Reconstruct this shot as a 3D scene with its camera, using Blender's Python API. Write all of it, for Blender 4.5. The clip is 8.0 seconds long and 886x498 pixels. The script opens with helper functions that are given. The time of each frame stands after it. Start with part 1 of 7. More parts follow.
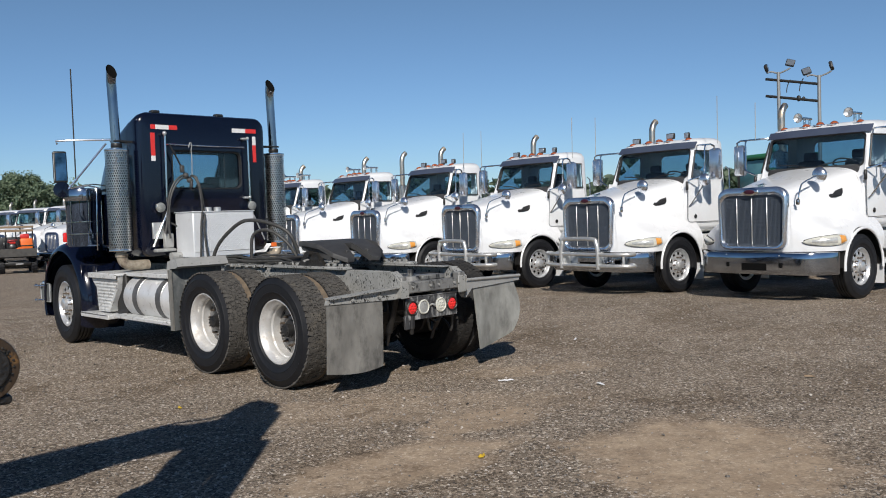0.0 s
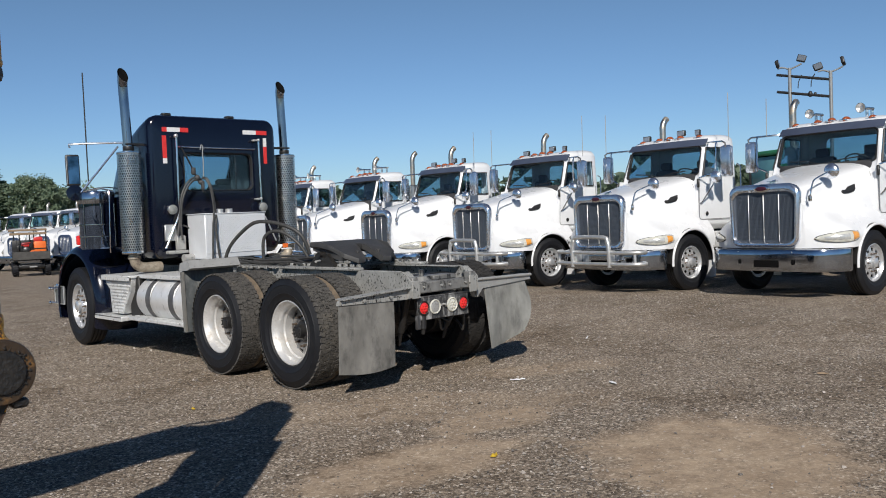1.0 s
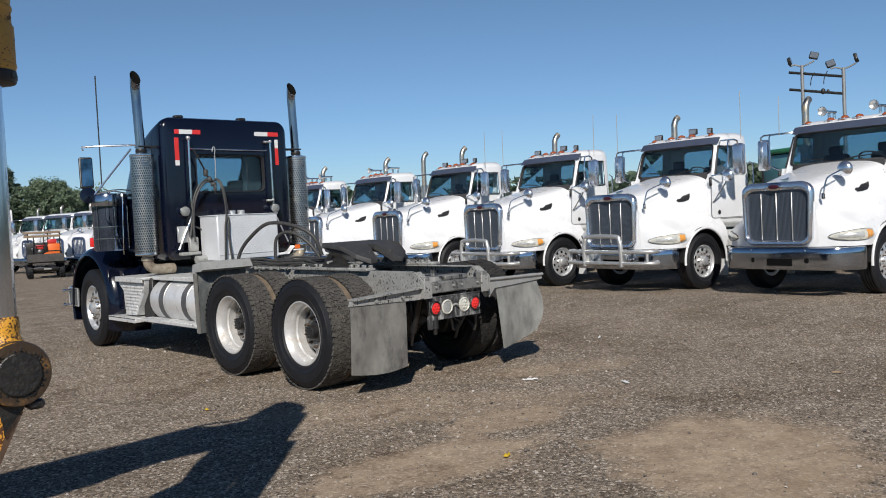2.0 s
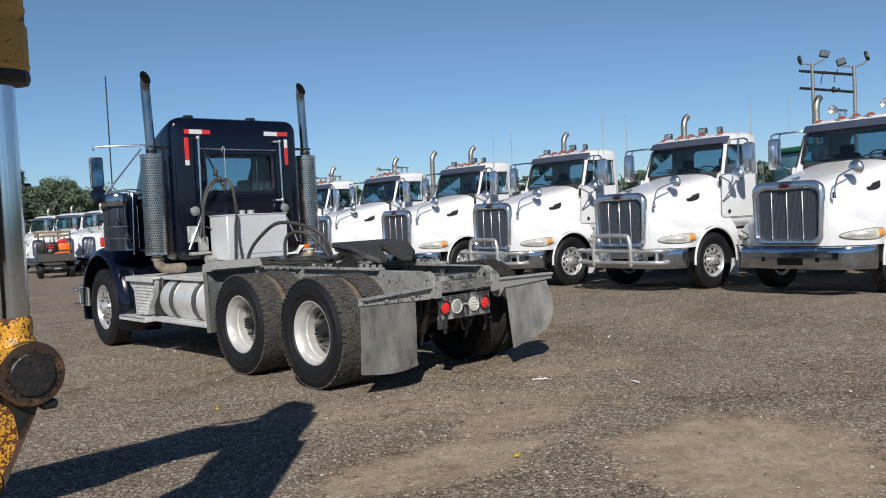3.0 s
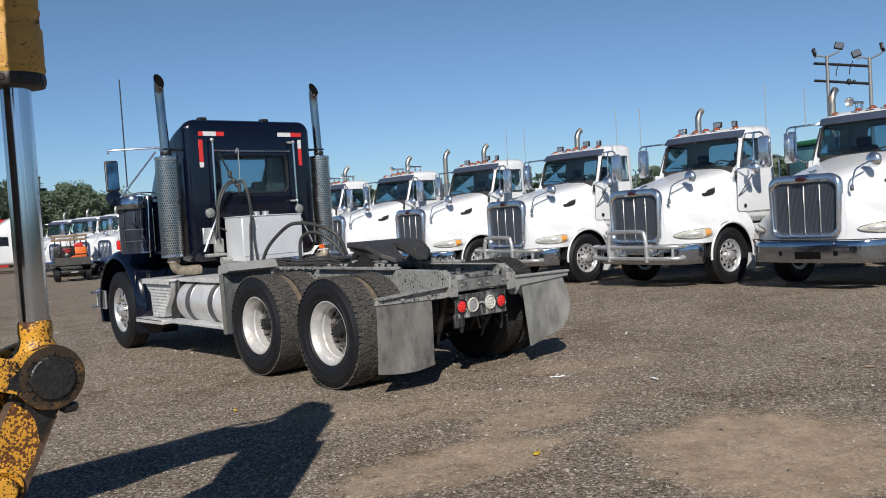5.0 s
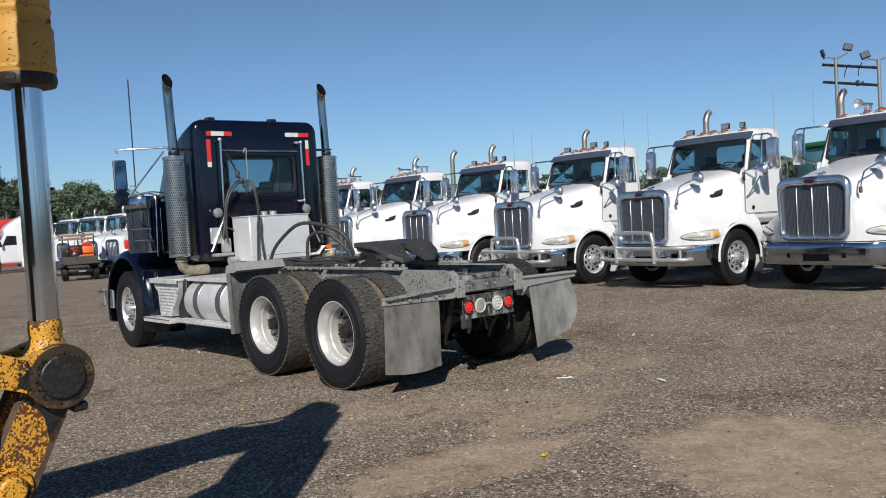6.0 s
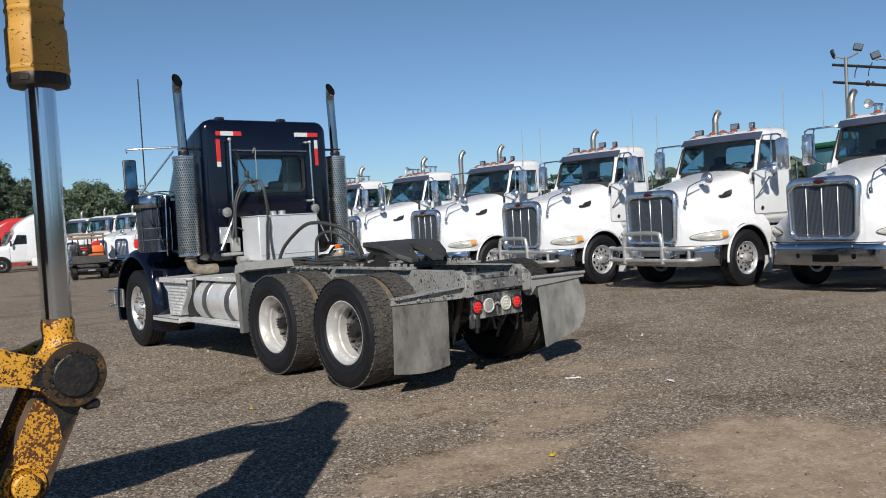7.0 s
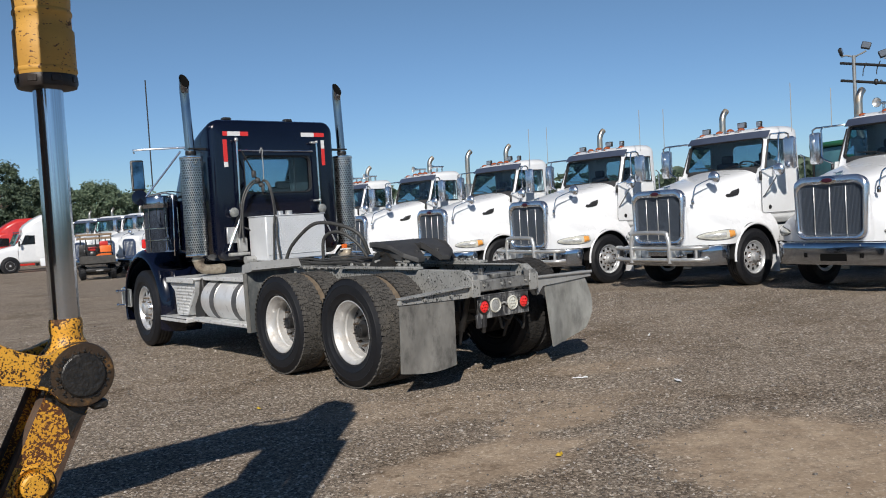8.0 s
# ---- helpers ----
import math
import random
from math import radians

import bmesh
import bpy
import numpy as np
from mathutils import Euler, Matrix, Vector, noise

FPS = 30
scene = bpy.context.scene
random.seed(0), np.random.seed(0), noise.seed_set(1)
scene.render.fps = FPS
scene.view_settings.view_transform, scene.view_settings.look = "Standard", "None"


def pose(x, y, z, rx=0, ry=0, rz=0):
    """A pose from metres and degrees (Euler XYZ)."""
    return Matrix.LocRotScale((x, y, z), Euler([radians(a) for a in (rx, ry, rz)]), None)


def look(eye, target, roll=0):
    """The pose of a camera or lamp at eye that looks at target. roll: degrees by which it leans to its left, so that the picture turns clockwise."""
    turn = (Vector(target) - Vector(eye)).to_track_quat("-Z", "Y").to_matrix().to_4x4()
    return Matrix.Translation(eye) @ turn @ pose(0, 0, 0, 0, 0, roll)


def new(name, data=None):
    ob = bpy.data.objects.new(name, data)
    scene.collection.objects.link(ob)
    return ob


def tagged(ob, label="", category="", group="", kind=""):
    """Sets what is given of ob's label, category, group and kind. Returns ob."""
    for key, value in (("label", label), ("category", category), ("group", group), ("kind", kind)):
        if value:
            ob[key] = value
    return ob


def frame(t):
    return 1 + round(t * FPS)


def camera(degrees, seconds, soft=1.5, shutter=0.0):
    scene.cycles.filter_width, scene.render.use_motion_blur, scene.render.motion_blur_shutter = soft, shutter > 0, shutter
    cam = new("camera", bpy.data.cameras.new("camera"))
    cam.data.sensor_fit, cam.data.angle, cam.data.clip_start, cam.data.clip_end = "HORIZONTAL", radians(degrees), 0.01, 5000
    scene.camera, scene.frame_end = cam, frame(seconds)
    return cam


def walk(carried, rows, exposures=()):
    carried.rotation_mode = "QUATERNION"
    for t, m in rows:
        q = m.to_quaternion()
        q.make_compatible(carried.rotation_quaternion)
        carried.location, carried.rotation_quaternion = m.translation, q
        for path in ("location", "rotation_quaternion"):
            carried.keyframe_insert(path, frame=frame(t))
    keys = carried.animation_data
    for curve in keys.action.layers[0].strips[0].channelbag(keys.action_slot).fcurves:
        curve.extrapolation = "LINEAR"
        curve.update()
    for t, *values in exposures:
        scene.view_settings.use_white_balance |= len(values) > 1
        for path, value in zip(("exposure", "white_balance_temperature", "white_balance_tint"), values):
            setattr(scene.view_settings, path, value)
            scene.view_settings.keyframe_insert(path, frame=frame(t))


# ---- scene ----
cam = camera(54.0, 8.0, soft=1.0)
PATH = [
    (0, (-5.629, -7.435, 1.546), (-4.235, -6.004, 1.466), -1.9),
    (0.5, (-5.629, -7.431, 1.543), (-4.245, -5.991, 1.463), -2.2),
    (1, (-5.637, -7.446, 1.553), (-4.261, -5.997, 1.472), -2.4),
    (1.5, (-5.639, -7.449, 1.552), (-4.273, -5.99, 1.472), -2.6),
    (3, (-5.646, -7.438, 1.556), (-4.304, -5.958, 1.476), -2.8),
    (3.5, (-5.644, -7.425, 1.551), (-4.307, -5.939, 1.47), -2.8),
    (4, (-5.632, -7.421, 1.549), (-4.3, -5.932, 1.466), -3.0),
    (4.5, (-5.637, -7.416, 1.552), (-4.312, -5.92, 1.469), -3.5),
    (6, (-5.648, -7.4, 1.554), (-4.34, -5.889, 1.475), -3.4),
    (6.5, (-5.65, -7.405, 1.556), (-4.349, -5.888, 1.476), -3.4),
    (7, (-5.659, -7.404, 1.554), (-4.365, -5.881, 1.476), -3.3),
    (7.5, (-5.657, -7.406, 1.554), (-4.37, -5.878, 1.476), -3.4),
    (8, (-5.659, -7.407, 1.555), (-4.377, -5.874, 1.477), -3.4),
]
walk(cam, [(t, look(eye, target, roll)) for t, eye, target, roll in PATH])

# ---- daylight ----
SUN_TO = Vector((-0.70, -0.714, 0.0)).normalized()
SUN_ELEV = 36.0
world = bpy.data.worlds.new("sky")
scene.world = world
world.use_nodes = True
wn = world.node_tree
sky = wn.nodes.new("ShaderNodeTexSky")
sky.sky_type = "NISHITA"
sky.sun_disc = False
sky.sun_elevation = radians(SUN_ELEV)
sky.sun_rotation = math.atan2(SUN_TO.x, SUN_TO.y)
sky.air_density = 1.0
sky.altitude = 300
sky.dust_density = 0.0
sky.ozone_density = 1.0
bg = wn.nodes["Background"]
bg.inputs["Strength"].default_value = 0.067
hue = wn.nodes.new("ShaderNodeHueSaturation")
hue.inputs["Saturation"].default_value = 1.10
wn.links.new(sky.outputs["Color"], hue.inputs["Color"])
# clear dry air: the haze low down is pale blue
wtc = wn.nodes.new("ShaderNodeTexCoord")
wsep = wn.nodes.new("ShaderNodeSeparateXYZ")
wn.links.new(wtc.outputs["Generated"], wsep.inputs[0])
wr = wn.nodes.new("ShaderNodeMapRange")
wr.interpolation_type = "SMOOTHSTEP"
wr.inputs["From Min"].default_value, wr.inputs["From Max"].default_value = -0.05, 0.40
wn.links.new(wsep.outputs["Z"], wr.inputs["Value"])
tint = wn.nodes.new("ShaderNodeMix")
tint.data_type = "RGBA"
tint.inputs[6].default_value, tint.inputs[7].default_value = (0.62, 0.88, 1.34, 1), (0.94, 1.015, 1.04, 1)
wn.links.new(wr.outputs["Result"], tint.inputs["Factor"])
mul = wn.nodes.new("ShaderNodeMix")
mul.data_type, mul.blend_type = "RGBA", "MULTIPLY"
mul.inputs["Factor"].default_value = 1.0
wn.links.new(hue.outputs["Color"], mul.inputs[6])
wn.links.new(tint.outputs[2], mul.inputs[7])
# deep blue towards the zenith
wz = wn.nodes.new("ShaderNodeMapRange")
wz.interpolation_type = "SMOOTHSTEP"
wz.inputs["From Min"].default_value, wz.inputs["From Max"].default_value = 0.20, 0.80
wn.links.new(wsep.outputs["Z"], wz.inputs["Value"])
deep = wn.nodes.new("ShaderNodeMix")
deep.data_type, deep.blend_type = "RGBA", "MULTIPLY"
wn.links.new(wz.outputs["Result"], deep.inputs["Factor"])
wn.links.new(mul.outputs[2], deep.inputs[6])
deep.inputs[7].default_value = (0.42, 0.49, 0.62, 1)
wn.links.new(deep.outputs[2], bg.inputs["Color"])
sun_data = bpy.data.lights.new("sun", "SUN")
sun_data.energy = 4.55
sun_data.angle = radians(0.53)
sun_data.color = (1.0, 0.945, 0.875)
sun = new("sun", sun_data)
sun_dir = Vector((SUN_TO.x * math.cos(radians(SUN_ELEV)), SUN_TO.y * math.cos(radians(SUN_ELEV)), math.sin(radians(SUN_ELEV))))
sun.matrix_world = look(sun_dir * 60, (0, 0, 0))
scene.view_settings.exposure = 0.0

# ---- materials ----
def nodes_of(name):
    m = bpy.data.materials.new(name)
    m.use_nodes = True
    nt = m.node_tree
    return m, nt, nt.nodes["Principled BSDF"]


def mat(name, colour, rough=0.5, metal=0.0, colour2=None, scale=8.0, mix=0.5, detail=6.0, bump=0.0, bump_scale=60.0,
        coat=0.0, chips=None, spots=None, spot_scale=3.0, spot_at=0.6, spot_soft=0.08, spot_rough=0.85, random=0.0, stretch=(1, 1, 1), spec=0.5):
    """A surface with variation at two scales, optional patches of a second layer (rust, dirt, bare metal) and fine relief."""
    m, nt, b = nodes_of(name)
    N, L = nt.nodes.new, nt.links.new
    tc = N("ShaderNodeTexCoord")
    mp = N("ShaderNodeMapping")
    mp.inputs["Scale"].default_value = stretch
    L(tc.outputs["Object"], mp.inputs["Vector"])
    noi = N("ShaderNodeTexNoise")
    noi.inputs["Scale"].default_value, noi.inputs["Detail"].default_value, noi.inputs["Roughness"].default_value = scale, detail, 0.6
    L(mp.outputs["Vector"], noi.inputs["Vector"])
    ramp = N("ShaderNodeMapRange")
    ramp.inputs["From Min"].default_value, ramp.inputs["From Max"].default_value = 0.5 - 0.25 * mix - 0.05, 0.5 + 0.25 * mix + 0.05
    L(noi.outputs["Fac"], ramp.inputs["Value"])
    mx = N("ShaderNodeMix")
    mx.data_type = "RGBA"
    mx.inputs[6].default_value = (*colour, 1)
    mx.inputs[7].default_value = (*(colour2 or [c * 0.85 for c in colour]), 1)
    L(ramp.outputs["Result"], mx.inputs["Factor"])
    out = mx.outputs[2]
    rmix = N("ShaderNodeMath")
    rmix.operation = "MULTIPLY_ADD"
    rmix.inputs[1].default_value, rmix.inputs[2].default_value = 0.15 * (1 if rough > 0.1 else 0.3), max(0.02, rough - 0.07)
    L(noi.outputs["Fac"], rmix.inputs[0])
    rout = rmix.outputs[0]
    if random:
        oi = N("ShaderNodeObjectInfo")
        hs = N("ShaderNodeHueSaturation")
        vr = N("ShaderNodeMapRange")
        vr.inputs["To Min"].default_value, vr.inputs["To Max"].default_value = 1 - random, 1 + random
        L(oi.outputs["Random"], vr.inputs["Value"])
        L(vr.outputs["Result"], hs.inputs["Value"])
        L(out, hs.inputs["Color"])
        out = hs.outputs["Color"]
    if spots:
        n2 = N("ShaderNodeTexNoise")
        n2.inputs["Scale"].default_value, n2.inputs["Detail"].default_value, n2.inputs["Roughness"].default_value = spot_scale, 9.0, 0.68
        L(mp.outputs["Vector"], n2.inputs["Vector"])
        r2 = N("ShaderNodeMapRange")
        r2.inputs["From Min"].default_value, r2.inputs["From Max"].default_value = spot_at - spot_soft, spot_at + spot_soft
        L(n2.outputs["Fac"], r2.inputs["Value"])
        m2 = N("ShaderNodeMix")
        m2.data_type = "RGBA"
        m2.inputs[7].default_value = (*spots, 1)
        L(r2.outputs["Result"], m2.inputs["Factor"])
        L(out, m2.inputs[6])
        out = m2.outputs[2]
        rm = N("ShaderNodeMix")
        L(r2.outputs["Result"], rm.inputs["Factor"])
        L(rout, rm.inputs[2])
        rm.inputs[3].default_value = spot_rough
        rout = rm.outputs[0]
        if metal:
            mm = N("ShaderNodeMapRange")
            mm.inputs["To Min"].default_value, mm.inputs["To Max"].default_value = metal, 0.0
            L(r2.outputs["Result"], mm.inputs["Value"])
            L(mm.outputs["Result"], b.inputs["Metallic"])
    if chips:
        # fine chips, thicker in some places than in others
        cc, c_scale, c_at = chips
        n3, n4 = N("ShaderNodeTexNoise"), N("ShaderNodeTexNoise")
        n3.inputs["Scale"].default_value, n3.inputs["Detail"].default_value, n3.inputs["Roughness"].default_value = c_scale, 3.0, 0.55
        n4.inputs["Scale"].default_value, n4.inputs["Detail"].default_value = c_scale * 0.16, 3.0
        L(mp.outputs["Vector"], n3.inputs["Vector"])
        L(mp.outputs["Vector"], n4.inputs["Vector"])
        ma = N("ShaderNodeMath")
        ma.operation = "MULTIPLY_ADD"
        ma.inputs[1].default_value = 0.35
        L(n4.outputs["Fac"], ma.inputs[0])
        L(n3.outputs["Fac"], ma.inputs[2])
        r3 = N("ShaderNodeMapRange")
        r3.inputs["From Min"].default_value, r3.inputs["From Max"].default_value = c_at - 0.012, c_at + 0.012
        L(ma.outputs[0], r3.inputs["Value"])
        m3 = N("ShaderNodeMix")
        m3.data_type = "RGBA"
        m3.inputs[7].default_value = (*cc, 1)
        L(r3.outputs["Result"], m3.inputs["Factor"])
        L(out, m3.inputs[6])
        out = m3.outputs[2]
    L(out, b.inputs["Base Color"])
    L(rout, b.inputs["Roughness"])
    b.inputs["Specular IOR Level"].default_value = spec
    if not (metal and spots):
        b.inputs["Metallic"].default_value = metal
    if coat:
        b.inputs["Coat Weight"].default_value, b.inputs["Coat Roughness"].default_value = coat, 0.04
    if bump:
        nb = N("ShaderNodeTexNoise")
        nb.inputs["Scale"].default_value, nb.inputs["Detail"].default_value = bump_scale, 4.0
        L(mp.outputs["Vector"], nb.inputs["Vector"])
        bp = N("ShaderNodeBump")
        bp.inputs["Strength"].default_value, bp.inputs["Distance"].default_value = bump, 0.01
        L(nb.outputs["Fac"], bp.inputs["Height"])
        L(bp.outputs["Normal"], b.inputs["Normal"])
    return m


M_WHITE = mat("white_paint", (0.79, 0.80, 0.81), 0.28, colour2=(0.73, 0.74, 0.745), scale=2.5, coat=0.5, spots=(0.55, 0.52, 0.47), spot_scale=6, spot_at=0.80, spot_soft=0.1)
M_NAVY = mat("navy_paint", (0.0022, 0.0038, 0.0125), 0.16, colour2=(0.0032, 0.0052, 0.015), scale=3, coat=0.45, spec=0.35, spots=(0.02, 0.02, 0.022), spot_scale=30, spot_at=0.76, spot_soft=0.05, spot_rough=0.5)
M_CHROME = mat("chrome", (0.78, 0.79, 0.80), 0.11, 1.0, colour2=(0.66, 0.67, 0.68), scale=5, spots=(0.30, 0.27, 0.23), spot_scale=9, spot_at=0.78, spot_soft=0.12)
M_ALU = mat("aluminium", (0.74, 0.74, 0.73), 0.36, 0.75, colour2=(0.60, 0.60, 0.58), scale=9, spots=(0.36, 0.35, 0.33), spot_scale=7, spot_at=0.70, spot_soft=0.15, bump=0.05)
M_TREADPLATE = mat("tread_plate", (0.70, 0.71, 0.70), 0.42, 0.2, colour2=(0.54, 0.545, 0.54), scale=6, mix=0.8, spots=(0.16, 0.155, 0.145), spot_scale=16, spot_at=0.61, spot_soft=0.06)
M_TANK = mat("worn_tank_aluminium", (0.80, 0.80, 0.80), 0.34, 0.35, colour2=(0.62, 0.62, 0.61), scale=5, mix=0.9, spots=(0.30, 0.29, 0.28), spot_scale=12, spot_at=0.66, spot_soft=0.08)
M_GALV = mat("dull_grey_steel", (0.41, 0.41, 0.395), 0.55, 0.25, colour2=(0.29, 0.29, 0.28), scale=9, mix=0.8, spots=(0.06, 0.058, 0.056), spot_scale=26, spot_at=0.66, spot_soft=0.07, stretch=(1, 1, 0.55), bump=0.1)
M_FRAME = mat("greasy_frame_steel", (0.37, 0.37, 0.355), 0.62, 0.1, colour2=(0.24, 0.24, 0.225), scale=7, mix=0.8, spots=(0.030, 0.029, 0.028), spot_scale=30, spot_at=0.62, spot_soft=0.05, spot_rough=0.45, stretch=(1, 1, 0.6), bump=0.15, chips=((0.022, 0.021, 0.021), 60, 0.785))
M_CROSS = mat("oil_run_steel", (0.25, 0.25, 0.24), 0.55, 0.1, colour2=(0.12, 0.12, 0.118), scale=8, mix=0.8, spots=(0.016, 0.016, 0.016), spot_scale=15, spot_at=0.55, spot_soft=0.05, spot_rough=0.4, stretch=(1.3, 1, 0.5), bump=0.15)
M_PLATE = mat("drip_stained_steel", (0.075, 0.075, 0.078), 0.55, 0.1, colour2=(0.018, 0.018, 0.019), scale=9, mix=0.5, spots=(0.34, 0.34, 0.33), spot_scale=11, spot_at=0.56, spot_soft=0.08, stretch=(1.4, 1, 0.45), bump=0.1)
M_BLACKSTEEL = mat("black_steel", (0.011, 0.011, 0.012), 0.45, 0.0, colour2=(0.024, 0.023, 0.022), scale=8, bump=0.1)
M_GREASE = mat("black_grease", (0.012, 0.0115, 0.011), 0.38, colour2=(0.03, 0.027, 0.024), scale=30, bump=0.5, bump_scale=90)
M_RUBBER = mat("tyre_rubber", (0.0075, 0.008, 0.0105), 0.55, colour2=(0.012, 0.0125, 0.0145), scale=14, spots=(0.04, 0.037, 0.033), spot_scale=6, spot_at=0.74, spot_soft=0.15, bump=0.1, spec=0.35)
M_TREAD = mat("dusty_tread_rubber", (0.046, 0.044, 0.042), 0.85, colour2=(0.120, 0.112, 0.100), scale=26, mix=0.9, chips=((0.010, 0.010, 0.010), 95, 0.775), spots=(0.17, 0.15, 0.12), spot_scale=8, spot_at=0.70, spot_soft=0.15, bump=0.25, spec=0.2)
M_FLAP = mat("grey_mudflap_rubber", (0.275, 0.268, 0.246), 0.55, colour2=(0.095, 0.092, 0.085), scale=3.6, mix=0.95, detail=10.0, stretch=(1.7, 1.7, 0.8), spots=(0.060, 0.058, 0.054), spot_scale=5, spot_at=0.60, spot_soft=0.12, bump=0.12, bump_scale=30)
M_FLAPPALE = mat("pale_mudflap_rubber", (0.37, 0.372, 0.345), 0.55, colour2=(0.13, 0.13, 0.122), scale=3.6, mix=0.95, detail=10.0, stretch=(1.7, 1.7, 0.8), spots=(0.075, 0.074, 0.07), spot_scale=4, spot_at=0.66, spot_soft=0.16, bump=0.12, bump_scale=30)
M_RIMWHITE = mat("dull_wheel_aluminium", (0.76, 0.755, 0.74), 0.35, 0.45, colour2=(0.58, 0.57, 0.55), scale=5, mix=0.8, spots=(0.34, 0.30, 0.25), spot_scale=7, spot_at=0.64, spot_soft=0.15)
M_RIMALU = mat("alloy_rim", (0.82, 0.83, 0.84), 0.30, 0.7, colour2=(0.66, 0.67, 0.68), scale=10, spots=(0.30, 0.26, 0.21), spot_scale=10, spot_at=0.68, spot_soft=0.15)
M_PERF = mat("perforated_steel", (0.52, 0.52, 0.51), 0.28, 1.0, colour2=(0.60, 0.585, 0.56), scale=6, spots=(0.50, 0.42, 0.30), spot_scale=5, spot_at=0.74, spot_soft=0.15)
M_PIPE = mat("heat_stained_steel", (0.66, 0.63, 0.57), 0.33, 1.0, colour2=(0.48, 0.42, 0.33), scale=5, spots=(0.22, 0.15, 0.10), spot_scale=5, spot_at=0.68, spot_soft=0.2)
M_ELBOW = mat("rust_stained_elbow", (0.58, 0.52, 0.42), 0.42, 0.5, colour2=(0.36, 0.30, 0.22), scale=6, mix=0.8, spots=(0.13, 0.095, 0.07), spot_scale=9, spot_at=0.57, spot_soft=0.12)
M_DARK = mat("dark_interior", (0.025, 0.025, 0.027), 0.8, colour2=(0.04, 0.04, 0.042), scale=5)
M_SEAT = mat("grey_cloth", (0.09, 0.09, 0.10), 0.9, colour2=(0.13, 0.13, 0.14), scale=20)
M_MESH = mat("grille_mesh", (0.080, 0.098, 0.125), 0.5, 0.2, colour2=(0.105, 0.125, 0.155), scale=40)
M_SEAM = mat("seam_shadow_gap", (0.22, 0.225, 0.23), 0.8, colour2=(0.16, 0.165, 0.17), scale=20)
M_SIGNAL = mat("signal_lens", (0.74, 0.27, 0.045), 0.2, colour2=(0.82, 0.42, 0.10), scale=30, coat=0.6)
M_AMBERDARK = mat("dark_amber_lens", (0.26, 0.055, 0.02), 0.18, colour2=(0.36, 0.10, 0.03), scale=30, coat=0.6)
M_BADGE = mat("badge_enamel", (0.060, 0.010, 0.022), 0.35, colour2=(0.045, 0.009, 0.02), scale=30)
M_HOLE = mat("dark_opening", (0.004, 0.004, 0.004), 0.9, colour2=(0.006, 0.006, 0.006), scale=10, spec=0.1)
M_SKYLENS = mat("lamp_reflector", (0.40, 0.43, 0.48), 0.2, 0.4, colour2=(0.22, 0.24, 0.28), scale=25, coat=0.6)
M_REFLECT = mat("pale_reflector", (0.66, 0.66, 0.63), 0.2, 0.3, colour2=(0.42, 0.43, 0.42), scale=22, coat=0.6)
M_BUMPER = mat("bumper_chrome", (0.48, 0.52, 0.58), 0.12, 1.0, colour2=(0.38, 0.41, 0.46), scale=4, spots=(0.25, 0.23, 0.21), spot_scale=9, spot_at=0.78, spot_soft=0.12)
M_MATCHROME = mat("weathered_chrome", (0.82, 0.85, 0.90), 0.22, 0.95, colour2=(0.70, 0.73, 0.78), scale=5, spots=(0.40, 0.38, 0.35), spot_scale=9, spot_at=0.78, spot_soft=0.12)
M_RED = mat("red_lens", (0.70, 0.015, 0.02), 0.15, colour2=(0.80, 0.05, 0.04), scale=60, coat=0.6)
M_CLEAR = mat("clear_lens", (0.70, 0.69, 0.60), 0.12, colour2=(0.44, 0.44, 0.40), scale=11, mix=0.6, coat=0.8)
M_TAPER = mat("red_reflective_tape", (0.72, 0.045, 0.04), 0.4, colour2=(0.62, 0.03, 0.03), scale=50)
M_TAPEW = mat("white_reflective_tape", (0.78, 0.78, 0.78), 0.4, colour2=(0.68, 0.68, 0.68), scale=50)
M_HOSE = mat("black_hose", (0.028, 0.028, 0.028), 0.5, colour2=(0.065, 0.064, 0.060), scale=20)
M_YELLOW = mat("worn_yellow_paint", (0.76, 0.39, 0.042), 0.5, colour2=(0.62, 0.29, 0.03), scale=6, mix=0.7, spots=(0.105, 0.050, 0.024), spot_scale=6, spot_at=0.570, spot_soft=0.015, spot_rough=0.9, bump=0.2, chips=((0.050, 0.022, 0.010), 150, 0.725))
M_YELLOWL = mat("speckled_yellow_paint", (0.76, 0.39, 0.042), 0.5, colour2=(0.62, 0.29, 0.03), scale=6, mix=0.7, spots=(0.17, 0.070, 0.026), spot_scale=22, spot_at=0.640, spot_soft=0.02, spot_rough=0.9, bump=0.2, chips=((0.11, 0.042, 0.016), 130, 0.66))
M_YELLOWC = mat("yellow_cylinder_paint", (0.66, 0.37, 0.075), 0.6, colour2=(0.50, 0.26, 0.05), scale=5, mix=0.8, stretch=(1, 1, 1.7), spots=(0.10, 0.05, 0.024), spot_scale=12, spot_at=0.655, spot_soft=0.03, spot_rough=0.9, bump=0.08, chips=((0.13, 0.06, 0.025), 70, 0.82))
M_REDPAINT = mat("red_paint", (0.62, 0.035, 0.03), 0.3, colour2=(0.52, 0.03, 0.025), scale=4, coat=0.5)
M_ORANGE = mat("orange_plastic", (0.80, 0.17, 0.02), 0.45, colour2=(0.70, 0.13, 0.02), scale=6)
M_GREEN = mat("green_paint", (0.02, 0.14, 0.06), 0.4, colour2=(0.03, 0.18, 0.08), scale=4)
M_TEAL = mat("green_tinted_panel", (0.08, 0.21, 0.24), 0.12, colour2=(0.11, 0.27, 0.30), scale=2)
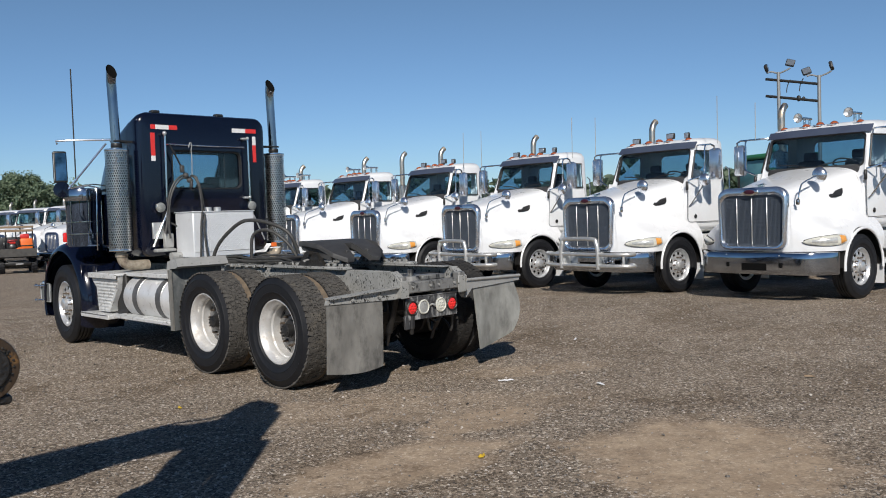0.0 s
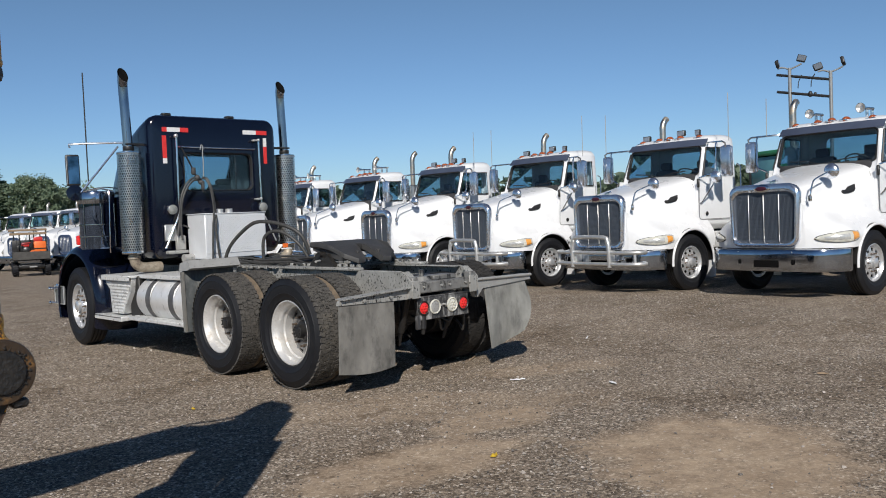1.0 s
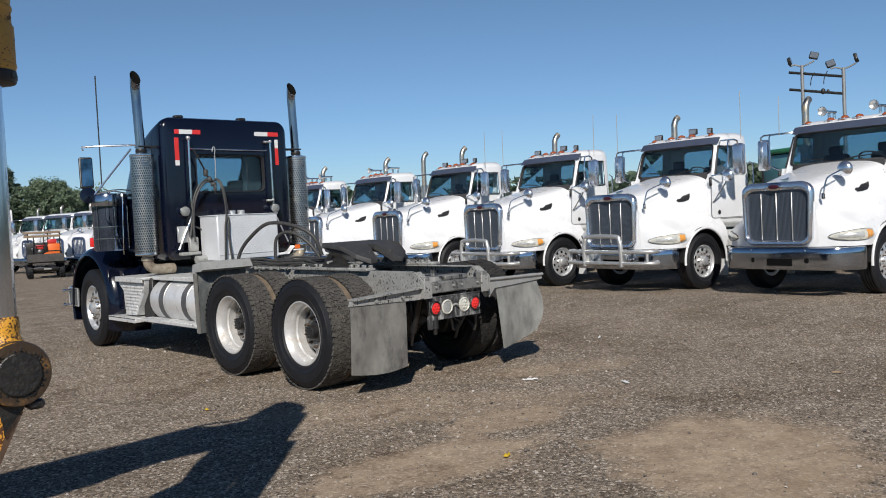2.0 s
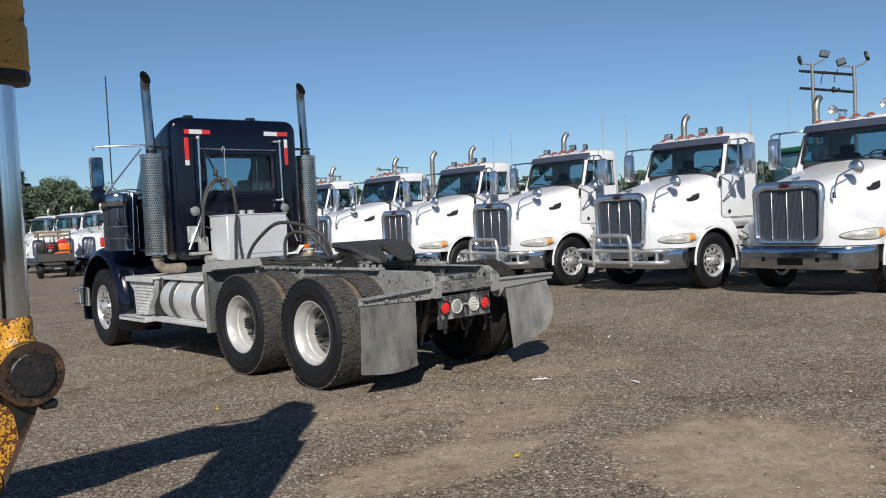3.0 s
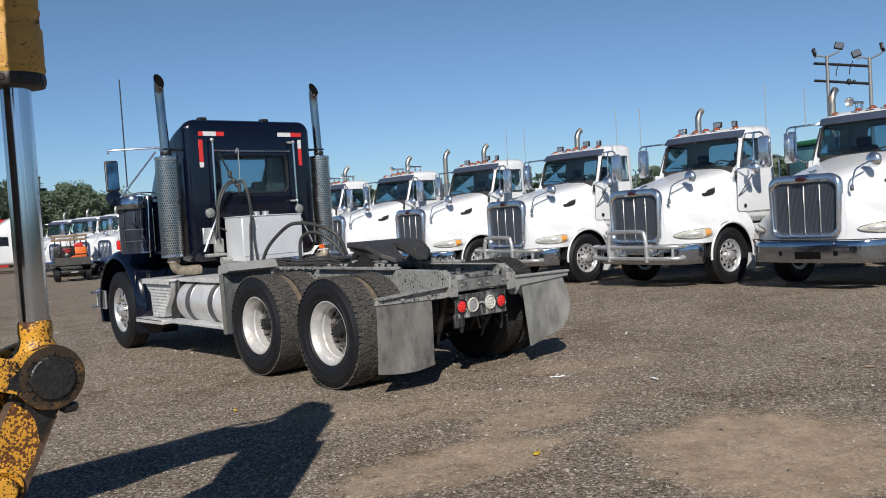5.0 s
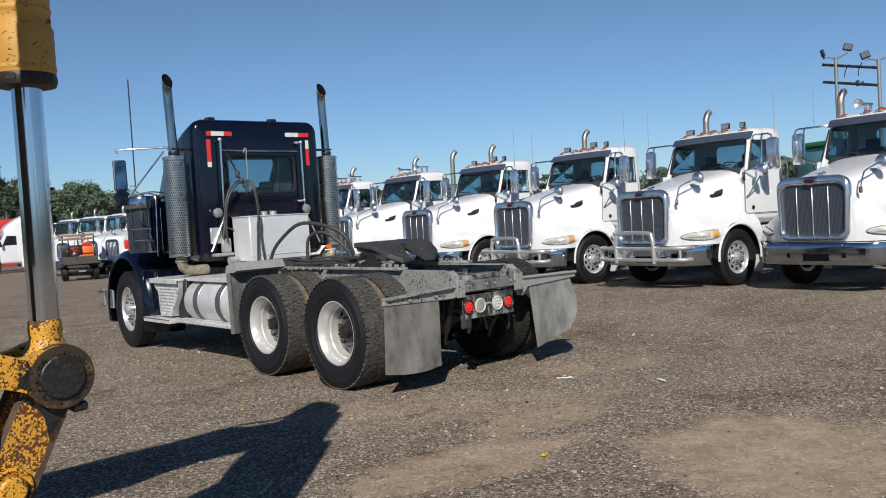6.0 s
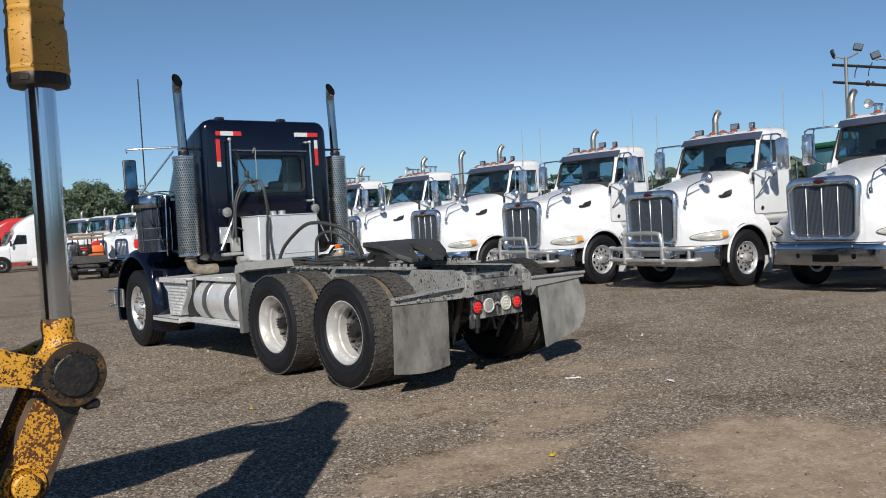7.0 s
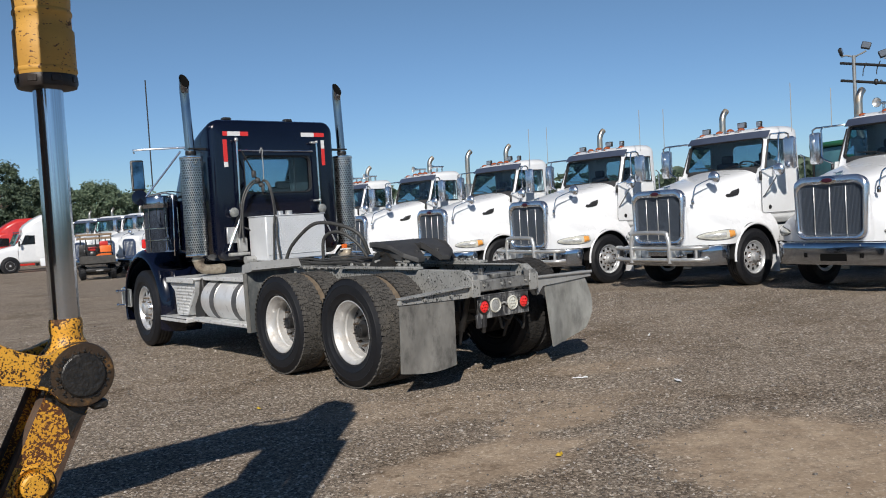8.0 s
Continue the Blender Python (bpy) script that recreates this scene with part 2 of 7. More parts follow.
M_WOOD = mat("weathered_wood", (0.30, 0.22, 0.14), 0.85, colour2=(0.20, 0.14, 0.09), scale=12, stretch=(1, 1, 6))
M_DIRT = mat("packed_dirt", (0.22, 0.165, 0.11), 0.9, colour2=(0.10, 0.078, 0.055), scale=9, bump=0.3)
M_BARK = mat("bark", (0.10, 0.075, 0.055), 0.9, colour2=(0.06, 0.045, 0.035), scale=6, bump=0.4, bump_scale=12)


def glass_mat(name, tint, rough=0.0):
    m, nt, b = nodes_of(name)
    b.inputs["Base Color"].default_value = (*tint, 1)
    b.inputs["Roughness"].default_value = rough
    b.inputs["IOR"].default_value = 1.45
    b.inputs["Transmission Weight"].default_value = 1.0
    return m


M_GLASS = glass_mat("windscreen_glass", (0.42, 0.56, 0.64))
M_GLASSTEAL = glass_mat("teal_glass", (0.70, 0.92, 0.92))
M_TINT = mat("dark_window_glass", (0.010, 0.013, 0.016), 0.04, colour2=(0.014, 0.018, 0.021), scale=2, coat=1.0)
# dark and teal patches painted as the view reflected in the door mirror
M_MIRRORDARK = mat("mirror_reflection_patches", (0.05, 0.08, 0.09), 0.04, 1.0, colour2=(0.26, 0.37, 0.41), scale=3.2, mix=0.15)
M_MIRROR = mat("mirror_glass", (0.85, 0.87, 0.88), 0.03, 1.0, colour2=(0.80, 0.82, 0.83), scale=2)


def leaf_mat(name, a, b_, thin=0.0):
    m, nt, b = nodes_of(name)
    N, L = nt.nodes.new, nt.links.new
    g = N("ShaderNodeNewGeometry")
    mx = N("ShaderNodeMix")
    mx.data_type = "RGBA"
    mx.inputs[6].default_value, mx.inputs[7].default_value = (*a, 1), (*b_, 1)
    L(g.outputs["Random Per Island"], mx.inputs["Factor"])
    L(mx.outputs[2], b.inputs["Base Color"])
    b.inputs["Roughness"].default_value = 0.6
    if thin:
        tr, mix = N("ShaderNodeBsdfTranslucent"), N("ShaderNodeMixShader")
        L(mx.outputs[2], tr.inputs["Color"])
        mix.inputs[0].default_value = thin
        L(b.outputs[0], mix.inputs[1])
        L(tr.outputs[0], mix.inputs[2])
        L(mix.outputs[0], nt.nodes["Material Output"].inputs["Surface"])
    return m


M_LEAF = leaf_mat("summer_leaves", (0.118, 0.178, 0.112), (0.275, 0.345, 0.228), 0.5)
M_LEAF2 = leaf_mat("dark_leaves", (0.088, 0.135, 0.090), (0.200, 0.258, 0.172), 0.5)
M_STONE = leaf_mat("loose_stones", (0.050, 0.043, 0.037), (0.52, 0.465, 0.41))


def ground_mat():
    m, nt, b = nodes_of("gravel")
    N, L = nt.nodes.new, nt.links.new
    tc = N("ShaderNodeTexCoord")

    def noise_(scale, detail=6.0, rough=0.6):
        n = N("ShaderNodeTexNoise")
        n.inputs["Scale"].default_value, n.inputs["Detail"].default_value, n.inputs["Roughness"].default_value = scale, detail, rough
        L(tc.outputs["Object"], n.inputs["Vector"])
        return n.outputs["Fac"]

    def rng(v, a, c, lo=0.0, hi=1.0):
        r = N("ShaderNodeMapRange")
        r.inputs["From Min"].default_value, r.inputs["From Max"].default_value = a, c
        r.inputs["To Min"].default_value, r.inputs["To Max"].default_value = lo, hi
        L(v, r.inputs["Value"])
        return r.outputs["Result"]

    def mixc(f, a, c):
        x = N("ShaderNodeMix")
        x.data_type = "RGBA"
        L(f, x.inputs["Factor"])
        for sock, val in ((6, a), (7, c)):
            if isinstance(val, tuple):
                x.inputs[sock].default_value = (*val, 1)
            else:
                L(val, x.inputs[sock])
        return x.outputs[2]

    vor = N("ShaderNodeTexVoronoi")
    vor.inputs["Scale"].default_value = 58.0
    vor.inputs["Randomness"].default_value = 1.0
    L(tc.outputs["Object"], vor.inputs["Vector"])
    sep = N("ShaderNodeSeparateColor")
    L(vor.outputs["Color"], sep.inputs["Color"])
    stones = mixc(rng(sep.outputs[0], 0.0, 1.0), (0.040, 0.032, 0.024), (0.450, 0.382, 0.308))
    pale = rng(sep.outputs[1], 0.90, 0.92)
    stones = mixc(pale, stones, (0.72, 0.66, 0.58))
    big = mixc(rng(noise_(0.35, 5.0), 0.42, 0.62), (0.185, 0.150, 0.120), (0.280, 0.225, 0.176))
    base = N("ShaderNodeMix")
    base.data_type = "RGBA"
    base.inputs["Factor"].default_value = 0.36
    L(stones, base.inputs[6])
    L(big, base.inputs[7])
    col = base.outputs[2]
    # grit between the stones
    vg = N("ShaderNodeTexVoronoi")
    vg.inputs["Scale"].default_value = 150.0
    L(tc.outputs["Object"], vg.inputs["Vector"])
    sg = N("ShaderNodeSeparateColor")
    L(vg.outputs["Color"], sg.inputs["Color"])
    grit = N("ShaderNodeMix")
    grit.data_type, grit.blend_type = "RGBA", "MULTIPLY"
    grit.inputs["Factor"].default_value = 1.0
    L(col, grit.inputs[6])
    L(mixc(sg.outputs[1], (0.55, 0.53, 0.50), (1.45, 1.43, 1.38)), grit.inputs[7])
    col = grit.outputs[2]
    # wheel tracks: long streaks of finer and coarser stone
    tm = N("ShaderNodeMapping")
    tm.inputs["Rotation"].default_value = (0, 0, radians(28))
    tm.inputs["Scale"].default_value = (0.35, 2.4, 1)
    L(tc.outputs["Object"], tm.inputs["Vector"])
    tn = N("ShaderNodeTexNoise")
    tn.inputs["Scale"].default_value, tn.inputs["Detail"].default_value = 1.0, 6.0
    L(tm.outputs["Vector"], tn.inputs["Vector"])
    streak = N("ShaderNodeMix")
    streak.data_type, streak.blend_type = "RGBA", "MULTIPLY"
    L(rng(tn.outputs["Fac"], 0.40, 0.66, 0.0, 0.38), streak.inputs["Factor"])
    L(col, streak.inputs[6])
    streak.inputs[7].default_value = (0.60, 0.55, 0.50, 1)
    col = streak.outputs[2]
    # dark damp grit in loose drifts
    dn = noise_(0.55, 9.0, 0.68)
    drift = N("ShaderNodeMix")
    drift.data_type, drift.blend_type = "RGBA", "MULTIPLY"
    L(rng(dn, 0.50, 0.62, 0.0, 0.55), drift.inputs["Factor"])
    L(col, drift.inputs[6])
    drift.inputs[7].default_value = (0.62, 0.56, 0.48, 1)
    col = drift.outputs[2]
    # packed tan dirt where the gravel has worn away
    pos = N("ShaderNodeSeparateXYZ")
    L(tc.outputs["Object"], pos.inputs[0])

    def patch(cx, cy, rx, ry, ang):
        mp = N("ShaderNodeMapping")
        mp.vector_type = "TEXTURE"
        mp.inputs["Location"].default_value = (cx, cy, 0)
        mp.inputs["Rotation"].default_value = (0, 0, radians(ang))
        mp.inputs["Scale"].default_value = (rx, ry, 1000)
        L(tc.outputs["Object"], mp.inputs["Vector"])
        ln = N("ShaderNodeVectorMath")
        ln.operation = "LENGTH"
        L(mp.outputs["Vector"], ln.inputs[0])
        ad = N("ShaderNodeMath")
        ad.operation = "MULTIPLY_ADD"
        ad.inputs[1].default_value = 1.25
        L(noise_(2.2, 7.0, 0.65), ad.inputs[0])
        L(ln.outputs["Value"], ad.inputs[2])
        return rng(ad.outputs[0], 1.66, 1.34)

    bare = None
    for px, py, rx, ry, ang, most in PATCHES:
        f = patch(px, py, rx, ry, ang)
        ms = N("ShaderNodeMath")
        ms.operation = "MULTIPLY"
        L(f, ms.inputs[0])
        L(rng(noise_(9.0, 8.0, 0.7), 0.30, 0.55, 0.45 * most, most), ms.inputs[1])
        col = mixc(ms.outputs[0], col, mixc(rng(noise_(3.5, 8.0, 0.7), 0.38, 0.62), (0.33, 0.242, 0.162), (0.52, 0.398, 0.275)))
        if bare is None:
            bare = ms.outputs[0]
        else:
            both = N("ShaderNodeMath")
            both.operation = "MAXIMUM"
            L(bare, both.inputs[0])
            L(ms.outputs[0], both.inputs[1])
            bare = both.outputs[0]
    # scattered dark clods and oil-dark scuffs
    clod = N("ShaderNodeMath")
    clod.operation = "MULTIPLY"
    L(rng(noise_(3.2, 10.0, 0.74), 0.53, 0.61, 0.0, 0.62), clod.inputs[0])
    L(rng(noise_(0.5, 3.0), 0.40, 0.56), clod.inputs[1])
    scuff = N("ShaderNodeMix")
    scuff.data_type, scuff.blend_type = "RGBA", "MULTIPLY"
    L(clod.outputs[0], scuff.inputs["Factor"])
    L(col, scuff.inputs[6])
    scuff.inputs[7].default_value = (0.42, 0.36, 0.30, 1)
    L(scuff.outputs[2], b.inputs["Base Color"])
    b.inputs["Roughness"].default_value = 0.92
    b.inputs["Specular IOR Level"].default_value = 0.25
    bp = N("ShaderNodeBump")
    bp.inputs["Distance"].default_value = 0.008
    L(rng(bare, 0.0, 0.8, 0.5, 0.05), bp.inputs["Strength"])
    L(vor.outputs["Distance"], bp.inputs["Height"])
    bp.invert = True
    bp2 = N("ShaderNodeBump")
    bp2.inputs["Strength"].default_value, bp2.inputs["Distance"].default_value = 0.5, 0.022
    L(noise_(7.0, 8.0, 0.7), bp2.inputs["Height"])
    L(bp.outputs["Normal"], bp2.inputs["Normal"])
    L(bp2.outputs["Normal"], b.inputs["Normal"])
    return m


PATCHES = [(-0.72, -4.72, 1.08, 0.90, 34, 0.78), (-2.1, -3.35, 0.95, 0.45, -8, 0.68), (-0.95, -3.0, 0.6, 0.3, -10, 0.6), (0.9, -2.0, 0.9, 0.3, -25, 0.35), (-1.0, -2.2, 1.6, 0.6, -40, 0.35)]
M_GROUND = ground_mat()

M_WORKLENS = mat("dark_lamp_lens", (0.10, 0.12, 0.15), 0.1, colour2=(0.16, 0.18, 0.20), scale=20, coat=0.8)
# grime, plus the shade deep in the dish painted into the base colour
M_DISC = mat("grimy_shaded_disc", (0.27, 0.265, 0.255), 0.5, colour2=(0.12, 0.115, 0.11), scale=8, mix=0.8, spots=(0.06, 0.055, 0.05), spot_scale=9, spot_at=0.62, spot_soft=0.1)
M_DIAMOND = mat("diamond_plate", (0.72, 0.74, 0.76), 0.4, 0.2, colour2=(0.64, 0.66, 0.68), scale=3, spots=(0.55, 0.54, 0.52), spot_scale=4, spot_at=0.72, spot_soft=0.15)

# ---- shape helpers ----
class Geo:
    """Collects vertices and faces of one part."""

    def __init__(self):
        self.v, self.f = [], []

    def add(self, verts, faces, m=None):
        n = len(self.v)
        self.v += [tuple(m @ Vector(p)) if m else tuple(p) for p in verts]
        self.f += [tuple(i + n for i in q) for q in faces]
        return self

    def box(self, c, s, r=0.008, m=None):
        """A box with chamfered edges."""
        hx, hy, hz = s[0] / 2, s[1] / 2, s[2] / 2
        r = min(r, hx * 0.9, hy * 0.9, hz * 0.9)
        bm = bmesh.new()
        bmesh.ops.create_cube(bm, size=1, matrix=Matrix.Diagonal((s[0], s[1], s[2], 1)))
        if r > 0:
            bmesh.ops.bevel(bm, geom=bm.edges[:], offset=r, segments=2 if r > 0.015 else 1, profile=0.5, affect="EDGES")
        bm.verts.index_update()
        t = Matrix.Translation(c)
        self.add([v.co for v in bm.verts], [[v.index for v in f.verts] for f in bm.faces], (m @ t) if m else t)
        bm.free()
        return self

    def loft(self, rings, cap0=True, cap1=True, closed=True, m=None):
        n = len(rings[0])
        verts = [p for r in rings for p in r]
        faces = []
        for i in range(len(rings) - 1):
            for j in range(n if closed else n - 1):
                k = (j + 1) % n
                faces.append((i * n + j, i * n + k, (i + 1) * n + k, (i + 1) * n + j))
        if cap0:
            faces.append(tuple(range(n))[::-1])
        if cap1:
            faces.append(tuple((len(rings) - 1) * n + j for j in range(n)))
        return self.add(verts, faces, m)

    def tube(self, pts, r, n=10, cap=True, smooth=0, r_end=None):
        pts = [Vector(p) for p in pts]
        if smooth:
            pts = curve_pts(pts, smooth)
        rings = []
        up = Vector((0.13, 0.31, 0.94))
        for i, p in enumerate(pts):
            d = (pts[min(i + 1, len(pts) - 1)] - pts[max(i - 1, 0)]).normalized()
            a = d.cross(up)
            if a.length < 0.15:
                a = d.cross(Vector((1, 0.2, 0)))
            a.normalize()
            b = d.cross(a)
            up = a.cross(d) * 1.0
            rr = r if r_end is None else r + (r_end - r) * i / (len(pts) - 1)
            rings.append([p + (a * math.cos(2 * math.pi * k / n) + b * math.sin(2 * math.pi * k / n)) * rr for k in range(n)])
        return self.loft(rings, cap, cap)

    def cyl(self, p0, p1, r, r2=None, n=20, bev=0.0):
        p0, p1 = Vector(p0), Vector(p1)
        r2 = r if r2 is None else r2
        if bev:
            d = (p1 - p0).normalized() * bev
            return self._stack([(p0, r - bev), (p0 + d, r), (p1 - d, r2), (p1, r2 - bev)], n)
        return self._stack([(p0, r), (p1, r2)], n)

    def _stack(self, rows, n):
        d = (rows[-1][0] - rows[0][0]).normalized()
        a = d.cross(Vector((0, 0, 1)))
        if a.length < 0.1:
            a = Vector((1, 0, 0))
        a.normalize()
        b = d.cross(a)
        return self.loft([[p + (a * math.cos(2 * math.pi * k / n) + b * math.sin(2 * math.pi * k / n)) * r for k in range(n)] for p, r in rows])

    def lathe(self, profile, axis="z", c=(0, 0, 0), n=32, closed=False, caps=False):
        """profile: rows of (radius, place along the axis)."""
        c = Vector(c)
        rings = []
        for r, h in profile:
            ring = []
            for k in range(n):
                u, w = r * math.cos(2 * math.pi * k / n), r * math.sin(2 * math.pi * k / n)
                ring.append(c + Vector({"x": (h, u, w), "y": (w, h, u), "z": (u, w, h)}[axis]))
            rings.append(ring)
        if closed:
            rings.append(rings[0])
        return self.loft(rings, caps, caps)

    def prism(self, poly, vec):
        """A polygon in space pushed along vec."""
        vec = Vector(vec)
        return self.loft([[Vector(p) for p in poly], [Vector(p) + vec for p in poly]])

    def ball(self, c, r, s=(1, 1, 1), n=16, k=8):
        prof = [(max(1e-4, r * math.sin(math.pi * i / k)), -r * math.cos(math.pi * i / k)) for i in range(k + 1)]
        g = Geo().lathe(prof, "z", (0, 0, 0), n)
        return self.add(g.v, g.f, Matrix.Translation(c) @ Matrix.Diagonal((*s, 1)))

    def mesh(self, name, material, angle=38, cuts=(), gone=None):
        """cuts: planes (point, normal) that split the faces; gone(centre) tells which faces to take out."""
        me = bpy.data.meshes.new(name)
        me.from_pydata([tuple(p) for p in self.v], [], self.f)
        bm = bmesh.new()
        bm.from_mesh(me)
        bmesh.ops.remove_doubles(bm, verts=bm.verts, dist=1e-5)
        for co, no in cuts:
            bmesh.ops.bisect_plane(bm, geom=bm.verts[:] + bm.edges[:] + bm.faces[:], plane_co=co, plane_no=no)
        if gone:
            bmesh.ops.delete(bm, geom=[f for f in bm.faces if gone(f.calc_center_median())], context="FACES")
        bmesh.ops.recalc_face_normals(bm, faces=bm.faces)
        bm.to_mesh(me)
        bm.free()
        me.materials.append(material)
        me.shade_smooth()
        me.set_sharp_from_angle(angle=radians(angle))
        return me


def curve_pts(pts, k):
    """Catmull-Rom through the points, k steps a span."""
    out = []
    for i in range(len(pts) - 1):
        p0, p1, p2, p3 = pts[max(i - 1, 0)], pts[i], pts[i + 1], pts[min(i + 2, len(pts) - 1)]
        for s in range(k):
            t = s / k
            out.append(0.5 * ((2 * p1) + (p2 - p0) * t + (2 * p0 - 5 * p1 + 4 * p2 - p3) * t * t + (3 * p1 - p0 - 3 * p2 + p3) * t ** 3))
    out.append(pts[-1])
    return out


def rrect(w, h, r, n=6, cx=0.0, cy=0.0):
    """Corners of a rounded rectangle, 4 * (n + 1) points, from the lower right round to the upper right and on."""
    r = min(r, w / 2 - 1e-4, h / 2 - 1e-4)
    out = []
    for qx, qy, a0 in ((1, -1, -90), (1, 1, 0), (-1, 1, 90), (-1, -1, 180)):
        for i in range(n + 1):
            a = radians(a0 + 90 * i / n)
            out.append((cx + qx * (w / 2 - r) + r * math.cos(a), cy + qy * (h / 2 - r) + r * math.sin(a)))
    return out


def thing(name, m, label, category, group="", kind=""):
    ob = new(name)
    ob.empty_display_size = 0.2
    ob.matrix_basis = m
    return tagged(ob, label, category, group, kind)


def put(name, me, parent, m=None, label=""):
    ob = new(name, me)
    ob.parent = parent
    if m is not None:
        ob.matrix_basis = m
    return tagged(ob, label)


def part(name, geo, material, parent, label="", m=None, angle=38, cuts=(), gone=None):
    return put(name, geo.mesh(name, material, angle, cuts, gone), parent, m, label)


def solid(name, geo, material, label, category, m=None, group="", kind="", angle=38):
    ob = new(name, geo.mesh(name, material, angle))
    if m is not None:
        ob.matrix_basis = m
    return tagged(ob, label, category, group, kind)


def ground_z(x, y):
    """The yard is flat at first, then falls away gently."""
    u = 0.75 * x + 0.66 * y - 5.0
    return -0.017 * (math.log(1 + math.exp(u * 1.5)) / 1.5 if u < 30 else u)


# ---- ground ----
def build_ground():
    def steps(lo, hi, fine_lo, fine_hi, fine):
        vals = list(np.arange(fine_lo, fine_hi + 1e-6, fine))
        s, v = fine, fine_hi
        while v < hi:
            s *= 1.35
            v = min(hi, v + s)
            vals.append(v)
        s, v = fine, fine_lo
        while v > lo:
            s *= 1.35
            v = max(lo, v - s)
            vals.insert(0, v)
        return vals

    xs, ys = steps(-900, 1500, -8, 14, 0.25), steps(-900, 1800, -9, 20, 0.25)
    verts, faces = [], []
    for y in ys:
        for x in xs:
            near = max(0.0, 1 - max(abs(x - 1) / 14, abs(y - 2) / 18))
            h = ground_z(min(x, 60), min(y, 90))
            h += 0.010 * near * noise.noise((x * 0.9, y * 0.9, 3.1)) + 0.006 * near * noise.noise((x * 3, y * 3, 1.7))
            verts.append((x, y, h - 0.008))
    w = len(xs)
    for j in range(len(ys) - 1):
        for i in range(w - 1):
            faces.append((j * w + i, j * w + i + 1, (j + 1) * w + i + 1, (j + 1) * w + i))
    me = bpy.data.meshes.new("ground")
    me.from_pydata(verts, [], faces)
    me.materials.append(M_GROUND)
    me.shade_smooth()
    tagged(new("ground", me), "grey-brown gravel yard with worn patches of packed tan dirt", "ground", kind="structure")


build_ground()

# ---- wheels: axis along x, the outside towards -x ----
def drive_tyre():
    g = Geo()
    prof = [(0.292, 0.105), (0.312, 0.118), (0.316, 0.124), (0.322, 0.124), (0.33, 0.127), (0.362, 0.136), (0.366, 0.1405), (0.371, 0.1415), (0.375, 0.138), (0.40, 0.141), (0.440, 0.138), (0.444, 0.1415), (0.450, 0.1405), (0.455, 0.135), (0.495, 0.122), (0.508, 0.108)]
    prof = prof + [(0.510, 0.05), (0.510, -0.05)] + [(r, -x) for r, x in prof[::-1]]
    g.lathe(prof + [(0.285, -0.09), (0.285, 0.09)], "x", n=72, closed=True)
    return g


def drive_lugs():
    """Staggered tread blocks, with heavier shoulder blocks and dust packed between them."""
    g = Geo().lathe([(0.500, 0.108), (0.5125, 0.098), (0.5135, 0.0), (0.5125, -0.098), (0.500, -0.108)], "x", n=72)
    rnd = random.Random(4)
    n = 76
    for row, (x, wx, off) in enumerate(((-0.102, 0.046, 0.0), (-0.054, 0.051, 0.5), (0.0, 0.053, 0.1), (0.054, 0.051, 0.6), (0.102, 0.046, 0.15))):
        cnt = n if 0 < row < 4 else 58
        for k in range(cnt):
            a = 2 * math.pi * (k + off) / cnt
            m = Matrix.Rotation(a, 4, "X") @ Matrix.Translation((x, 0, 0.512)) @ Matrix.Rotation(radians((14 if row % 2 else -14) + rnd.uniform(-7, 7)), 4, "Z")
            hx, hy, hz = wx / 2, math.pi * 0.513 / cnt * rnd.uniform(0.72, 1.0), rnd.uniform(0.005, 0.0095)
            v = [(sx * hx * q, sy * hy * q, sz) for sz, q in ((-hz, 1.03), (hz, 0.96)) for sx, sy in ((-1, -1), (1, -1), (1, 1), (-1, 1))]
            g.add(v, [(4, 5, 6, 7), (0, 1, 5, 4), (1, 2, 6, 5), (2, 3, 7, 6), (3, 0, 4, 7)], m)
    return g


def steer_tyre():
    g = Geo()
    prof = [(0.292, 0.100), (0.312, 0.113), (0.316, 0.119), (0.322, 0.119), (0.33, 0.122), (0.362, 0.131), (0.366, 0.1355), (0.371, 0.1365), (0.375, 0.133), (0.40, 0.138), (0.446, 0.133), (0.450, 0.1365), (0.456, 0.1355), (0.46, 0.131), (0.500, 0.118), (0.518, 0.100)]
    crown = []
    for x in (0.068, 0.022, -0.022, -0.068):
        crown += [(0.521, x + 0.007), (0.507, x + 0.005), (0.507, x - 0.005), (0.521, x - 0.007)]
    g.lathe(prof + crown + [(r, -x) for r, x in prof[::-1]] + [(0.285, -0.09), (0.285, 0.09)], "x", n=64, closed=True)
    return g


def disc_with_holes(g, prof_in, prof_out, n=60, holes=10):
    """A pressed wheel disc: rows (radius, x), with hand holes between the two groups of rows."""
    rows = prof_in + prof_out
    k = len(prof_in)
    for thick in (0.0, 0.010):
        base = len(g.v)
        for r, x in rows:
            for j in range(n):
                a = 2 * math.pi * j / n
                g.v.append((x + thick, r * math.cos(a), r * math.sin(a)))
        for i in range(len(rows) - 1):
            for j in range(n):
                if i == k - 1 and (j % (n // holes)) in (2, 3, 4):
                    continue
                q = (j + 1) % n
                g.f.append((base + i * n + j, base + i * n + q, base + (i + 1) * n + q, base + (i + 1) * n + j))
    return g


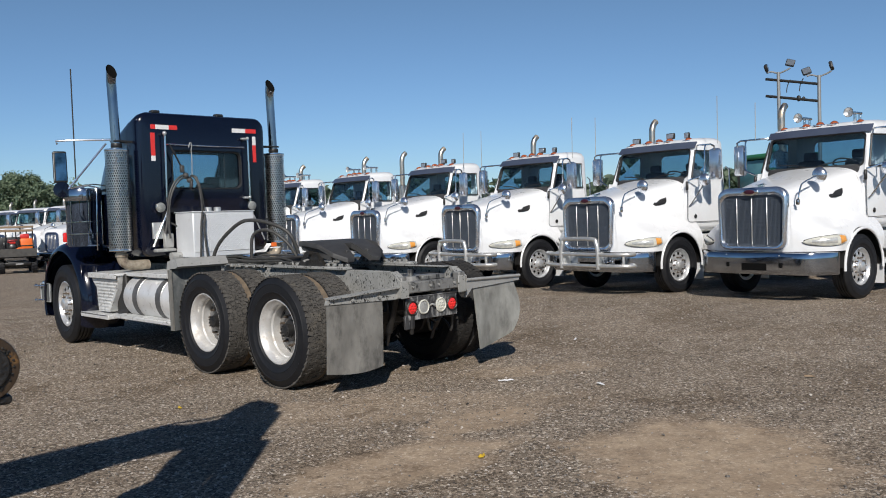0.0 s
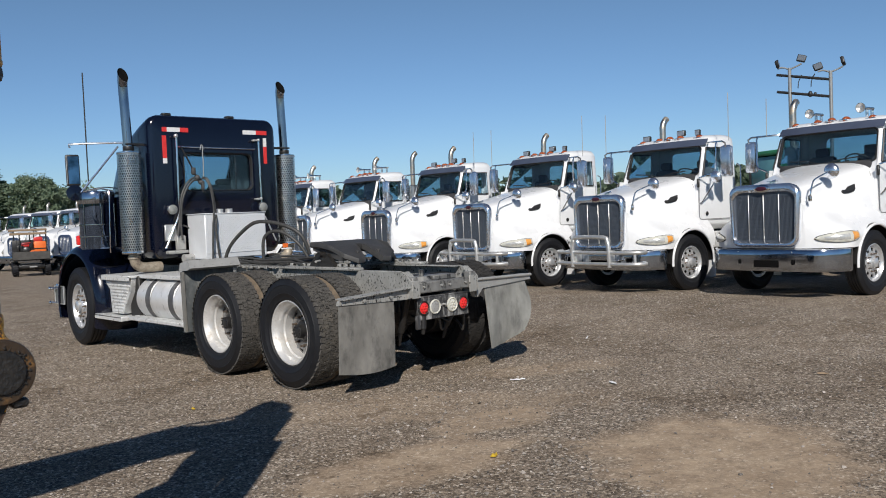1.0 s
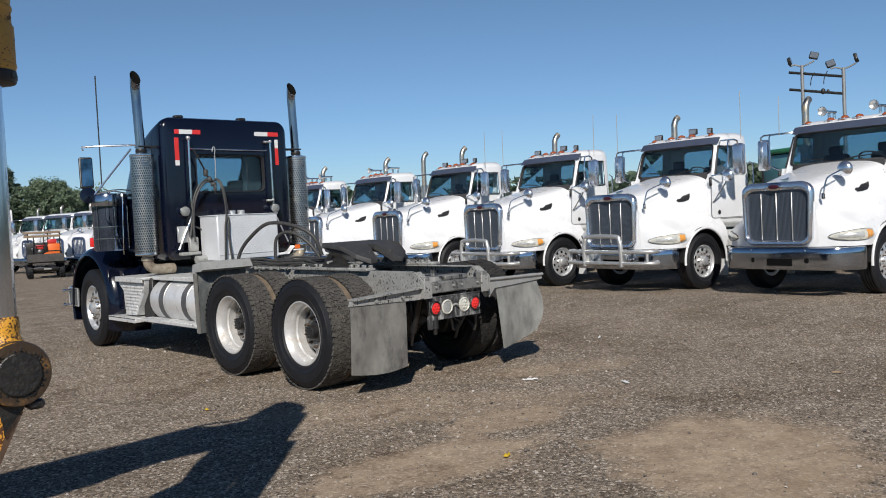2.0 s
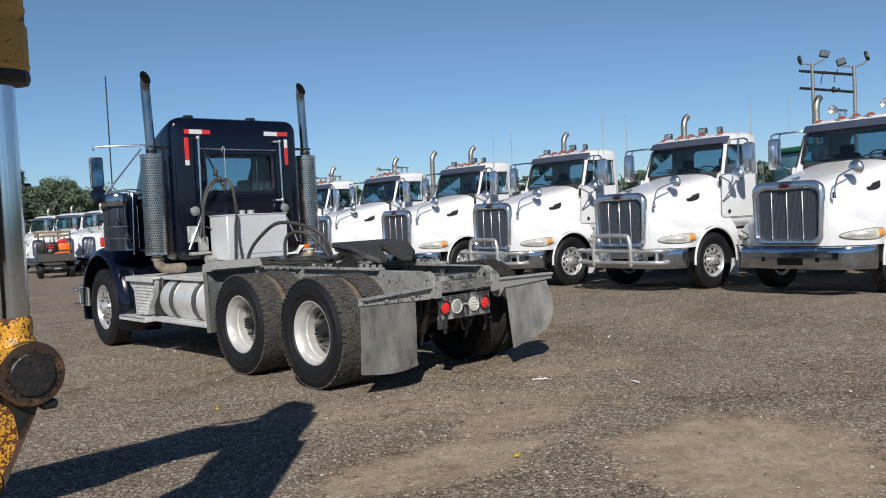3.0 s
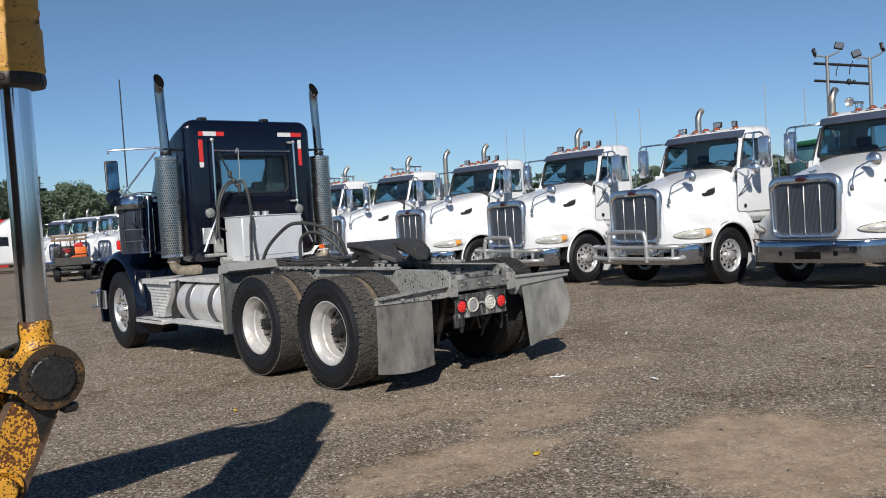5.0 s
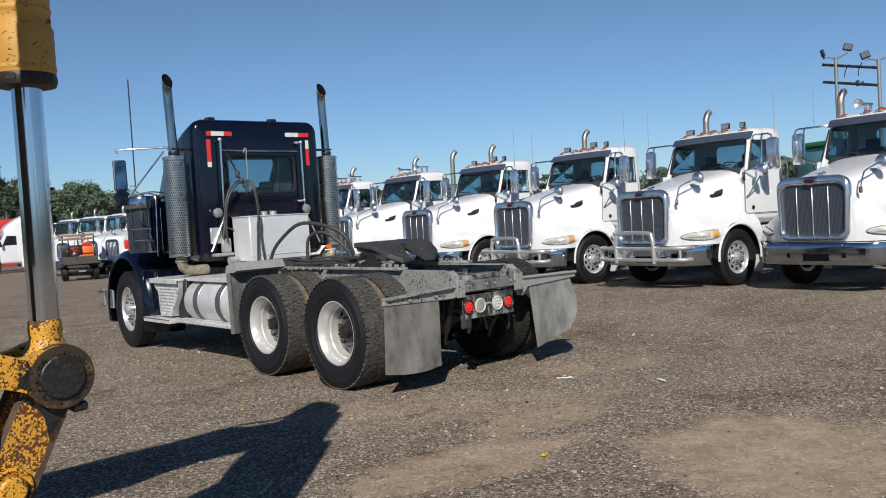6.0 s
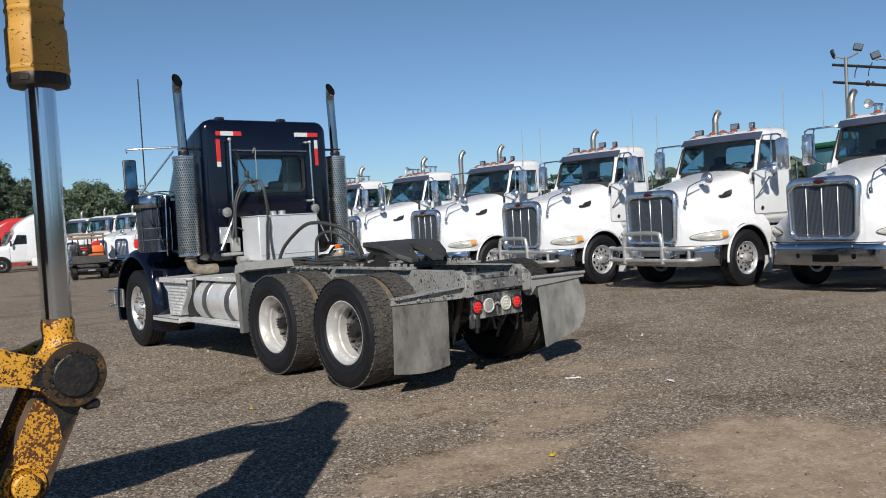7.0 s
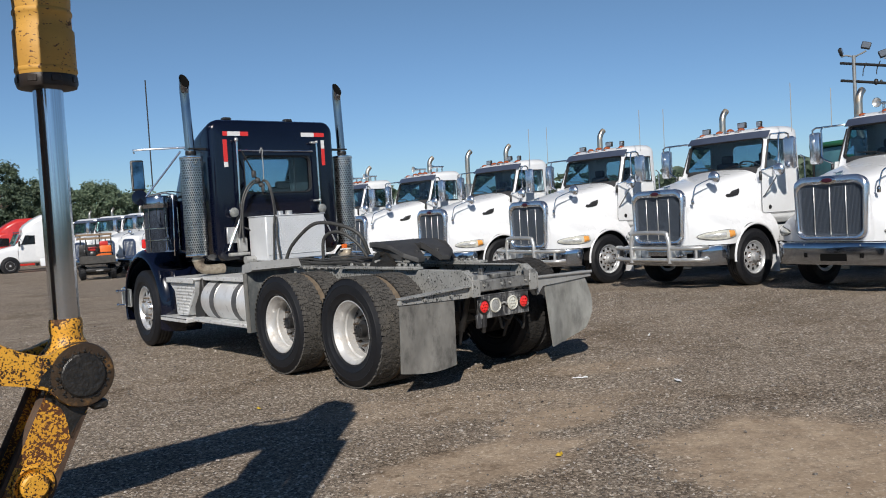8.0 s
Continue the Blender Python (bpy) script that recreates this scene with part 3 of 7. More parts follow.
def dish_rim():
    """The outer wheel of a dual: a deep dish with its disc far in."""
    g = Geo()
    g.lathe([(0.300, -0.112), (0.306, -0.108), (0.306, -0.098), (0.285, -0.092), (0.280, -0.03), (0.270, 0.0), (0.262, 0.08), (0.300, 0.10), (0.300, 0.112),
             (0.286, 0.112), (0.238, 0.09), (0.240, 0.005), (0.252, -0.008), (0.256, -0.070), (0.268, -0.084), (0.280, -0.100), (0.292, -0.112)], "x", n=56, closed=True)
    return g


def dish_disc():
    return disc_with_holes(Geo(), [(0.085, 0.062), (0.175, 0.062), (0.195, 0.068)], [(0.228, 0.080), (0.256, 0.084)])


def dish_hub():
    g = Geo()
    g.lathe([(0.0005, -0.030), (0.054, -0.030), (0.062, -0.024), (0.064, 0.03), (0.098, 0.036), (0.100, 0.062), (0.0005, 0.066)], "x", n=24)
    for k in range(8):
        a = 2 * math.pi * (k + 0.5) / 8
        g.cyl((-0.029, 0.048 * math.cos(a), 0.048 * math.sin(a)), (-0.040, 0.048 * math.cos(a), 0.048 * math.sin(a)), 0.008, n=6)
    return g


def bulge_rim():
    """A polished steer wheel, its disc bulging outwards."""
    g = Geo()
    g.lathe([(0.300, -0.108), (0.306, -0.104), (0.306, -0.095), (0.288, -0.088), (0.272, -0.05), (0.262, 0.08), (0.300, 0.10), (0.300, 0.108),
             (0.286, 0.108), (0.250, 0.09), (0.250, 0.0), (0.262, -0.06), (0.276, -0.09), (0.290, -0.108)], "x", n=56, closed=True)
    disc_with_holes(g, [(0.085, -0.074), (0.172, -0.074), (0.186, -0.073)], [(0.236, -0.068), (0.250, -0.055), (0.262, -0.02)])
    return g


def bulge_hub():
    g = Geo()
    g.lathe([(0.0005, -0.150), (0.060, -0.150), (0.072, -0.142), (0.076, -0.10), (0.098, -0.09), (0.098, -0.07), (0.0005, -0.06)], "x", n=24)
    return g


# darker tread copy: shade behind the right flap put into the colour
M_TREADSHADE = mat("shaded_tread", (0.020, 0.020, 0.020), 0.8, colour2=(0.048, 0.045, 0.042), scale=14, bump=0.25, spec=0.2)
M_NUT = mat("rusty_nut", (0.20, 0.17, 0.14), 0.55, 0.6, colour2=(0.10, 0.07, 0.05), scale=30)
ME_DTYRE = drive_tyre().mesh("tyre", M_RUBBER)
ME_LUGS = drive_lugs().mesh("tread", M_TREAD, 20)
ME_LUGSSHADE = drive_lugs().mesh("tread", M_TREADSHADE, 20)
ME_STYRE = steer_tyre().mesh("tyre", M_RUBBER)
ME_DISH = dish_rim().mesh("wheel", M_RIMWHITE)
ME_DISC = dish_disc().mesh("disc", M_DISC)
ME_DISHHUB = dish_hub().mesh("hub", M_BLACKSTEEL)
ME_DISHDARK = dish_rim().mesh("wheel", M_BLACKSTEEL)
ME_BULGE = bulge_rim().mesh("wheel", M_RIMALU)
# near-black drum disc, added to paint the shade inside the hand holes
ME_HOLESHADE = Geo().cyl((-0.050, 0, 0), (0.10, 0, 0), 0.240, n=36, bev=0.01).mesh("brake_drum", M_HOLE)
ME_NUT = Geo().cyl((0, 0, 0), (-0.022, 0, 0), 0.015, n=6).cyl((-0.022, 0, 0), (-0.050, 0, 0), 0.009, n=8).mesh("wheel_nut", M_NUT)
ME_BULGEHUB = bulge_hub().mesh("hub", M_RIMALU)


ME_DRUM = Geo().cyl((-0.13, 0, 0), (0.13, 0, 0), 0.215, n=28, bev=0.015).cyl((-0.16, 0.1, 0.12), (0.05, 0.1, 0.16), 0.085, n=16, bev=0.02).mesh("brake_drum", M_BLACKSTEEL)
ME_DIRT = Geo().lathe([(0.40, -0.06), (0.485, -0.055), (0.502, -0.03), (0.494, 0.0), (0.502, 0.03), (0.485, 0.055), (0.40, 0.06)], "x", n=48, closed=True).mesh("packed_dirt", M_DIRT)


def wheel(parent, x, y, z, side, steer, turn=0.0, tilt=0.0, dark=False, shaded=False):
    """side -1: the truck's left. The wheel is one part, with its tyre, tread, hub and nuts under it."""
    m = pose(x, y, z, 0, 0, (0 if side < 0 else 180) + turn) @ Matrix.Rotation(tilt, 4, "X")
    if steer:
        w = put("wheel", ME_BULGE, parent, m, "polished alloy wheel")
        put("tyre", ME_STYRE, w, None, "black ribbed tyre")
        put("hub", ME_BULGEHUB, w)
        put("brake_drum", ME_HOLESHADE, w)
    else:
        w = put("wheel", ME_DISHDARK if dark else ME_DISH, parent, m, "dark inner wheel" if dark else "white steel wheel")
        put("tyre", ME_DTYRE, w, None, "black lugged tyre")
        put("tread", ME_LUGSSHADE if shaded else ME_LUGS, w, None, "tread blocks darkened as in shade" if shaded else "dusty tread blocks")
        put("disc", ME_DISC, w, None, "grimy wheel disc with hand holes, darkened as in shade")
        if not dark:
            put("hub", ME_DISHHUB, w)
    if not dark:
        for k in range(10):
            a = 2 * math.pi * k / 10
            put("wheel_nut", ME_NUT, w, pose(-0.07 if steer else 0.063, 0.1425 * math.cos(a), 0.1425 * math.sin(a)))
    return w


def axle_duals(parent, y, z=0.515):
    for s in (-1, 1):
        wheel(parent, s * 1.08, y, z, s, False, tilt=1.3 * y, shaded=s > 0)
        wheel(parent, s * 0.755, y, z, -s, False, tilt=0.7 * y + 1, dark=True, shaded=s > 0)
        put("brake_drum", ME_DRUM, parent, pose(s * 0.60, y, z))
        if s < 0:
            put("packed_dirt", ME_DIRT, parent, pose(s * 0.918, y, z), "tan dirt packed between the dual tyres")

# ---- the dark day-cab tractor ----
# polished canister: blue tint and upright streaks imitate its reflections
M_CANISTER = mat("canister_reflections", (0.26, 0.37, 0.58), 0.09, 1.0, colour2=(0.13, 0.18, 0.29), scale=7, stretch=(3, 3, 0.15))
# dark blue base with paler streaks stands in for the pipes' dark reflections
M_STACK = mat("dark_reflection_chrome", (0.20, 0.22, 0.27), 0.12, 1.0, colour2=(0.42, 0.43, 0.46), scale=4, stretch=(2, 2, 0.3))
M_STRAP = mat("dark_strap_rubber", (0.055, 0.055, 0.058), 0.5, colour2=(0.12, 0.12, 0.12), scale=9, stretch=(1, 1, 2))
M_QUARTER = mat("dull_grey_plastic", (0.125, 0.135, 0.138), 0.5, colour2=(0.060, 0.066, 0.068), scale=4, mix=0.8, stretch=(2, 2, 0.8), spots=(0.24, 0.24, 0.225), spot_scale=6, spot_at=0.62, spot_soft=0.12, bump=0.08)
M_CURTAIN = mat("dark_teal_cloth", (0.035, 0.055, 0.065), 0.9, colour2=(0.05, 0.075, 0.085), scale=6)
M_SADDLE = mat("dried_grease", (0.030, 0.030, 0.031), 0.6, colour2=(0.060, 0.059, 0.058), scale=7, bump=0.2, bump_scale=40)
M_LAMPGLASS = mat("dusty_lamp_glass", (0.16, 0.17, 0.165), 0.3, colour2=(0.30, 0.31, 0.29), scale=40, coat=0.5)
def channel(g, x, y0, y1, z0, z1, flange, t=0.010):
    """A frame rail: web at x, flanges towards the middle."""
    s = -1 if x > 0 else 1
    yc, ln = (y0 + y1) / 2, y1 - y0
    g.box((x, yc, (z0 + z1) / 2), (t, ln, z1 - z0), 0.002)
    for z in (z0 + t / 2, z1 - t / 2):
        g.box((x + s * flange / 2, yc, z), (flange, ln, t), 0.002)


def sheet(fn, nu, nv, t):
    """A bent sheet: fn(u, v) gives a point; t thick along y."""
    g = Geo()
    idx = {}
    for k in (0, 1):
        for i in range(nu + 1):
            for j in range(nv + 1):
                p = Vector(fn(i / nu, j / nv))
                idx[k, i, j] = len(g.v)
                g.v.append((p.x, p.y + k * t, p.z))
    for i in range(nu):
        for j in range(nv):
            for k in (0, 1):
                g.f.append((idx[k, i, j], idx[k, i + 1, j], idx[k, i + 1, j + 1], idx[k, i, j + 1]))
    for i in range(nu):
        for j in (0, nv):
            g.f.append((idx[0, i, j], idx[0, i + 1, j], idx[1, i + 1, j], idx[1, i, j]))
    for j in range(nv):
        for i in (0, nu):
            g.f.append((idx[0, i, j], idx[0, i, j + 1], idx[1, i, j + 1], idx[1, i, j]))
    return g


def perforated(g, c, r, z0, z1, cols=34, rows=40):
    """A round heat shield with staggered holes punched through."""
    n, m = cols * 2, rows
    base = len(g.v)
    sub = 3
    for i in range(m * sub + 1):
        z = z0 + (z1 - z0) * i / (m * sub)
        for j in range(n):
            a = 2 * math.pi * j / n
            g.v.append((c[0] + r * math.cos(a), c[1] + r * math.sin(a), z))
    for i in range(m * sub):
        for j in range(n):
            row, odd = i // sub, i % sub
            if odd < 2 and (j + row) % 2 == 0 and 2 < i < m * sub - 3:
                continue
            k = (j + 1) % n
            g.f.append((base + i * n + j, base + i * n + k, base + (i + 1) * n + k, base + (i + 1) * n + j))
    return g


def stack(parent, x, s):
    """One upright exhaust: inner muffler, shield, pipe and turned-out tip."""
    y = 2.76
    part("muffler", Geo().cyl((x, y, 1.22), (x, y, 2.46), 0.118, n=28, bev=0.03), M_BLACKSTEEL, parent, "dark muffler body")
    part("heat_shield", perforated(Geo(), (x, y), 0.138, 1.24, 2.45), M_PERF, parent, "perforated bright heat shield", angle=60)
    for z in (1.24, 2.44):
        part("band", Geo().lathe([(0.141, z - 0.012), (0.144, z), (0.141, z + 0.012), (0.132, z + 0.012), (0.132, z - 0.012)], "z", (x, y, 0), 36, closed=True), M_CHROME, parent)
    # the pipe leans out a little; its mouth is cut on the slant and faces back
    def ring(z, r, cut=0.0):
        q = (z - 2.40) * 0.032
        return [Vector((x - q + r * math.cos(2 * math.pi * k / 28), y - 0.3 * max(0.0, z - 3.28) + r * math.sin(2 * math.pi * k / 28), z + cut * math.sin(2 * math.pi * k / 28))) for k in range(28)]

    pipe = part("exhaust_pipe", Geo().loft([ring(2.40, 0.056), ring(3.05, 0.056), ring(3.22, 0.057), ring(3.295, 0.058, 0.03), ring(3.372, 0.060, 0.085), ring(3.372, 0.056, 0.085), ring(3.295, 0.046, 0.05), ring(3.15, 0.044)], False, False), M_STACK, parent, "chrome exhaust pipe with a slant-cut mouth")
    part("soot", Geo().loft([ring(3.374, 0.0602, 0.085), ring(3.377, 0.0575, 0.085), ring(3.362, 0.050, 0.080), ring(3.337, 0.040, 0.070)], False, True), M_HOLE, pipe, "sooty opening")
    g = Geo()
    g.lathe([(0.062, 2.47), (0.066, 2.48), (0.066, 2.51), (0.062, 2.52), (0.05, 2.52), (0.05, 2.47)], "z", (x, y, 0), 24, closed=True)
    g.box((x - s * 0.09, y - 0.0, 2.545), (0.26, 0.03, 0.03), 0.004)
    g.box((x - s * 0.02, y, 2.545), (0.14, 0.14, 0.02), 0.004)
    part("clamp", g, M_BLACKSTEEL, parent)
    g = Geo()
    g.tube([(x, y, 1.26), (x, y, 1.17), (x - s * 0.03, y, 1.09), (x - s * 0.12, y, 1.055), (x - s * 0.34, y + 0.02, 1.05)], 0.062, 16, smooth=5)
    g.lathe([(0.068, 1.16), (0.076, 1.165), (0.076, 1.195), (0.068, 1.2)], "z", (x, y, 0), 20, caps=True)
    part("elbow", g, M_ELBOW, parent, "heat-stained exhaust elbow")


def ring_xz(w, h, r, cx, cz, y, n=8):
    return [Vector((px, y, pz)) for px, pz in rrect(w, h, r, n, cx, cz)]


def tape(parent, x0, x1, z0, z1, parts, upright):
    """Reflective tape on the cab's back: runs of (share, material)."""
    a = 0.0
    for share, m in parts:
        if upright:
            q0, q1 = z1 - (z1 - z0) * (a + share), z1 - (z1 - z0) * a
            g = Geo().box(((x0 + x1) / 2, 2.617, (q0 + q1) / 2), (x1 - x0, 0.006, q1 - q0 - 0.001), 0.001)
        else:
            q0, q1 = x0 + (x1 - x0) * a, x0 + (x1 - x0) * (a + share)
            g = Geo().box(((q0 + q1) / 2, 2.617, (z0 + z1) / 2), (q1 - q0 - 0.001, 0.006, z1 - z0), 0.001)
        part("reflective_tape", g, m, parent, "red reflective strip" if m is M_TAPER else "white reflective strip")
        a += share


def build_tractor():
    T = thing("tractor_truck", pose(0, 0, 0), "dark navy day-cab tractor truck with twin stacks, dusty frame", "truck")
    # running gear
    axle_duals(T, -0.66)
    axle_duals(T, 0.66)
    for s in (-1, 1):
        wheel(T, s * 1.05, 4.42, 0.515, s, True, turn=-3)
    # frame
    for x in (-0.43, 0.43):
        g = Geo()
        channel(g, x, -1.30, 5.3, 0.76, 1.035, 0.09)
        s = 1 if x < 0 else -1
        g.prism([(x - 0.005, -1.30, 1.035), (x - 0.005, -1.40, 1.03), (x - 0.005, -1.53, 0.94), (x - 0.005, -1.53, 0.80), (x - 0.005, -1.30, 0.76)], (0.010, 0, 0))
        g.prism([(x, -1.40, 1.022), (x, -1.53, 0.935), (x, -1.53, 0.945), (x, -1.40, 1.034)], (s * 0.09, 0, 0))
        for k in range(26):
            yy = -1.2 + k * 0.25 + 0.04 * math.sin(k * 2.1)
            g.cyl((x - s * 0.005, yy, 0.96 if k % 2 else 0.83), (x - s * 0.018, yy, 0.96 if k % 2 else 0.83), 0.013, n=6)
        part("frame_rail", g, M_FRAME, T, "greasy grey steel frame rail")
    for y, h in ((-1.1, 0.16), (0.0, 0.2), (1.2, 0.16), (2.4, 0.16)):
        g = Geo().box((0, y, 0.89), (0.85, 0.12, h), 0.01)
        part("crossmember", g, M_BLACKSTEEL, T)
    # end of frame
    part("end_crossmember", Geo().box((-0.02, -1.47, 0.878), (0.76, 0.09, 0.105), 0.012), M_CROSS, T, "grease-spattered rear crossmember")
    for x, w in ((-0.382, 0.07), (0.37, 0.09)):
        part("end_bracket", Geo().box((x, -1.48, 0.90), (w, 0.10, 0.17), 0.01), M_CROSS, T)
    for x in (-0.385, 0.355):
        part("end_cap", Geo().box((x, -1.536, 0.870), (0.10, 0.012, 0.16), 0.003), M_FRAME, T, "grey steel end cap")
    for x in (-0.27, -0.05, 0.06, 0.27):
        part("bolt", Geo().cyl((x, -1.512, 0.885), (x, -1.530, 0.885), 0.013, n=6), M_FRAME, T)
    g = Geo().cyl((-0.1, -1.30, 0.90), (-0.1, -1.30, 0.97), 0.12, 0.09, n=20)
    g.cyl((-0.1, -1.30, 0.965), (-0.1, -1.30, 1.03), 0.025, n=8)
    part("spring_seat", g, M_CROSS, T, "greasy round spring seat with a stud")
    part("frame_plate", Geo().box((0.10, -1.34, 0.95), (0.3, 0.16, 0.05), 0.01), M_CROSS, T)
    g = Geo()
    g.box((-0.02, -1.50, 0.680), (0.66, 0.012, 0.205), 0.004)
    g.box((-0.02, -1.475, 0.790), (0.68, 0.06, 0.012), 0.003)
    g.box((-0.335, -1.49, 0.56), (0.055, 0.03, 0.13), 0.006)
    lp = part("light_plate", g, M_PLATE, T, "scuffed steel tail light plate")
    for x, m, red in ((-0.279, M_RED, True), (-0.135, M_GALV, False), (0.087, M_CLEAR, False), (0.233, M_RED, True)):
        g = Geo()
        g.lathe([(0.068, -1.507), (0.070, -1.518), (0.060, -1.526), (0.054, -1.520), (0.054, -1.507)], "y", (x, 0, 0.690), 28, closed=True)
        part("light_ring", g, M_GREASE if red else M_CLEAR, lp)
        g = Geo()
        g.lathe([(0.0005, -1.522), (0.035, -1.521), (0.054, -1.515), (0.054, -1.507)], "y", (x, 0, 0.690), 28)
        lens = part("lamp_lens", g, m, lp, "red tail lamp" if red else "round reversing lamp")
        if red or m is M_CLEAR:
            g = Geo()
            for k in range(7):
                a = 2 * math.pi * k / 6
                rr = 0.0 if k == 6 else 0.030
                g.ball((x + rr * math.cos(a), -1.520, 0.690 + rr * math.sin(a)), 0.011, n=8, k=4)
            part("diodes", g, m, lp)
    g = Geo().tube([(-0.045, -1.50, 0.693), (-0.035, -1.53, 0.708), (-0.005, -1.53, 0.688), (0.005, -1.50, 0.678)], 0.010, 8, smooth=3)
    part("hook", g, M_GALV, lp)
    # mudflap hangers
    g = Geo()
    g.prism([(-0.40, -1.48, 0.885), (-1.21, -1.48, 0.845), (-1.225, -1.48, 0.805), (-0.40, -1.48, 0.785)], (0, 0.035, 0))
    g.prism([(-0.40, -1.53, 0.89), (-0.40, -1.42, 0.895), (-1.21, -1.42, 0.855), (-1.21, -1.51, 0.848)], (0, 0, 0.008))
    for x in (-0.65, -0.95):
        g.cyl((x, -1.48, 0.825), (x, -1.495, 0.825), 0.018, n=6)
    part("flap_hanger", g, M_FRAME, T, "bent grey mudflap hanger")
    g = Geo()
    g.prism([(0.46, -1.47, 0.895), (1.27, -1.47, 0.885), (1.28, -1.47, 0.835), (0.56, -1.47, 0.800), (0.48, -1.47, 0.72)], (0, 0.03, 0))
    g.tube([(0.46, -1.475, 0.893), (1.28, -1.475, 0.882)], 0.016, 10)
    g.box((0.88, -1.42, 0.888), (0.78, 0.12, 0.008), 0.002)
    part("flap_hanger", g, M_GALV, T, "bent grey mudflap hanger")

    def left_flap(u, v):
        return (-1.215 + 0.615 * u, -1.47 + 0.012 * math.sin(5 * u + 1) * v + 0.02 * v * v, 0.805 - (0.595 + 0.012 * u + 0.030 * math.sin(math.pi * u)) * v)

    def right_flap(u, v):
        w = 0.60 - 0.10 * v * v * (1 if u > 0.5 else 0.4)
        x = 0.60 + 0.05 * v + w * u + 0.05 * math.sin(3.1 * v) * u
        return (x, -1.455 + 0.05 * math.sin(4.2 * u - 0.6) * v - 0.06 * v * math.sin(3.1 * v) * u, 0.805 + 0.03 * u - (0.62 - 0.10 * u ** 3) * v)

    part("mudflap", sheet(left_flap, 10, 10, 0.012), M_FLAP, T, "faded grey rubber mudflap", angle=60)
    part("mudflap", sheet(right_flap, 14, 12, 0.012), M_FLAPPALE, T, "curled grey rubber mudflap", angle=60)
    # suspension and axles in the dark
    for y in (-0.66, 0.66):
        g = Geo()
        g.cyl((-0.62, y, 0.515), (0.62, y, 0.515), 0.065, n=16)
        g.ball((0.02, y, 0.53), 0.21, (1, 1.1, 1), 20, 10)
        g.cyl((0.02, y - 0.2, 0.53), (0.02, y - 0.30, 0.54), 0.10, 0.07, n=16)
        part("axle", g, M_BLACKSTEEL, T)
    for s in (-1, 1):
        g = Geo()
        g.prism([(s * 0.46, -0.95, 0.52), (s * 0.46, -0.6, 0.42), (s * 0.46, 0.6, 0.42), (s * 0.46, 0.95, 0.52), (s * 0.46, 0.5, 0.62), (s * 0.46, -0.5, 0.62)], (s * 0.09, 0, 0))
        part("walking_beam", g, M_BLACKSTEEL, T)
        for y in (-0.95, 0.35):
            g = Geo()
            g.cyl((s * 0.40, y, 0.58), (s * 0.40, y, 0.80), 0.11, 0.13, n=18, bev=0.03)
            part("air_spring", g, M_RUBBER, T)
        g = Geo()
        g.cyl((s * 0.30, -1.20, 0.45), (s * 0.34, -1.36, 0.80), 0.032, n=12)
        g.cyl((s * 0.29, -1.15, 0.32), (s * 0.30, -1.20, 0.45), 0.018, n=8)
        part("damper", g, M_BLACKSTEEL, T)
    g = Geo()
    g.cyl((-0.27, -1.49, 0.62), (-0.275, -1.49, 0.50), 0.030, n=12)
    g.cyl((-0.275, -1.49, 0.50), (-0.27, -1.48, 0.45), 0.020, n=10)
    part("tow_pin", g, M_BLACKSTEEL, T, "dark drop pin below the light plate")
    for k, (x0, x1, z1) in enumerate(((-0.30, -0.12, 0.50), (-0.05, 0.20, 0.45), (0.28, 0.12, 0.52), (0.34, 0.40, 0.42))):
        part("air_line", Geo().tube([(x0, -1.42, 0.78), ((x0 + x1) / 2, -1.36, z1), (x1, -1.25, z1 + 0.06), (x1 + 0.05, -0.9, 0.62)], 0.012, 8, smooth=5), M_HOSE, T)
    part("shock_mount", Geo().box((0.0, -1.10, 0.60), (0.70, 0.06, 0.16), 0.01).box((0.40, -1.30, 0.66), (0.06, 0.10, 0.26), 0.01), M_BLACKSTEEL, T)
    part("tail_beam", Geo().box((0.02, -1.22, 0.70), (0.78, 0.10, 0.12), 0.012), M_BLACKSTEEL, T)
    # fifth wheel
    tilt = pose(-0.04, -0.16, 1.255, 8, 0, 0) @ Matrix.Diagonal((0.86, 0.66, 1, 1))
    out = [(-0.40, 0.40), (-0.45, 0.10), (-0.44, -0.20), (-0.38, -0.46), (-0.24, -0.60), (-0.13, -0.58), (-0.07, -0.30), (-0.05, -0.18), (0.05, -0.18), (0.07, -0.30), (0.13, -0.58), (0.24, -0.60), (0.38, -0.46), (0.44, -0.20), (0.45, 0.10), (0.40, 0.40), (0.22, 0.48), (-0.22, 0.48)]
    rows = [[(x * q, y * q, z - 0.11 * (max(0.0, -y - 0.16) / 0.44) ** 1.4 - 0.03 * max(0.0, y - 0.2) / 0.26) for x, y in out] for z, q in ((-0.012, 0.97), (0.0, 1.0), (0.034, 1.0), (0.046, 0.985))]
    fw = Geo().loft(rows)
    g = Geo().add(fw.v, fw.f, tilt)
    sk = Geo().prism([(-0.40, -0.42, -0.10), (-0.40, -0.20, -0.085), (-0.40, 0.30, -0.06), (-0.40, 0.36, 0.0), (-0.40, -0.15, 0.0), (-0.40, -0.42, -0.05)], (0.03, 0, 0)).prism([(0.37, -0.42, -0.10), (0.37, -0.20, -0.085), (0.37, 0.30, -0.06), (0.37, 0.36, 0.0), (0.37, -0.15, 0.0), (0.37, -0.42, -0.05)], (0.03, 0, 0))
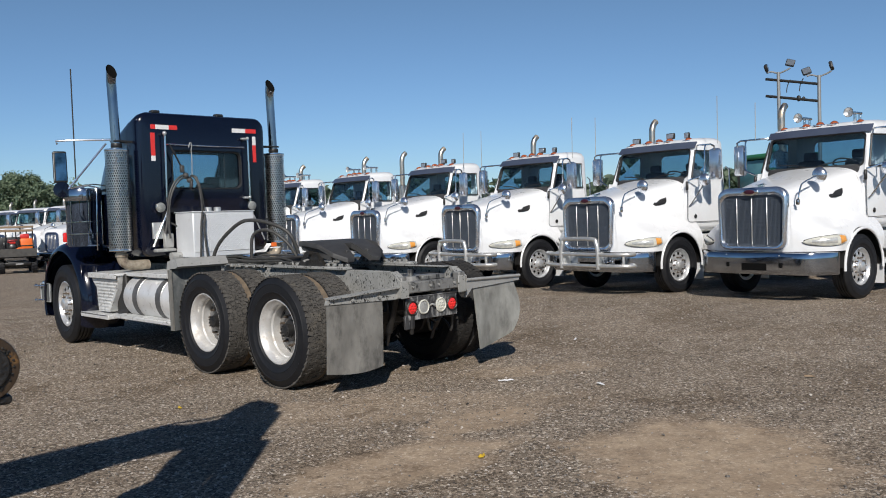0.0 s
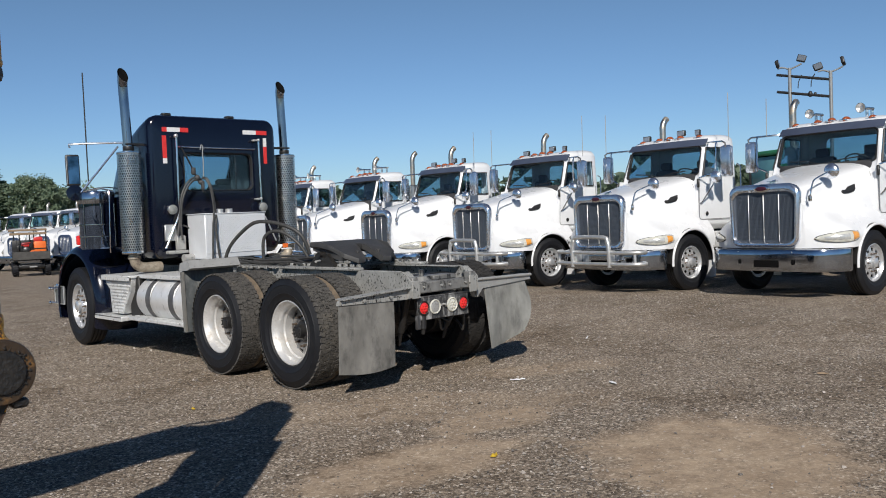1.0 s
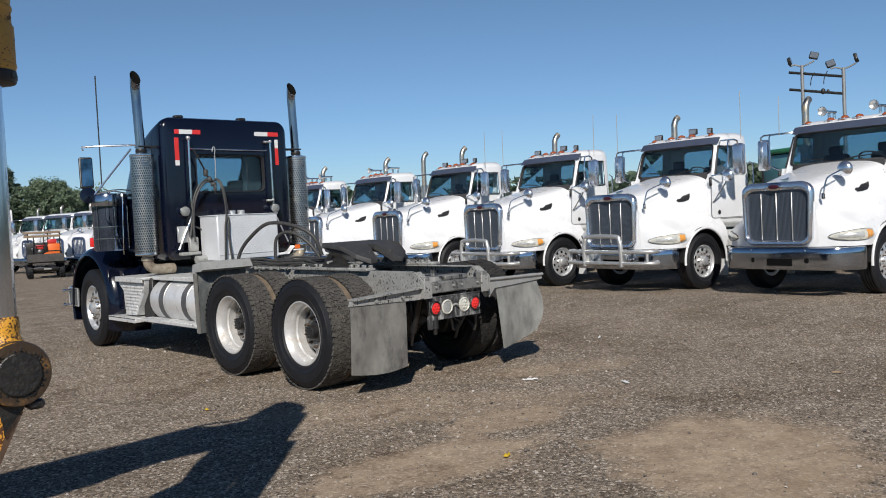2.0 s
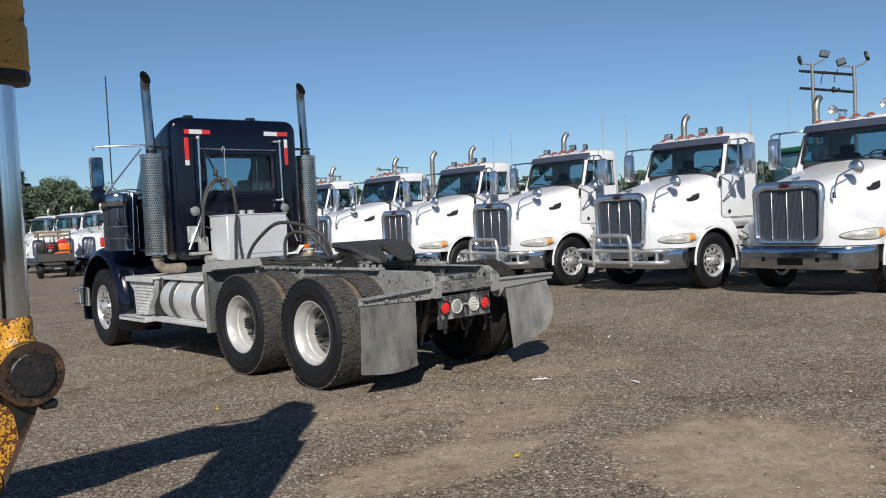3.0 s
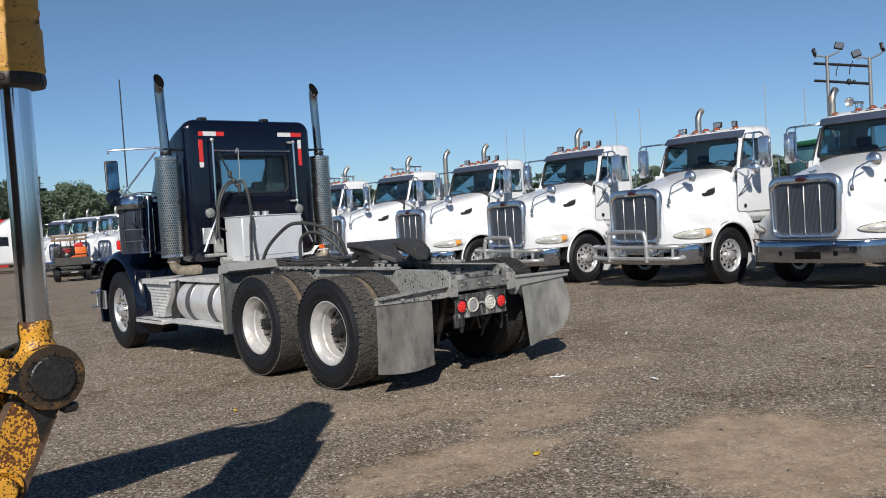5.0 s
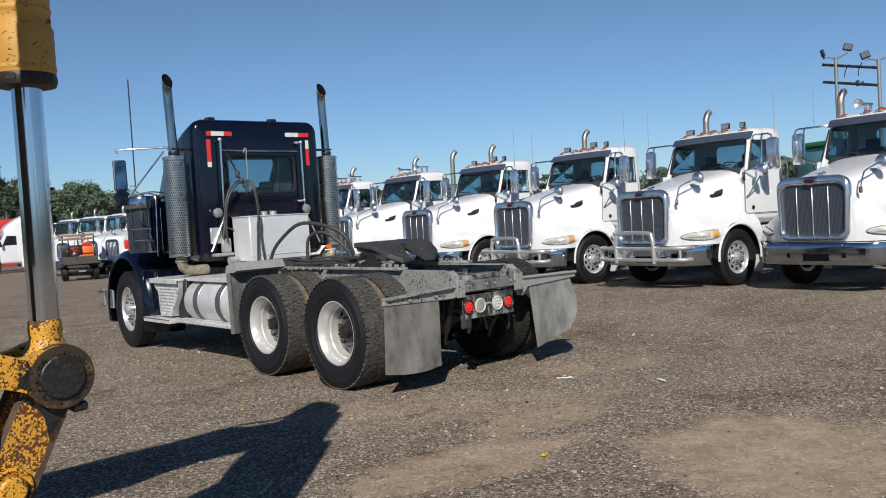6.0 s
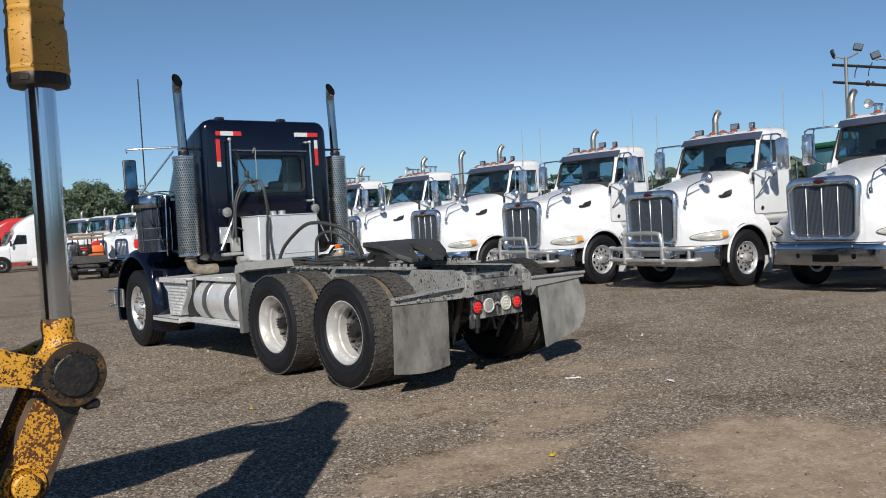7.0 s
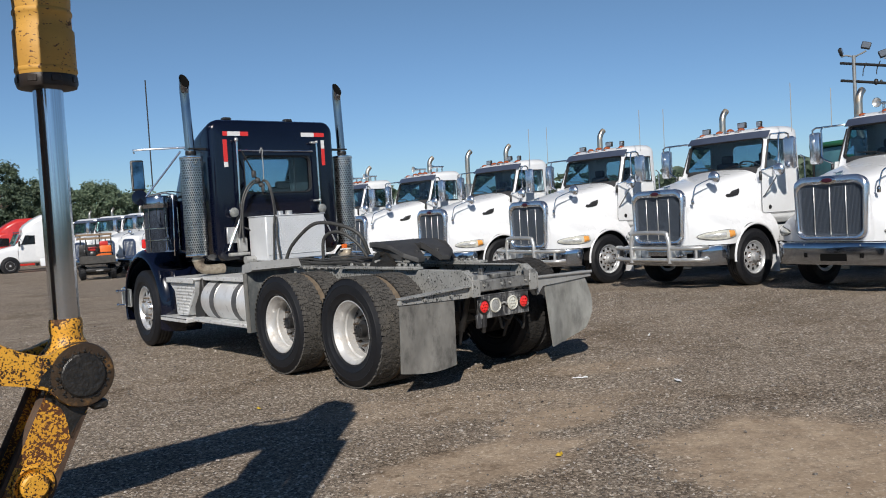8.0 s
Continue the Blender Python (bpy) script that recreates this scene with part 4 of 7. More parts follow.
    sk.box((0, 0.30, -0.03), (0.7, 0.03, 0.07)).box((-0.16, -0.1, -0.03), (0.03, 0.7, 0.06)).box((0.16, -0.1, -0.03), (0.03, 0.7, 0.06))
    g.add(sk.v, sk.f, tilt)
    part("fifth_wheel", g, M_SADDLE, T, "dark greasy fifth wheel plate", angle=30)
    for s in (-1, 1):
        g = Geo().prism([(s * 0.40 - 0.025, -0.40, 1.035), (s * 0.40 - 0.025, 0.10, 1.035), (s * 0.40 - 0.025, -0.06, 1.20), (s * 0.40 - 0.025, -0.24, 1.20)], (0.05, 0, 0))
        g.cyl((s * 0.34, -0.15, 1.19), (s * 0.46, -0.15, 1.19), 0.03, n=14)
        part("fifth_wheel_bracket", g, M_GREASE, T)
        g = Geo().box((s * 0.43, -0.12, 1.050), (0.12, 1.30, 0.028), 0.006)
        for k in range(12):
            g.box((s * 0.43 - s * 0.05, -0.70 + 0.105 * k, 1.075), (0.025, 0.05, 0.03), 0.004)
        part("slide_rail", g, M_FRAME, T, "notched slide rail")
    g = Geo().tube([(-0.40, -0.12, 1.13), (-0.50, -0.14, 1.12), (-0.53, -0.20, 1.12)], 0.010, 8)
    part("release_handle", g, M_GALV, T)
    # deck, air lines and fittings between cab and fifth wheel
    g = Geo()
    for y0, y1 in ((0.62, 1.25), (1.3, 1.9)):
        g.box((0.0, (y0 + y1) / 2, 1.045), (0.95, y1 - y0, 0.012), 0.003)
    for k in range(16):
        g.box((-0.475 + (k % 2) * 0.95, 0.66 + 0.08 * k, 1.043), (0.03, 0.045, 0.03), 0.003)
    part("deck_plate", g, M_FRAME, T, "dirty tread deck plate over the frame")
    g = Geo()
    g.box((-0.15, 0.70, 1.075), (0.34, 0.12, 0.05), 0.01).box((0.05, 0.9, 1.09), (0.2, 0.25, 0.07), 0.012)
    g.tube([(-0.34, 0.55, 1.09), (-0.2, 0.62, 1.12), (0.1, 0.6, 1.12), (0.32, 0.55, 1.09)], 0.014, 8, smooth=4)
    part("air_fitting", g, M_SADDLE, T)
    for path, r in ((HOSE1, 0.021), (HOSE2, 0.019)):
        part("air_hose", Geo().tube(path, r, 10, smooth=6), M_HOSE, T, "worn black air hose")
    for k in range(4):
        part("air_line", Geo().tube([(-0.30 + 0.05 * k, 1.95, 1.06), (-0.22 + 0.1 * k, 1.2, 1.07 + 0.012 * k), (-0.30 + 0.14 * k, 0.8, 1.07), (-0.2 + 0.1 * k, 0.55, 1.06)], 0.011, 8, smooth=5), M_HOSE, T)
    for k, (x0, x1, dz) in enumerate(((-0.46, -0.30, 0.0), (-0.40, -0.42, 0.02), (-0.33, -0.36, 0.045), (0.30, 0.36, 0.03))):
        part("air_line", Geo().tube([(x0, 1.90, 1.075 + dz), (x0 + 0.05, 1.50, 1.085 + dz), (x1, 1.05, 1.070 + dz), (x1 + 0.06, 0.55, 1.080 + dz), (x1, 0.20, 1.075)], 0.013, 8, smooth=5), M_HOSE, T, "black air line along the deck")
    part("junction_box", Geo().box((-0.05, 1.45, 1.085), (0.22, 0.30, 0.07), 0.02), M_SADDLE, T, "dark air valve on the deck")
    tag = part("warning_tag", Geo().box((0.90, 2.52, 1.215), (0.085, 0.01, 0.055), 0.003), M_ORANGE, T, "small orange tag by the exhaust elbow")
    part("tag_edge", Geo().box((0.91, 2.512, 1.175), (0.17, 0.012, 0.016), 0.003), M_WHITE, tag)
    # tool box
    box = part("tool_box", Geo().box((TB[0], TB[1], 1.395), (TB[2], TB[3], 0.55), 0.012), M_DIAMOND, T, "diamond-plate aluminium tool box")
    g = Geo()
    yb = TB[1] - TB[3] / 2
    for i in range(29):
        for j in range(18):
            x, z = TB[0] - TB[2] / 2 + 0.03 + i * (TB[2] - 0.06) / 28, 1.225 + j * 0.0243
            a = radians(45 if (i + j) % 2 else -45)
            ux, uz, wx, wz = 0.013 * math.cos(a), 0.013 * math.sin(a), -0.0055 * math.sin(a), 0.0055 * math.cos(a)
            g.add([(x - ux, yb + 0.001, z - uz), (x + wx, yb + 0.001, z + wz), (x + ux, yb + 0.001, z + uz), (x - wx, yb + 0.001, z - wz), (x, yb - 0.006, z)], [(0, 1, 4), (1, 2, 4), (2, 3, 4), (3, 0, 4)])
    tagged(part("raised_pattern", g, M_DIAMOND, box, "raised diamond pattern"), kind="stuff")
    part("seam", Geo().box((TB[0], yb - 0.003, 1.19), (TB[2] - 0.02, 0.010, 0.006), 0.002), M_TREADPLATE, box)
    part("lid", Geo().box((TB[0], TB[1], 1.672), (TB[2] + 0.02, TB[3] + 0.02, 0.012), 0.004), M_DIAMOND, box)
    for x in (-0.16, -0.03):
        g = Geo().cyl((x, TB[1], 1.67), (x, TB[1], 1.73), 0.045, n=16, bev=0.006)
        part("filler_cap", g, M_ALU, box)
    # cab shell: rear window, back panel, sides, windscreen opening
    rings = [ring_xz(0.94, 0.44, 0.07, 0.02, 2.21, 2.68), ring_xz(0.97, 0.47, 0.08, 0.02, 2.21, 2.645), ring_xz(0.99, 0.49, 0.09, 0.02, 2.21, 2.62),
             ring_xz(1.66, 1.64, 0.10, 0, 2.03, 2.62), ring_xz(1.74, 1.72, 0.14, 0, 2.03, 2.635), ring_xz(1.79, 1.76, 0.15, 0, 2.025, 2.67), ring_xz(1.81, 1.76, 0.15, 0, 2.02, 2.74),
             ring_xz(1.81, 1.70, 0.17, 0, 1.985, 2.98), ring_xz(1.79, 1.60, 0.18, 0, 1.935, 3.25), ring_xz(1.75, 1.48, 0.18, 0, 1.875, 3.48)]
    r2 = [ring_xz(1.70, 1.42, 0.16, 0, 1.85, 3.56), ring_xz(1.54, 0.50, 0.08, 0, 2.24, 3.56), ring_xz(1.52, 0.48, 0.08, 0, 2.24, 3.51)]
    for ring in r2 + rings[-2:]:
        for p in ring:
            if p.y > 3.3:
                p.y += 0.62 * max(0.0, 2.55 - p.z)
    cab = part("cab", Geo().loft(rings + r2, False, False), M_NAVY, T, "dark navy cab with rounded rear corners")
    part("rear_window", Geo().loft([ring_xz(0.955, 0.455, 0.075, 0.02, 2.21, 2.662), ring_xz(0.955, 0.455, 0.075, 0.02, 2.21, 2.668)]), M_GLASS, cab, "tinted rear window glass").visible_shadow = False
    g = Geo().loft([ring_xz(0.985, 0.485, 0.09, 0.02, 2.21, 2.614), ring_xz(0.978, 0.478, 0.085, 0.02, 2.21, 2.610), ring_xz(0.955, 0.455, 0.075, 0.02, 2.21, 2.614), ring_xz(0.95, 0.45, 0.07, 0.02, 2.21, 2.66)], False, False)
    part("window_seal", g, M_BLACKSTEEL, cab)
    g = Geo().box((0.30, 2.69, 2.21), (0.02, 0.02, 0.46), 0.004)
    part("window_bar", g, M_BLACKSTEEL, cab)
    ws = [[Vector((p.x, p.y + 0.62 * max(0.0, 2.55 - p.z), p.z)) for p in ring_xz(1.53, 0.49, 0.08, 0, 2.24, y)] for y in (3.53, 3.537)]
    part("windscreen", Geo().loft(ws), M_GLASS, cab).visible_shadow = False
    part("interior", Geo().box((0, 3.3, 1.45), (1.60, 1.2, 0.5), 0.05).box((0, 3.66, 1.82), (1.5, 0.36, 0.22), 0.08), M_DARK, cab)
    for x in (-0.42, 0.42):
        g = Geo().box((x, 3.2, 1.80), (0.5, 0.16, 0.55), 0.06).box((x, 3.19, 2.09), (0.28, 0.1, 0.12), 0.04)
        part("seat", g, M_SEAT, cab)
    for s in (-1, 1):
        g = Geo().prism([(s * 0.902, 2.90, 1.98), (s * 0.898, 3.70, 1.98), (s * 0.890, 3.42, 2.45), (s * 0.900, 2.90, 2.52)], (s * 0.008, 0, 0))
        part("side_window", g, M_TINT, cab, "dark door glass")
        g = Geo().box((s * 0.905, 3.30, 1.60), (0.012, 0.90, 0.7), 0.006)
        part("door_panel", g, M_NAVY, cab)
    part("cab_curtain", Geo().box((0.62, 2.95, 2.20), (0.50, 0.04, 0.60), 0.015), M_CURTAIN, cab, "dark teal curtain behind the rear glass")
    for x in (-0.60, 0.28):
        part("roof_light", Geo().box((x, 2.76, 2.925), (0.11, 0.09, 0.04), 0.012), M_BLACKSTEEL, cab)
    # things fixed to the back of the cab
    tape(T, -0.73, -0.38, 2.70, 2.755, [(0.18, M_TAPER), (0.50, M_TAPEW), (0.32, M_TAPER)], False)
    tape(T, -0.735, -0.68, 2.31, 2.655, [(0.81, M_TAPER), (0.19, M_TAPEW)], True)
    tape(T, 0.39, 0.75, 2.70, 2.755, [(0.55, M_TAPEW), (0.45, M_TAPER)], False)
    tape(T, 0.69, 0.74, 2.32, 2.66, [(0.34, M_TAPEW), (0.66, M_TAPER)], True)
    bar = part("grab_bar", Geo().tube([(-0.585, 2.62, 2.64), (-0.585, 2.55, 2.635), (-0.585, 2.545, 2.55), (-0.592, 2.545, 1.86), (-0.60, 2.545, 1.68), (-0.80, 2.53, 1.27)], 0.014, 10, smooth=4), M_CHROME, T, "polished grab bar")
    part("bar_cap", Geo().ball((-0.585, 2.55, 2.645), 0.027), M_ALU, bar)
    bar = part("grab_bar", Geo().tube([(0.572, 2.545, 2.64), (0.578, 2.545, 1.74)], 0.014, 10), M_CHROME, T, "polished grab bar")
    for z in (2.62, 1.85):
        part("bar_bracket", Geo().box((0.545, 2.58, z), (0.09, 0.07, 0.028), 0.012).ball((0.575, 2.545, z + 0.005), 0.021), M_ALU, bar)
    part("hose_bar", Geo().tube([(-0.55, 2.61, 2.515), (-0.53, 2.555, 2.515), (0.52, 2.555, 2.505), (0.54, 2.61, 2.505)], 0.011, 10), M_CHROME, T)
    part("hose_hook", Geo().tube([(-0.275, 2.54, 2.48), (-0.262, 2.54, 2.53), (-0.245, 2.54, 2.54), (-0.235, 2.54, 2.50), (-0.25, 2.53, 2.44), (-0.255, 2.51, 2.34), (-0.268, 2.50, 2.13)], 0.006, 6, smooth=4), M_GALV, T, "wire hose hook hung from the bar")
    part("hose_stay", Geo().tube([(-0.53, 2.54, 2.51), (-0.46, 2.52, 2.36), (-0.40, 2.51, 2.23), (-0.35, 2.50, 2.12)], 0.010, 8, smooth=3), M_BLACKSTEEL, T, "black hose stay")
    for path, r in (
            ([(-0.29, 2.51, 2.10), (-0.36, 2.50, 2.13), (-0.42, 2.50, 2.12), (-0.504, 2.50, 2.047), (-0.57, 2.50, 1.92), (-0.602, 2.50, 1.768), (-0.62, 2.50, 1.60), (-0.66, 2.49, 1.42)], 0.0120),
            ([(-0.30, 2.51, 2.08), (-0.37, 2.50, 2.10), (-0.43, 2.50, 2.08), (-0.508, 2.50, 1.988), (-0.568, 2.50, 1.849), (-0.591, 2.50, 1.709), (-0.61, 2.49, 1.50), (-0.60, 2.48, 1.36)], 0.0120),
            ([(-0.29, 2.50, 2.12), (-0.242, 2.48, 2.10), (-0.235, 2.40, 1.98), (-0.305, 2.22, 1.78), (-0.375, 2.095, 1.64), (-0.40, 2.085, 1.50), (-0.43, 2.07, 1.10)], 0.0125),
            ([(-0.29, 2.50, 2.13), (-0.228, 2.48, 2.112), (-0.22, 2.40, 1.98), (-0.285, 2.22, 1.74), (-0.345, 2.095, 1.60), (-0.36, 2.085, 1.42), (-0.335, 2.07, 1.10)], 0.0125)):
        part("air_line", Geo().tube(path, r, 8, smooth=6), M_HOSE, T, "black air line hanging behind the cab")
    g = Geo().ball((-0.300, 2.50, 2.07), 0.040, (1, 1, 0.75)).box((-0.295, 2.48, 2.02), (0.03, 0.05, 0.09), 0.01).tube([(-0.30, 2.5, 2.00), (-0.285, 2.5, 1.96), (-0.25, 2.5, 1.955)], 0.011, 8).box((-0.40, 2.50, 2.21), (0.05, 0.05, 0.09), 0.012).ball((-0.35, 2.51, 2.13), 0.038)
    part("gladhand", g, M_SADDLE, T, "grey gladhand coupling")
    for x in (-0.692, 0.585):
        g = Geo()
        g.lathe([(0.0005, 2.50), (0.050, 2.508), (0.060, 2.52), (0.066, 2.54), (0.055, 2.575), (0.02, 2.60)], "y", (x, 0, 1.742), 24)
        lamp = part("work_lamp", g, M_CHROME, T, "round chrome work lamp")
        part("lamp_lens", Geo().lathe([(0.0005, 2.490), (0.045, 2.496), (0.058, 2.506), (0.059, 2.515)], "y", (x, 0, 1.742), 20), M_LAMPGLASS, lamp)
    g = Geo()
    g.box((-0.60, 2.54, 1.33), (0.12, 0.06, 0.18), 0.012).box((-0.66, 2.52, 1.22), (0.26, 0.10, 0.04), 0.01)
    g.cyl((-0.48, 2.45, 1.14), (-0.62, 2.45, 1.14), 0.05, n=14)
    part("valve_bracket", g, M_GALV, T, "grey valve bracket behind the cab")
    part("lamp_brace", Geo().tube([(0.61, 2.53, 1.62), (0.76, 2.52, 1.29)], 0.010, 8), M_ALU, T)
    part("valve_plate", Geo().box((-0.71, 2.575, 1.46), (0.15, 0.03, 0.20), 0.004), M_ALU, T, "light grey mounting plate")
    g = Geo().box((-0.42, 2.54, 1.42), (0.09, 0.06, 0.16), 0.01).cyl((-0.45, 2.50, 1.36), (-0.38, 2.50, 1.36), 0.04, n=14).tube([(-0.56, 2.55, 1.55), (-0.48, 2.52, 1.50), (-0.44, 2.50, 1.40)], 0.012, 8, smooth=3)
    part("control_valve", g, M_SADDLE, T)
    stack(T, -1.10, -1)
    stack(T, 1.11, 1)
    # quarter fenders ahead of the drive wheels
    for s in (-1, 1):
        def qf(u, v):
            return (s * (0.60 + 0.61 * u), 1.32 - 0.05 * v + 0.015 * math.sin(4 * u) * v, 1.05 - 0.66 * v)
        part("quarter_fender", sheet(qf, 6, 6, 0.014), M_QUARTER, T, "dull grey quarter fender flap", angle=60)
        g = Geo()
        g.prism([(s * 1.215, 1.20, 1.06), (s * 1.215, 1.40, 1.045), (s * 1.19, 1.42, 1.13), (s * 1.19, 1.24, 1.165), (s * 1.205, 1.16, 1.08)], (-s * 0.61, 0, 0))
        for k in range(5):
            g.cyl((s * (0.70 + 0.11 * k), 1.20, 1.10), (s * (0.70 + 0.11 * k), 1.175, 1.10), 0.010, n=6)
        part("fender_bracket", g, M_GALV, T, "grey fender bracket cap")
        g = Geo().prism([(s * 1.225, 1.36, 1.04), (s * 1.225, 1.30, 1.04), (s * 1.24, 1.25, 0.39), (s * 1.24, 1.31, 0.39)], (-s * 0.02, 0, 0))
        part("fender_edge", g, M_FLAP, T)
    # fuel tanks with straps and steps
    for s in (-1, 1):
        x = s * 0.885
        g = Geo().lathe([(0.0005, 1.49), (0.18, 1.495), (0.250, 1.52), (0.260, 1.55), (0.260, 2.66), (0.250, 2.69), (0.18, 2.715), (0.0005, 2.72)], "y", (x, 0, 0.68), 40)
        tank = part("fuel_tank", g, M_TANK, T, "polished aluminium fuel tank")
        for y in (1.78, 2.36):
            g = Geo().lathe([(0.261, y - 0.065), (0.266, y - 0.061), (0.266, y + 0.061), (0.261, y + 0.065)], "y", (x, 0, 0.68), 40)
            strap = part("tank_strap", g, M_STRAP, tank, "dark tank strap")
            part("strap_edge", Geo().lathe([(0.264, y - 0.075), (0.269, y - 0.070), (0.264, y - 0.062)], "y", (x, 0, 0.68), 40), M_ALU, strap)
        g = Geo().box((s * 1.12, 2.10, 0.45), (0.16, 1.40, 0.045), 0.008)
        for k in range(3):
            g.box((s * 1.0, 1.6 + 0.58 * k, 0.46), (0.28, 0.05, 0.03), 0.005)
        part("tank_step", g, M_TREADPLATE, T, "aluminium tank step")
        g = Geo().box((s * 0.78, 2.12, 0.965), (0.56, 1.30, 0.02), 0.005).box((s * 1.055, 2.12, 0.950), (0.02, 1.30, 0.05), 0.006)
        part("deck_panel", g, M_TREADPLATE, T)
        g = Geo()
        g.prism([(s * 0.62, 2.80, 0.93), (s * 0.62, 3.56, 0.93), (s * 0.62, 3.56, 0.86), (s * 0.62, 3.44, 0.78), (s * 0.62, 3.40, 0.48), (s * 0.62, 3.08, 0.48), (s * 0.62, 2.84, 0.76)], (s * 0.52, 0, 0))
        bb = part("battery_box", g, M_TREADPLATE, T, "ribbed aluminium battery box")
        for k in range(10):
            part("rib", Geo().box((s * 1.141, 3.235 - 0.012 * min(k, 7), 0.51 + 0.040 * k), (0.014, 0.28 + 0.034 * min(k, 7) + (0.10 if k > 7 else 0), 0.018), 0.003), M_TREADPLATE, bb)
        g = Geo().box((s * 1.11, 3.33, 0.448), (0.25, 0.82, 0.022), 0.006).box((s * 1.228, 3.33, 0.430), (0.014, 0.82, 0.058), 0.004).box((s * 1.11, 2.925, 0.43), (0.24, 0.014, 0.05), 0.004)
        part("cab_step", g, M_TREADPLATE, T, "aluminium cab step")
        part("box_lid", Geo().box((s * 0.90, 3.18, 0.945), (0.58, 0.80, 0.03), 0.006).box((s * 1.18, 3.18, 0.925), (0.018, 0.80, 0.06), 0.005), M_TREADPLATE, bb)
    # unseen engine bulk, added to block sun under the cab
    part("engine", Geo().box((0, 4.2, 0.72), (0.78, 1.9, 0.6), 0.05).box((0, 4.5, 0.40), (0.42, 0.9, 0.16), 0.04), M_BLACKSTEEL, T, "unseen dark engine block added to keep sun off the ground")
    for s in (-1, 1):
        part("splash_panel", Geo().box((s * 0.86, 3.80, 0.78), (0.66, 0.03, 0.56), 0.008), M_NAVY, T, "dark splash panel behind the front wheel")
        # hidden cylinder and box, added to stop sun leaking past the steps
        part("air_tank_blocker", Geo().cyl((s * 0.55, 2.75, 0.60), (s * 0.55, 3.75, 0.60), 0.13, n=20, bev=0.03), M_BLACKSTEEL, T)
        part("gap_blocker", Geo().box((s * 0.84, 2.86, 0.70), (0.48, 0.26, 0.50), 0.01), M_BLACKSTEEL, T)
        part("skirt", Geo().box((s * 1.095, 3.70, 0.78), (0.03, 0.36, 0.52), 0.01), M_NAVY, T, "dark skirt behind the front fender")
    # front fenders, hood, bumper
    for s in (-1, 1):
        rings = []
        for k in range(22):
            a = radians(-24 + 222 * k / 21)
            cy, cz = math.cos(a), math.sin(a)
            r0 = 0.63 + 0.10 * max(0, cz) ** 2
            row = []
            for x, dr in ((0.70, 0.10), (0.86, 0.10), (1.02, 0.085), (1.14, 0.05), (1.205, 0.0), (1.215, -0.035), (1.20, -0.045), (1.12, 0.02), (1.00, 0.05), (0.86, 0.065), (0.70, 0.065)):
                row.append(Vector((s * x, 4.42 - (r0 + dr) * cy * (1.04 if cy < 0 else 1.1), 0.52 + (r0 + dr) * cz * 1.02)))
            rings.append(row)
        part("front_fender", Geo().loft(rings), M_NAVY, T, "glossy dark front fender", angle=50)
        part("marker_lamp", Geo().box((s * 1.10, 4.45, 1.40), (0.08, 0.07, 0.13), 0.02), M_RED, T, "red fender marker lamp")
    rings = []
    for y, w, z0, z1 in ((3.85, 1.52, 1.0, 1.90), (4.2, 1.48, 1.0, 1.84), (4.6, 1.36, 1.0, 1.72), (5.0, 1.24, 0.9, 1.56), (5.20, 1.16, 0.8, 1.42), (5.26, 1.06, 0.85, 1.30)):
        rings.append(ring_xz(w, z1 - z0, 0.16, 0, (z0 + z1) / 2, y))
    part("hood", Geo().loft(rings), M_NAVY, T, "dark sloping hood")
    g = Geo().box((0, 5.27, 0.64), (2.30, 0.07, 0.30), 0.02)
    bump = part("bumper", g, M_CHROME, T, "chrome front bumper")
    for z in (0.535, 0.735):
        part("bumper_rod", Geo().tube([(-1.14, 5.10, z), (-1.20, 5.17, z), (-1.25, 5.21, z)], 0.013, 10).ball((-1.255, 5.215, z), 0.026), M_CHROME, bump)
    part("bumper_end", Geo().box((-1.17, 5.07, 0.64), (0.02, 0.34, 0.25), 0.006), M_QUARTER, bump)
    part("end_frame", Geo().tube([(-1.182, 5.235, 0.52), (-1.182, 5.235, 0.765), (-1.182, 4.91, 0.765), (-1.182, 4.91, 0.52), (-1.182, 5.235, 0.52)], 0.010, 6), M_ALU, bump)
    # air cleaners
    for s in (-1, 1):
        x, y = s * 1.14, 3.72
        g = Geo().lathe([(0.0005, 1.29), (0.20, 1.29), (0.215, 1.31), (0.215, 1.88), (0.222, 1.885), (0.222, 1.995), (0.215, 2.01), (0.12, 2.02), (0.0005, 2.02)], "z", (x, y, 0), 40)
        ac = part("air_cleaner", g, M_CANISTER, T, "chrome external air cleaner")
        part("top_band", Geo().lathe([(0.224, 1.865), (0.226, 1.87), (0.226, 1.995), (0.216, 2.015), (0.205, 2.020), (0.14, 2.018), (0.06, 2.030), (0.0005, 2.032)], "z", (x, y, 0), 40), M_BUMPER, ac, "chrome upper band and lid")
        for a in (205, 262, 318):
            ca, sa = math.cos(radians(a)), math.sin(radians(a))
            part("clamp_rod", Geo().tube([(x + 0.222 * ca, y + 0.222 * sa, 1.31), (x + 0.222 * ca, y + 0.222 * sa, 1.86)], 0.005, 6), M_CHROME, ac)
        for z in (1.45, 1.60):
            part("strap", Geo().lathe([(0.217, z - 0.008), (0.222, z - 0.006), (0.222, z + 0.006), (0.217, z + 0.008)], "z", (x, y, 0), 40), M_CHROME, ac)
        part("intake_duct", Geo().tube([(x, y, 1.75), (x - s * 0.2, y + 0.1, 1.72), (x - s * 0.45, y + 0.2, 1.65)], 0.09, 14, smooth=3), M_BLACKSTEEL, ac)
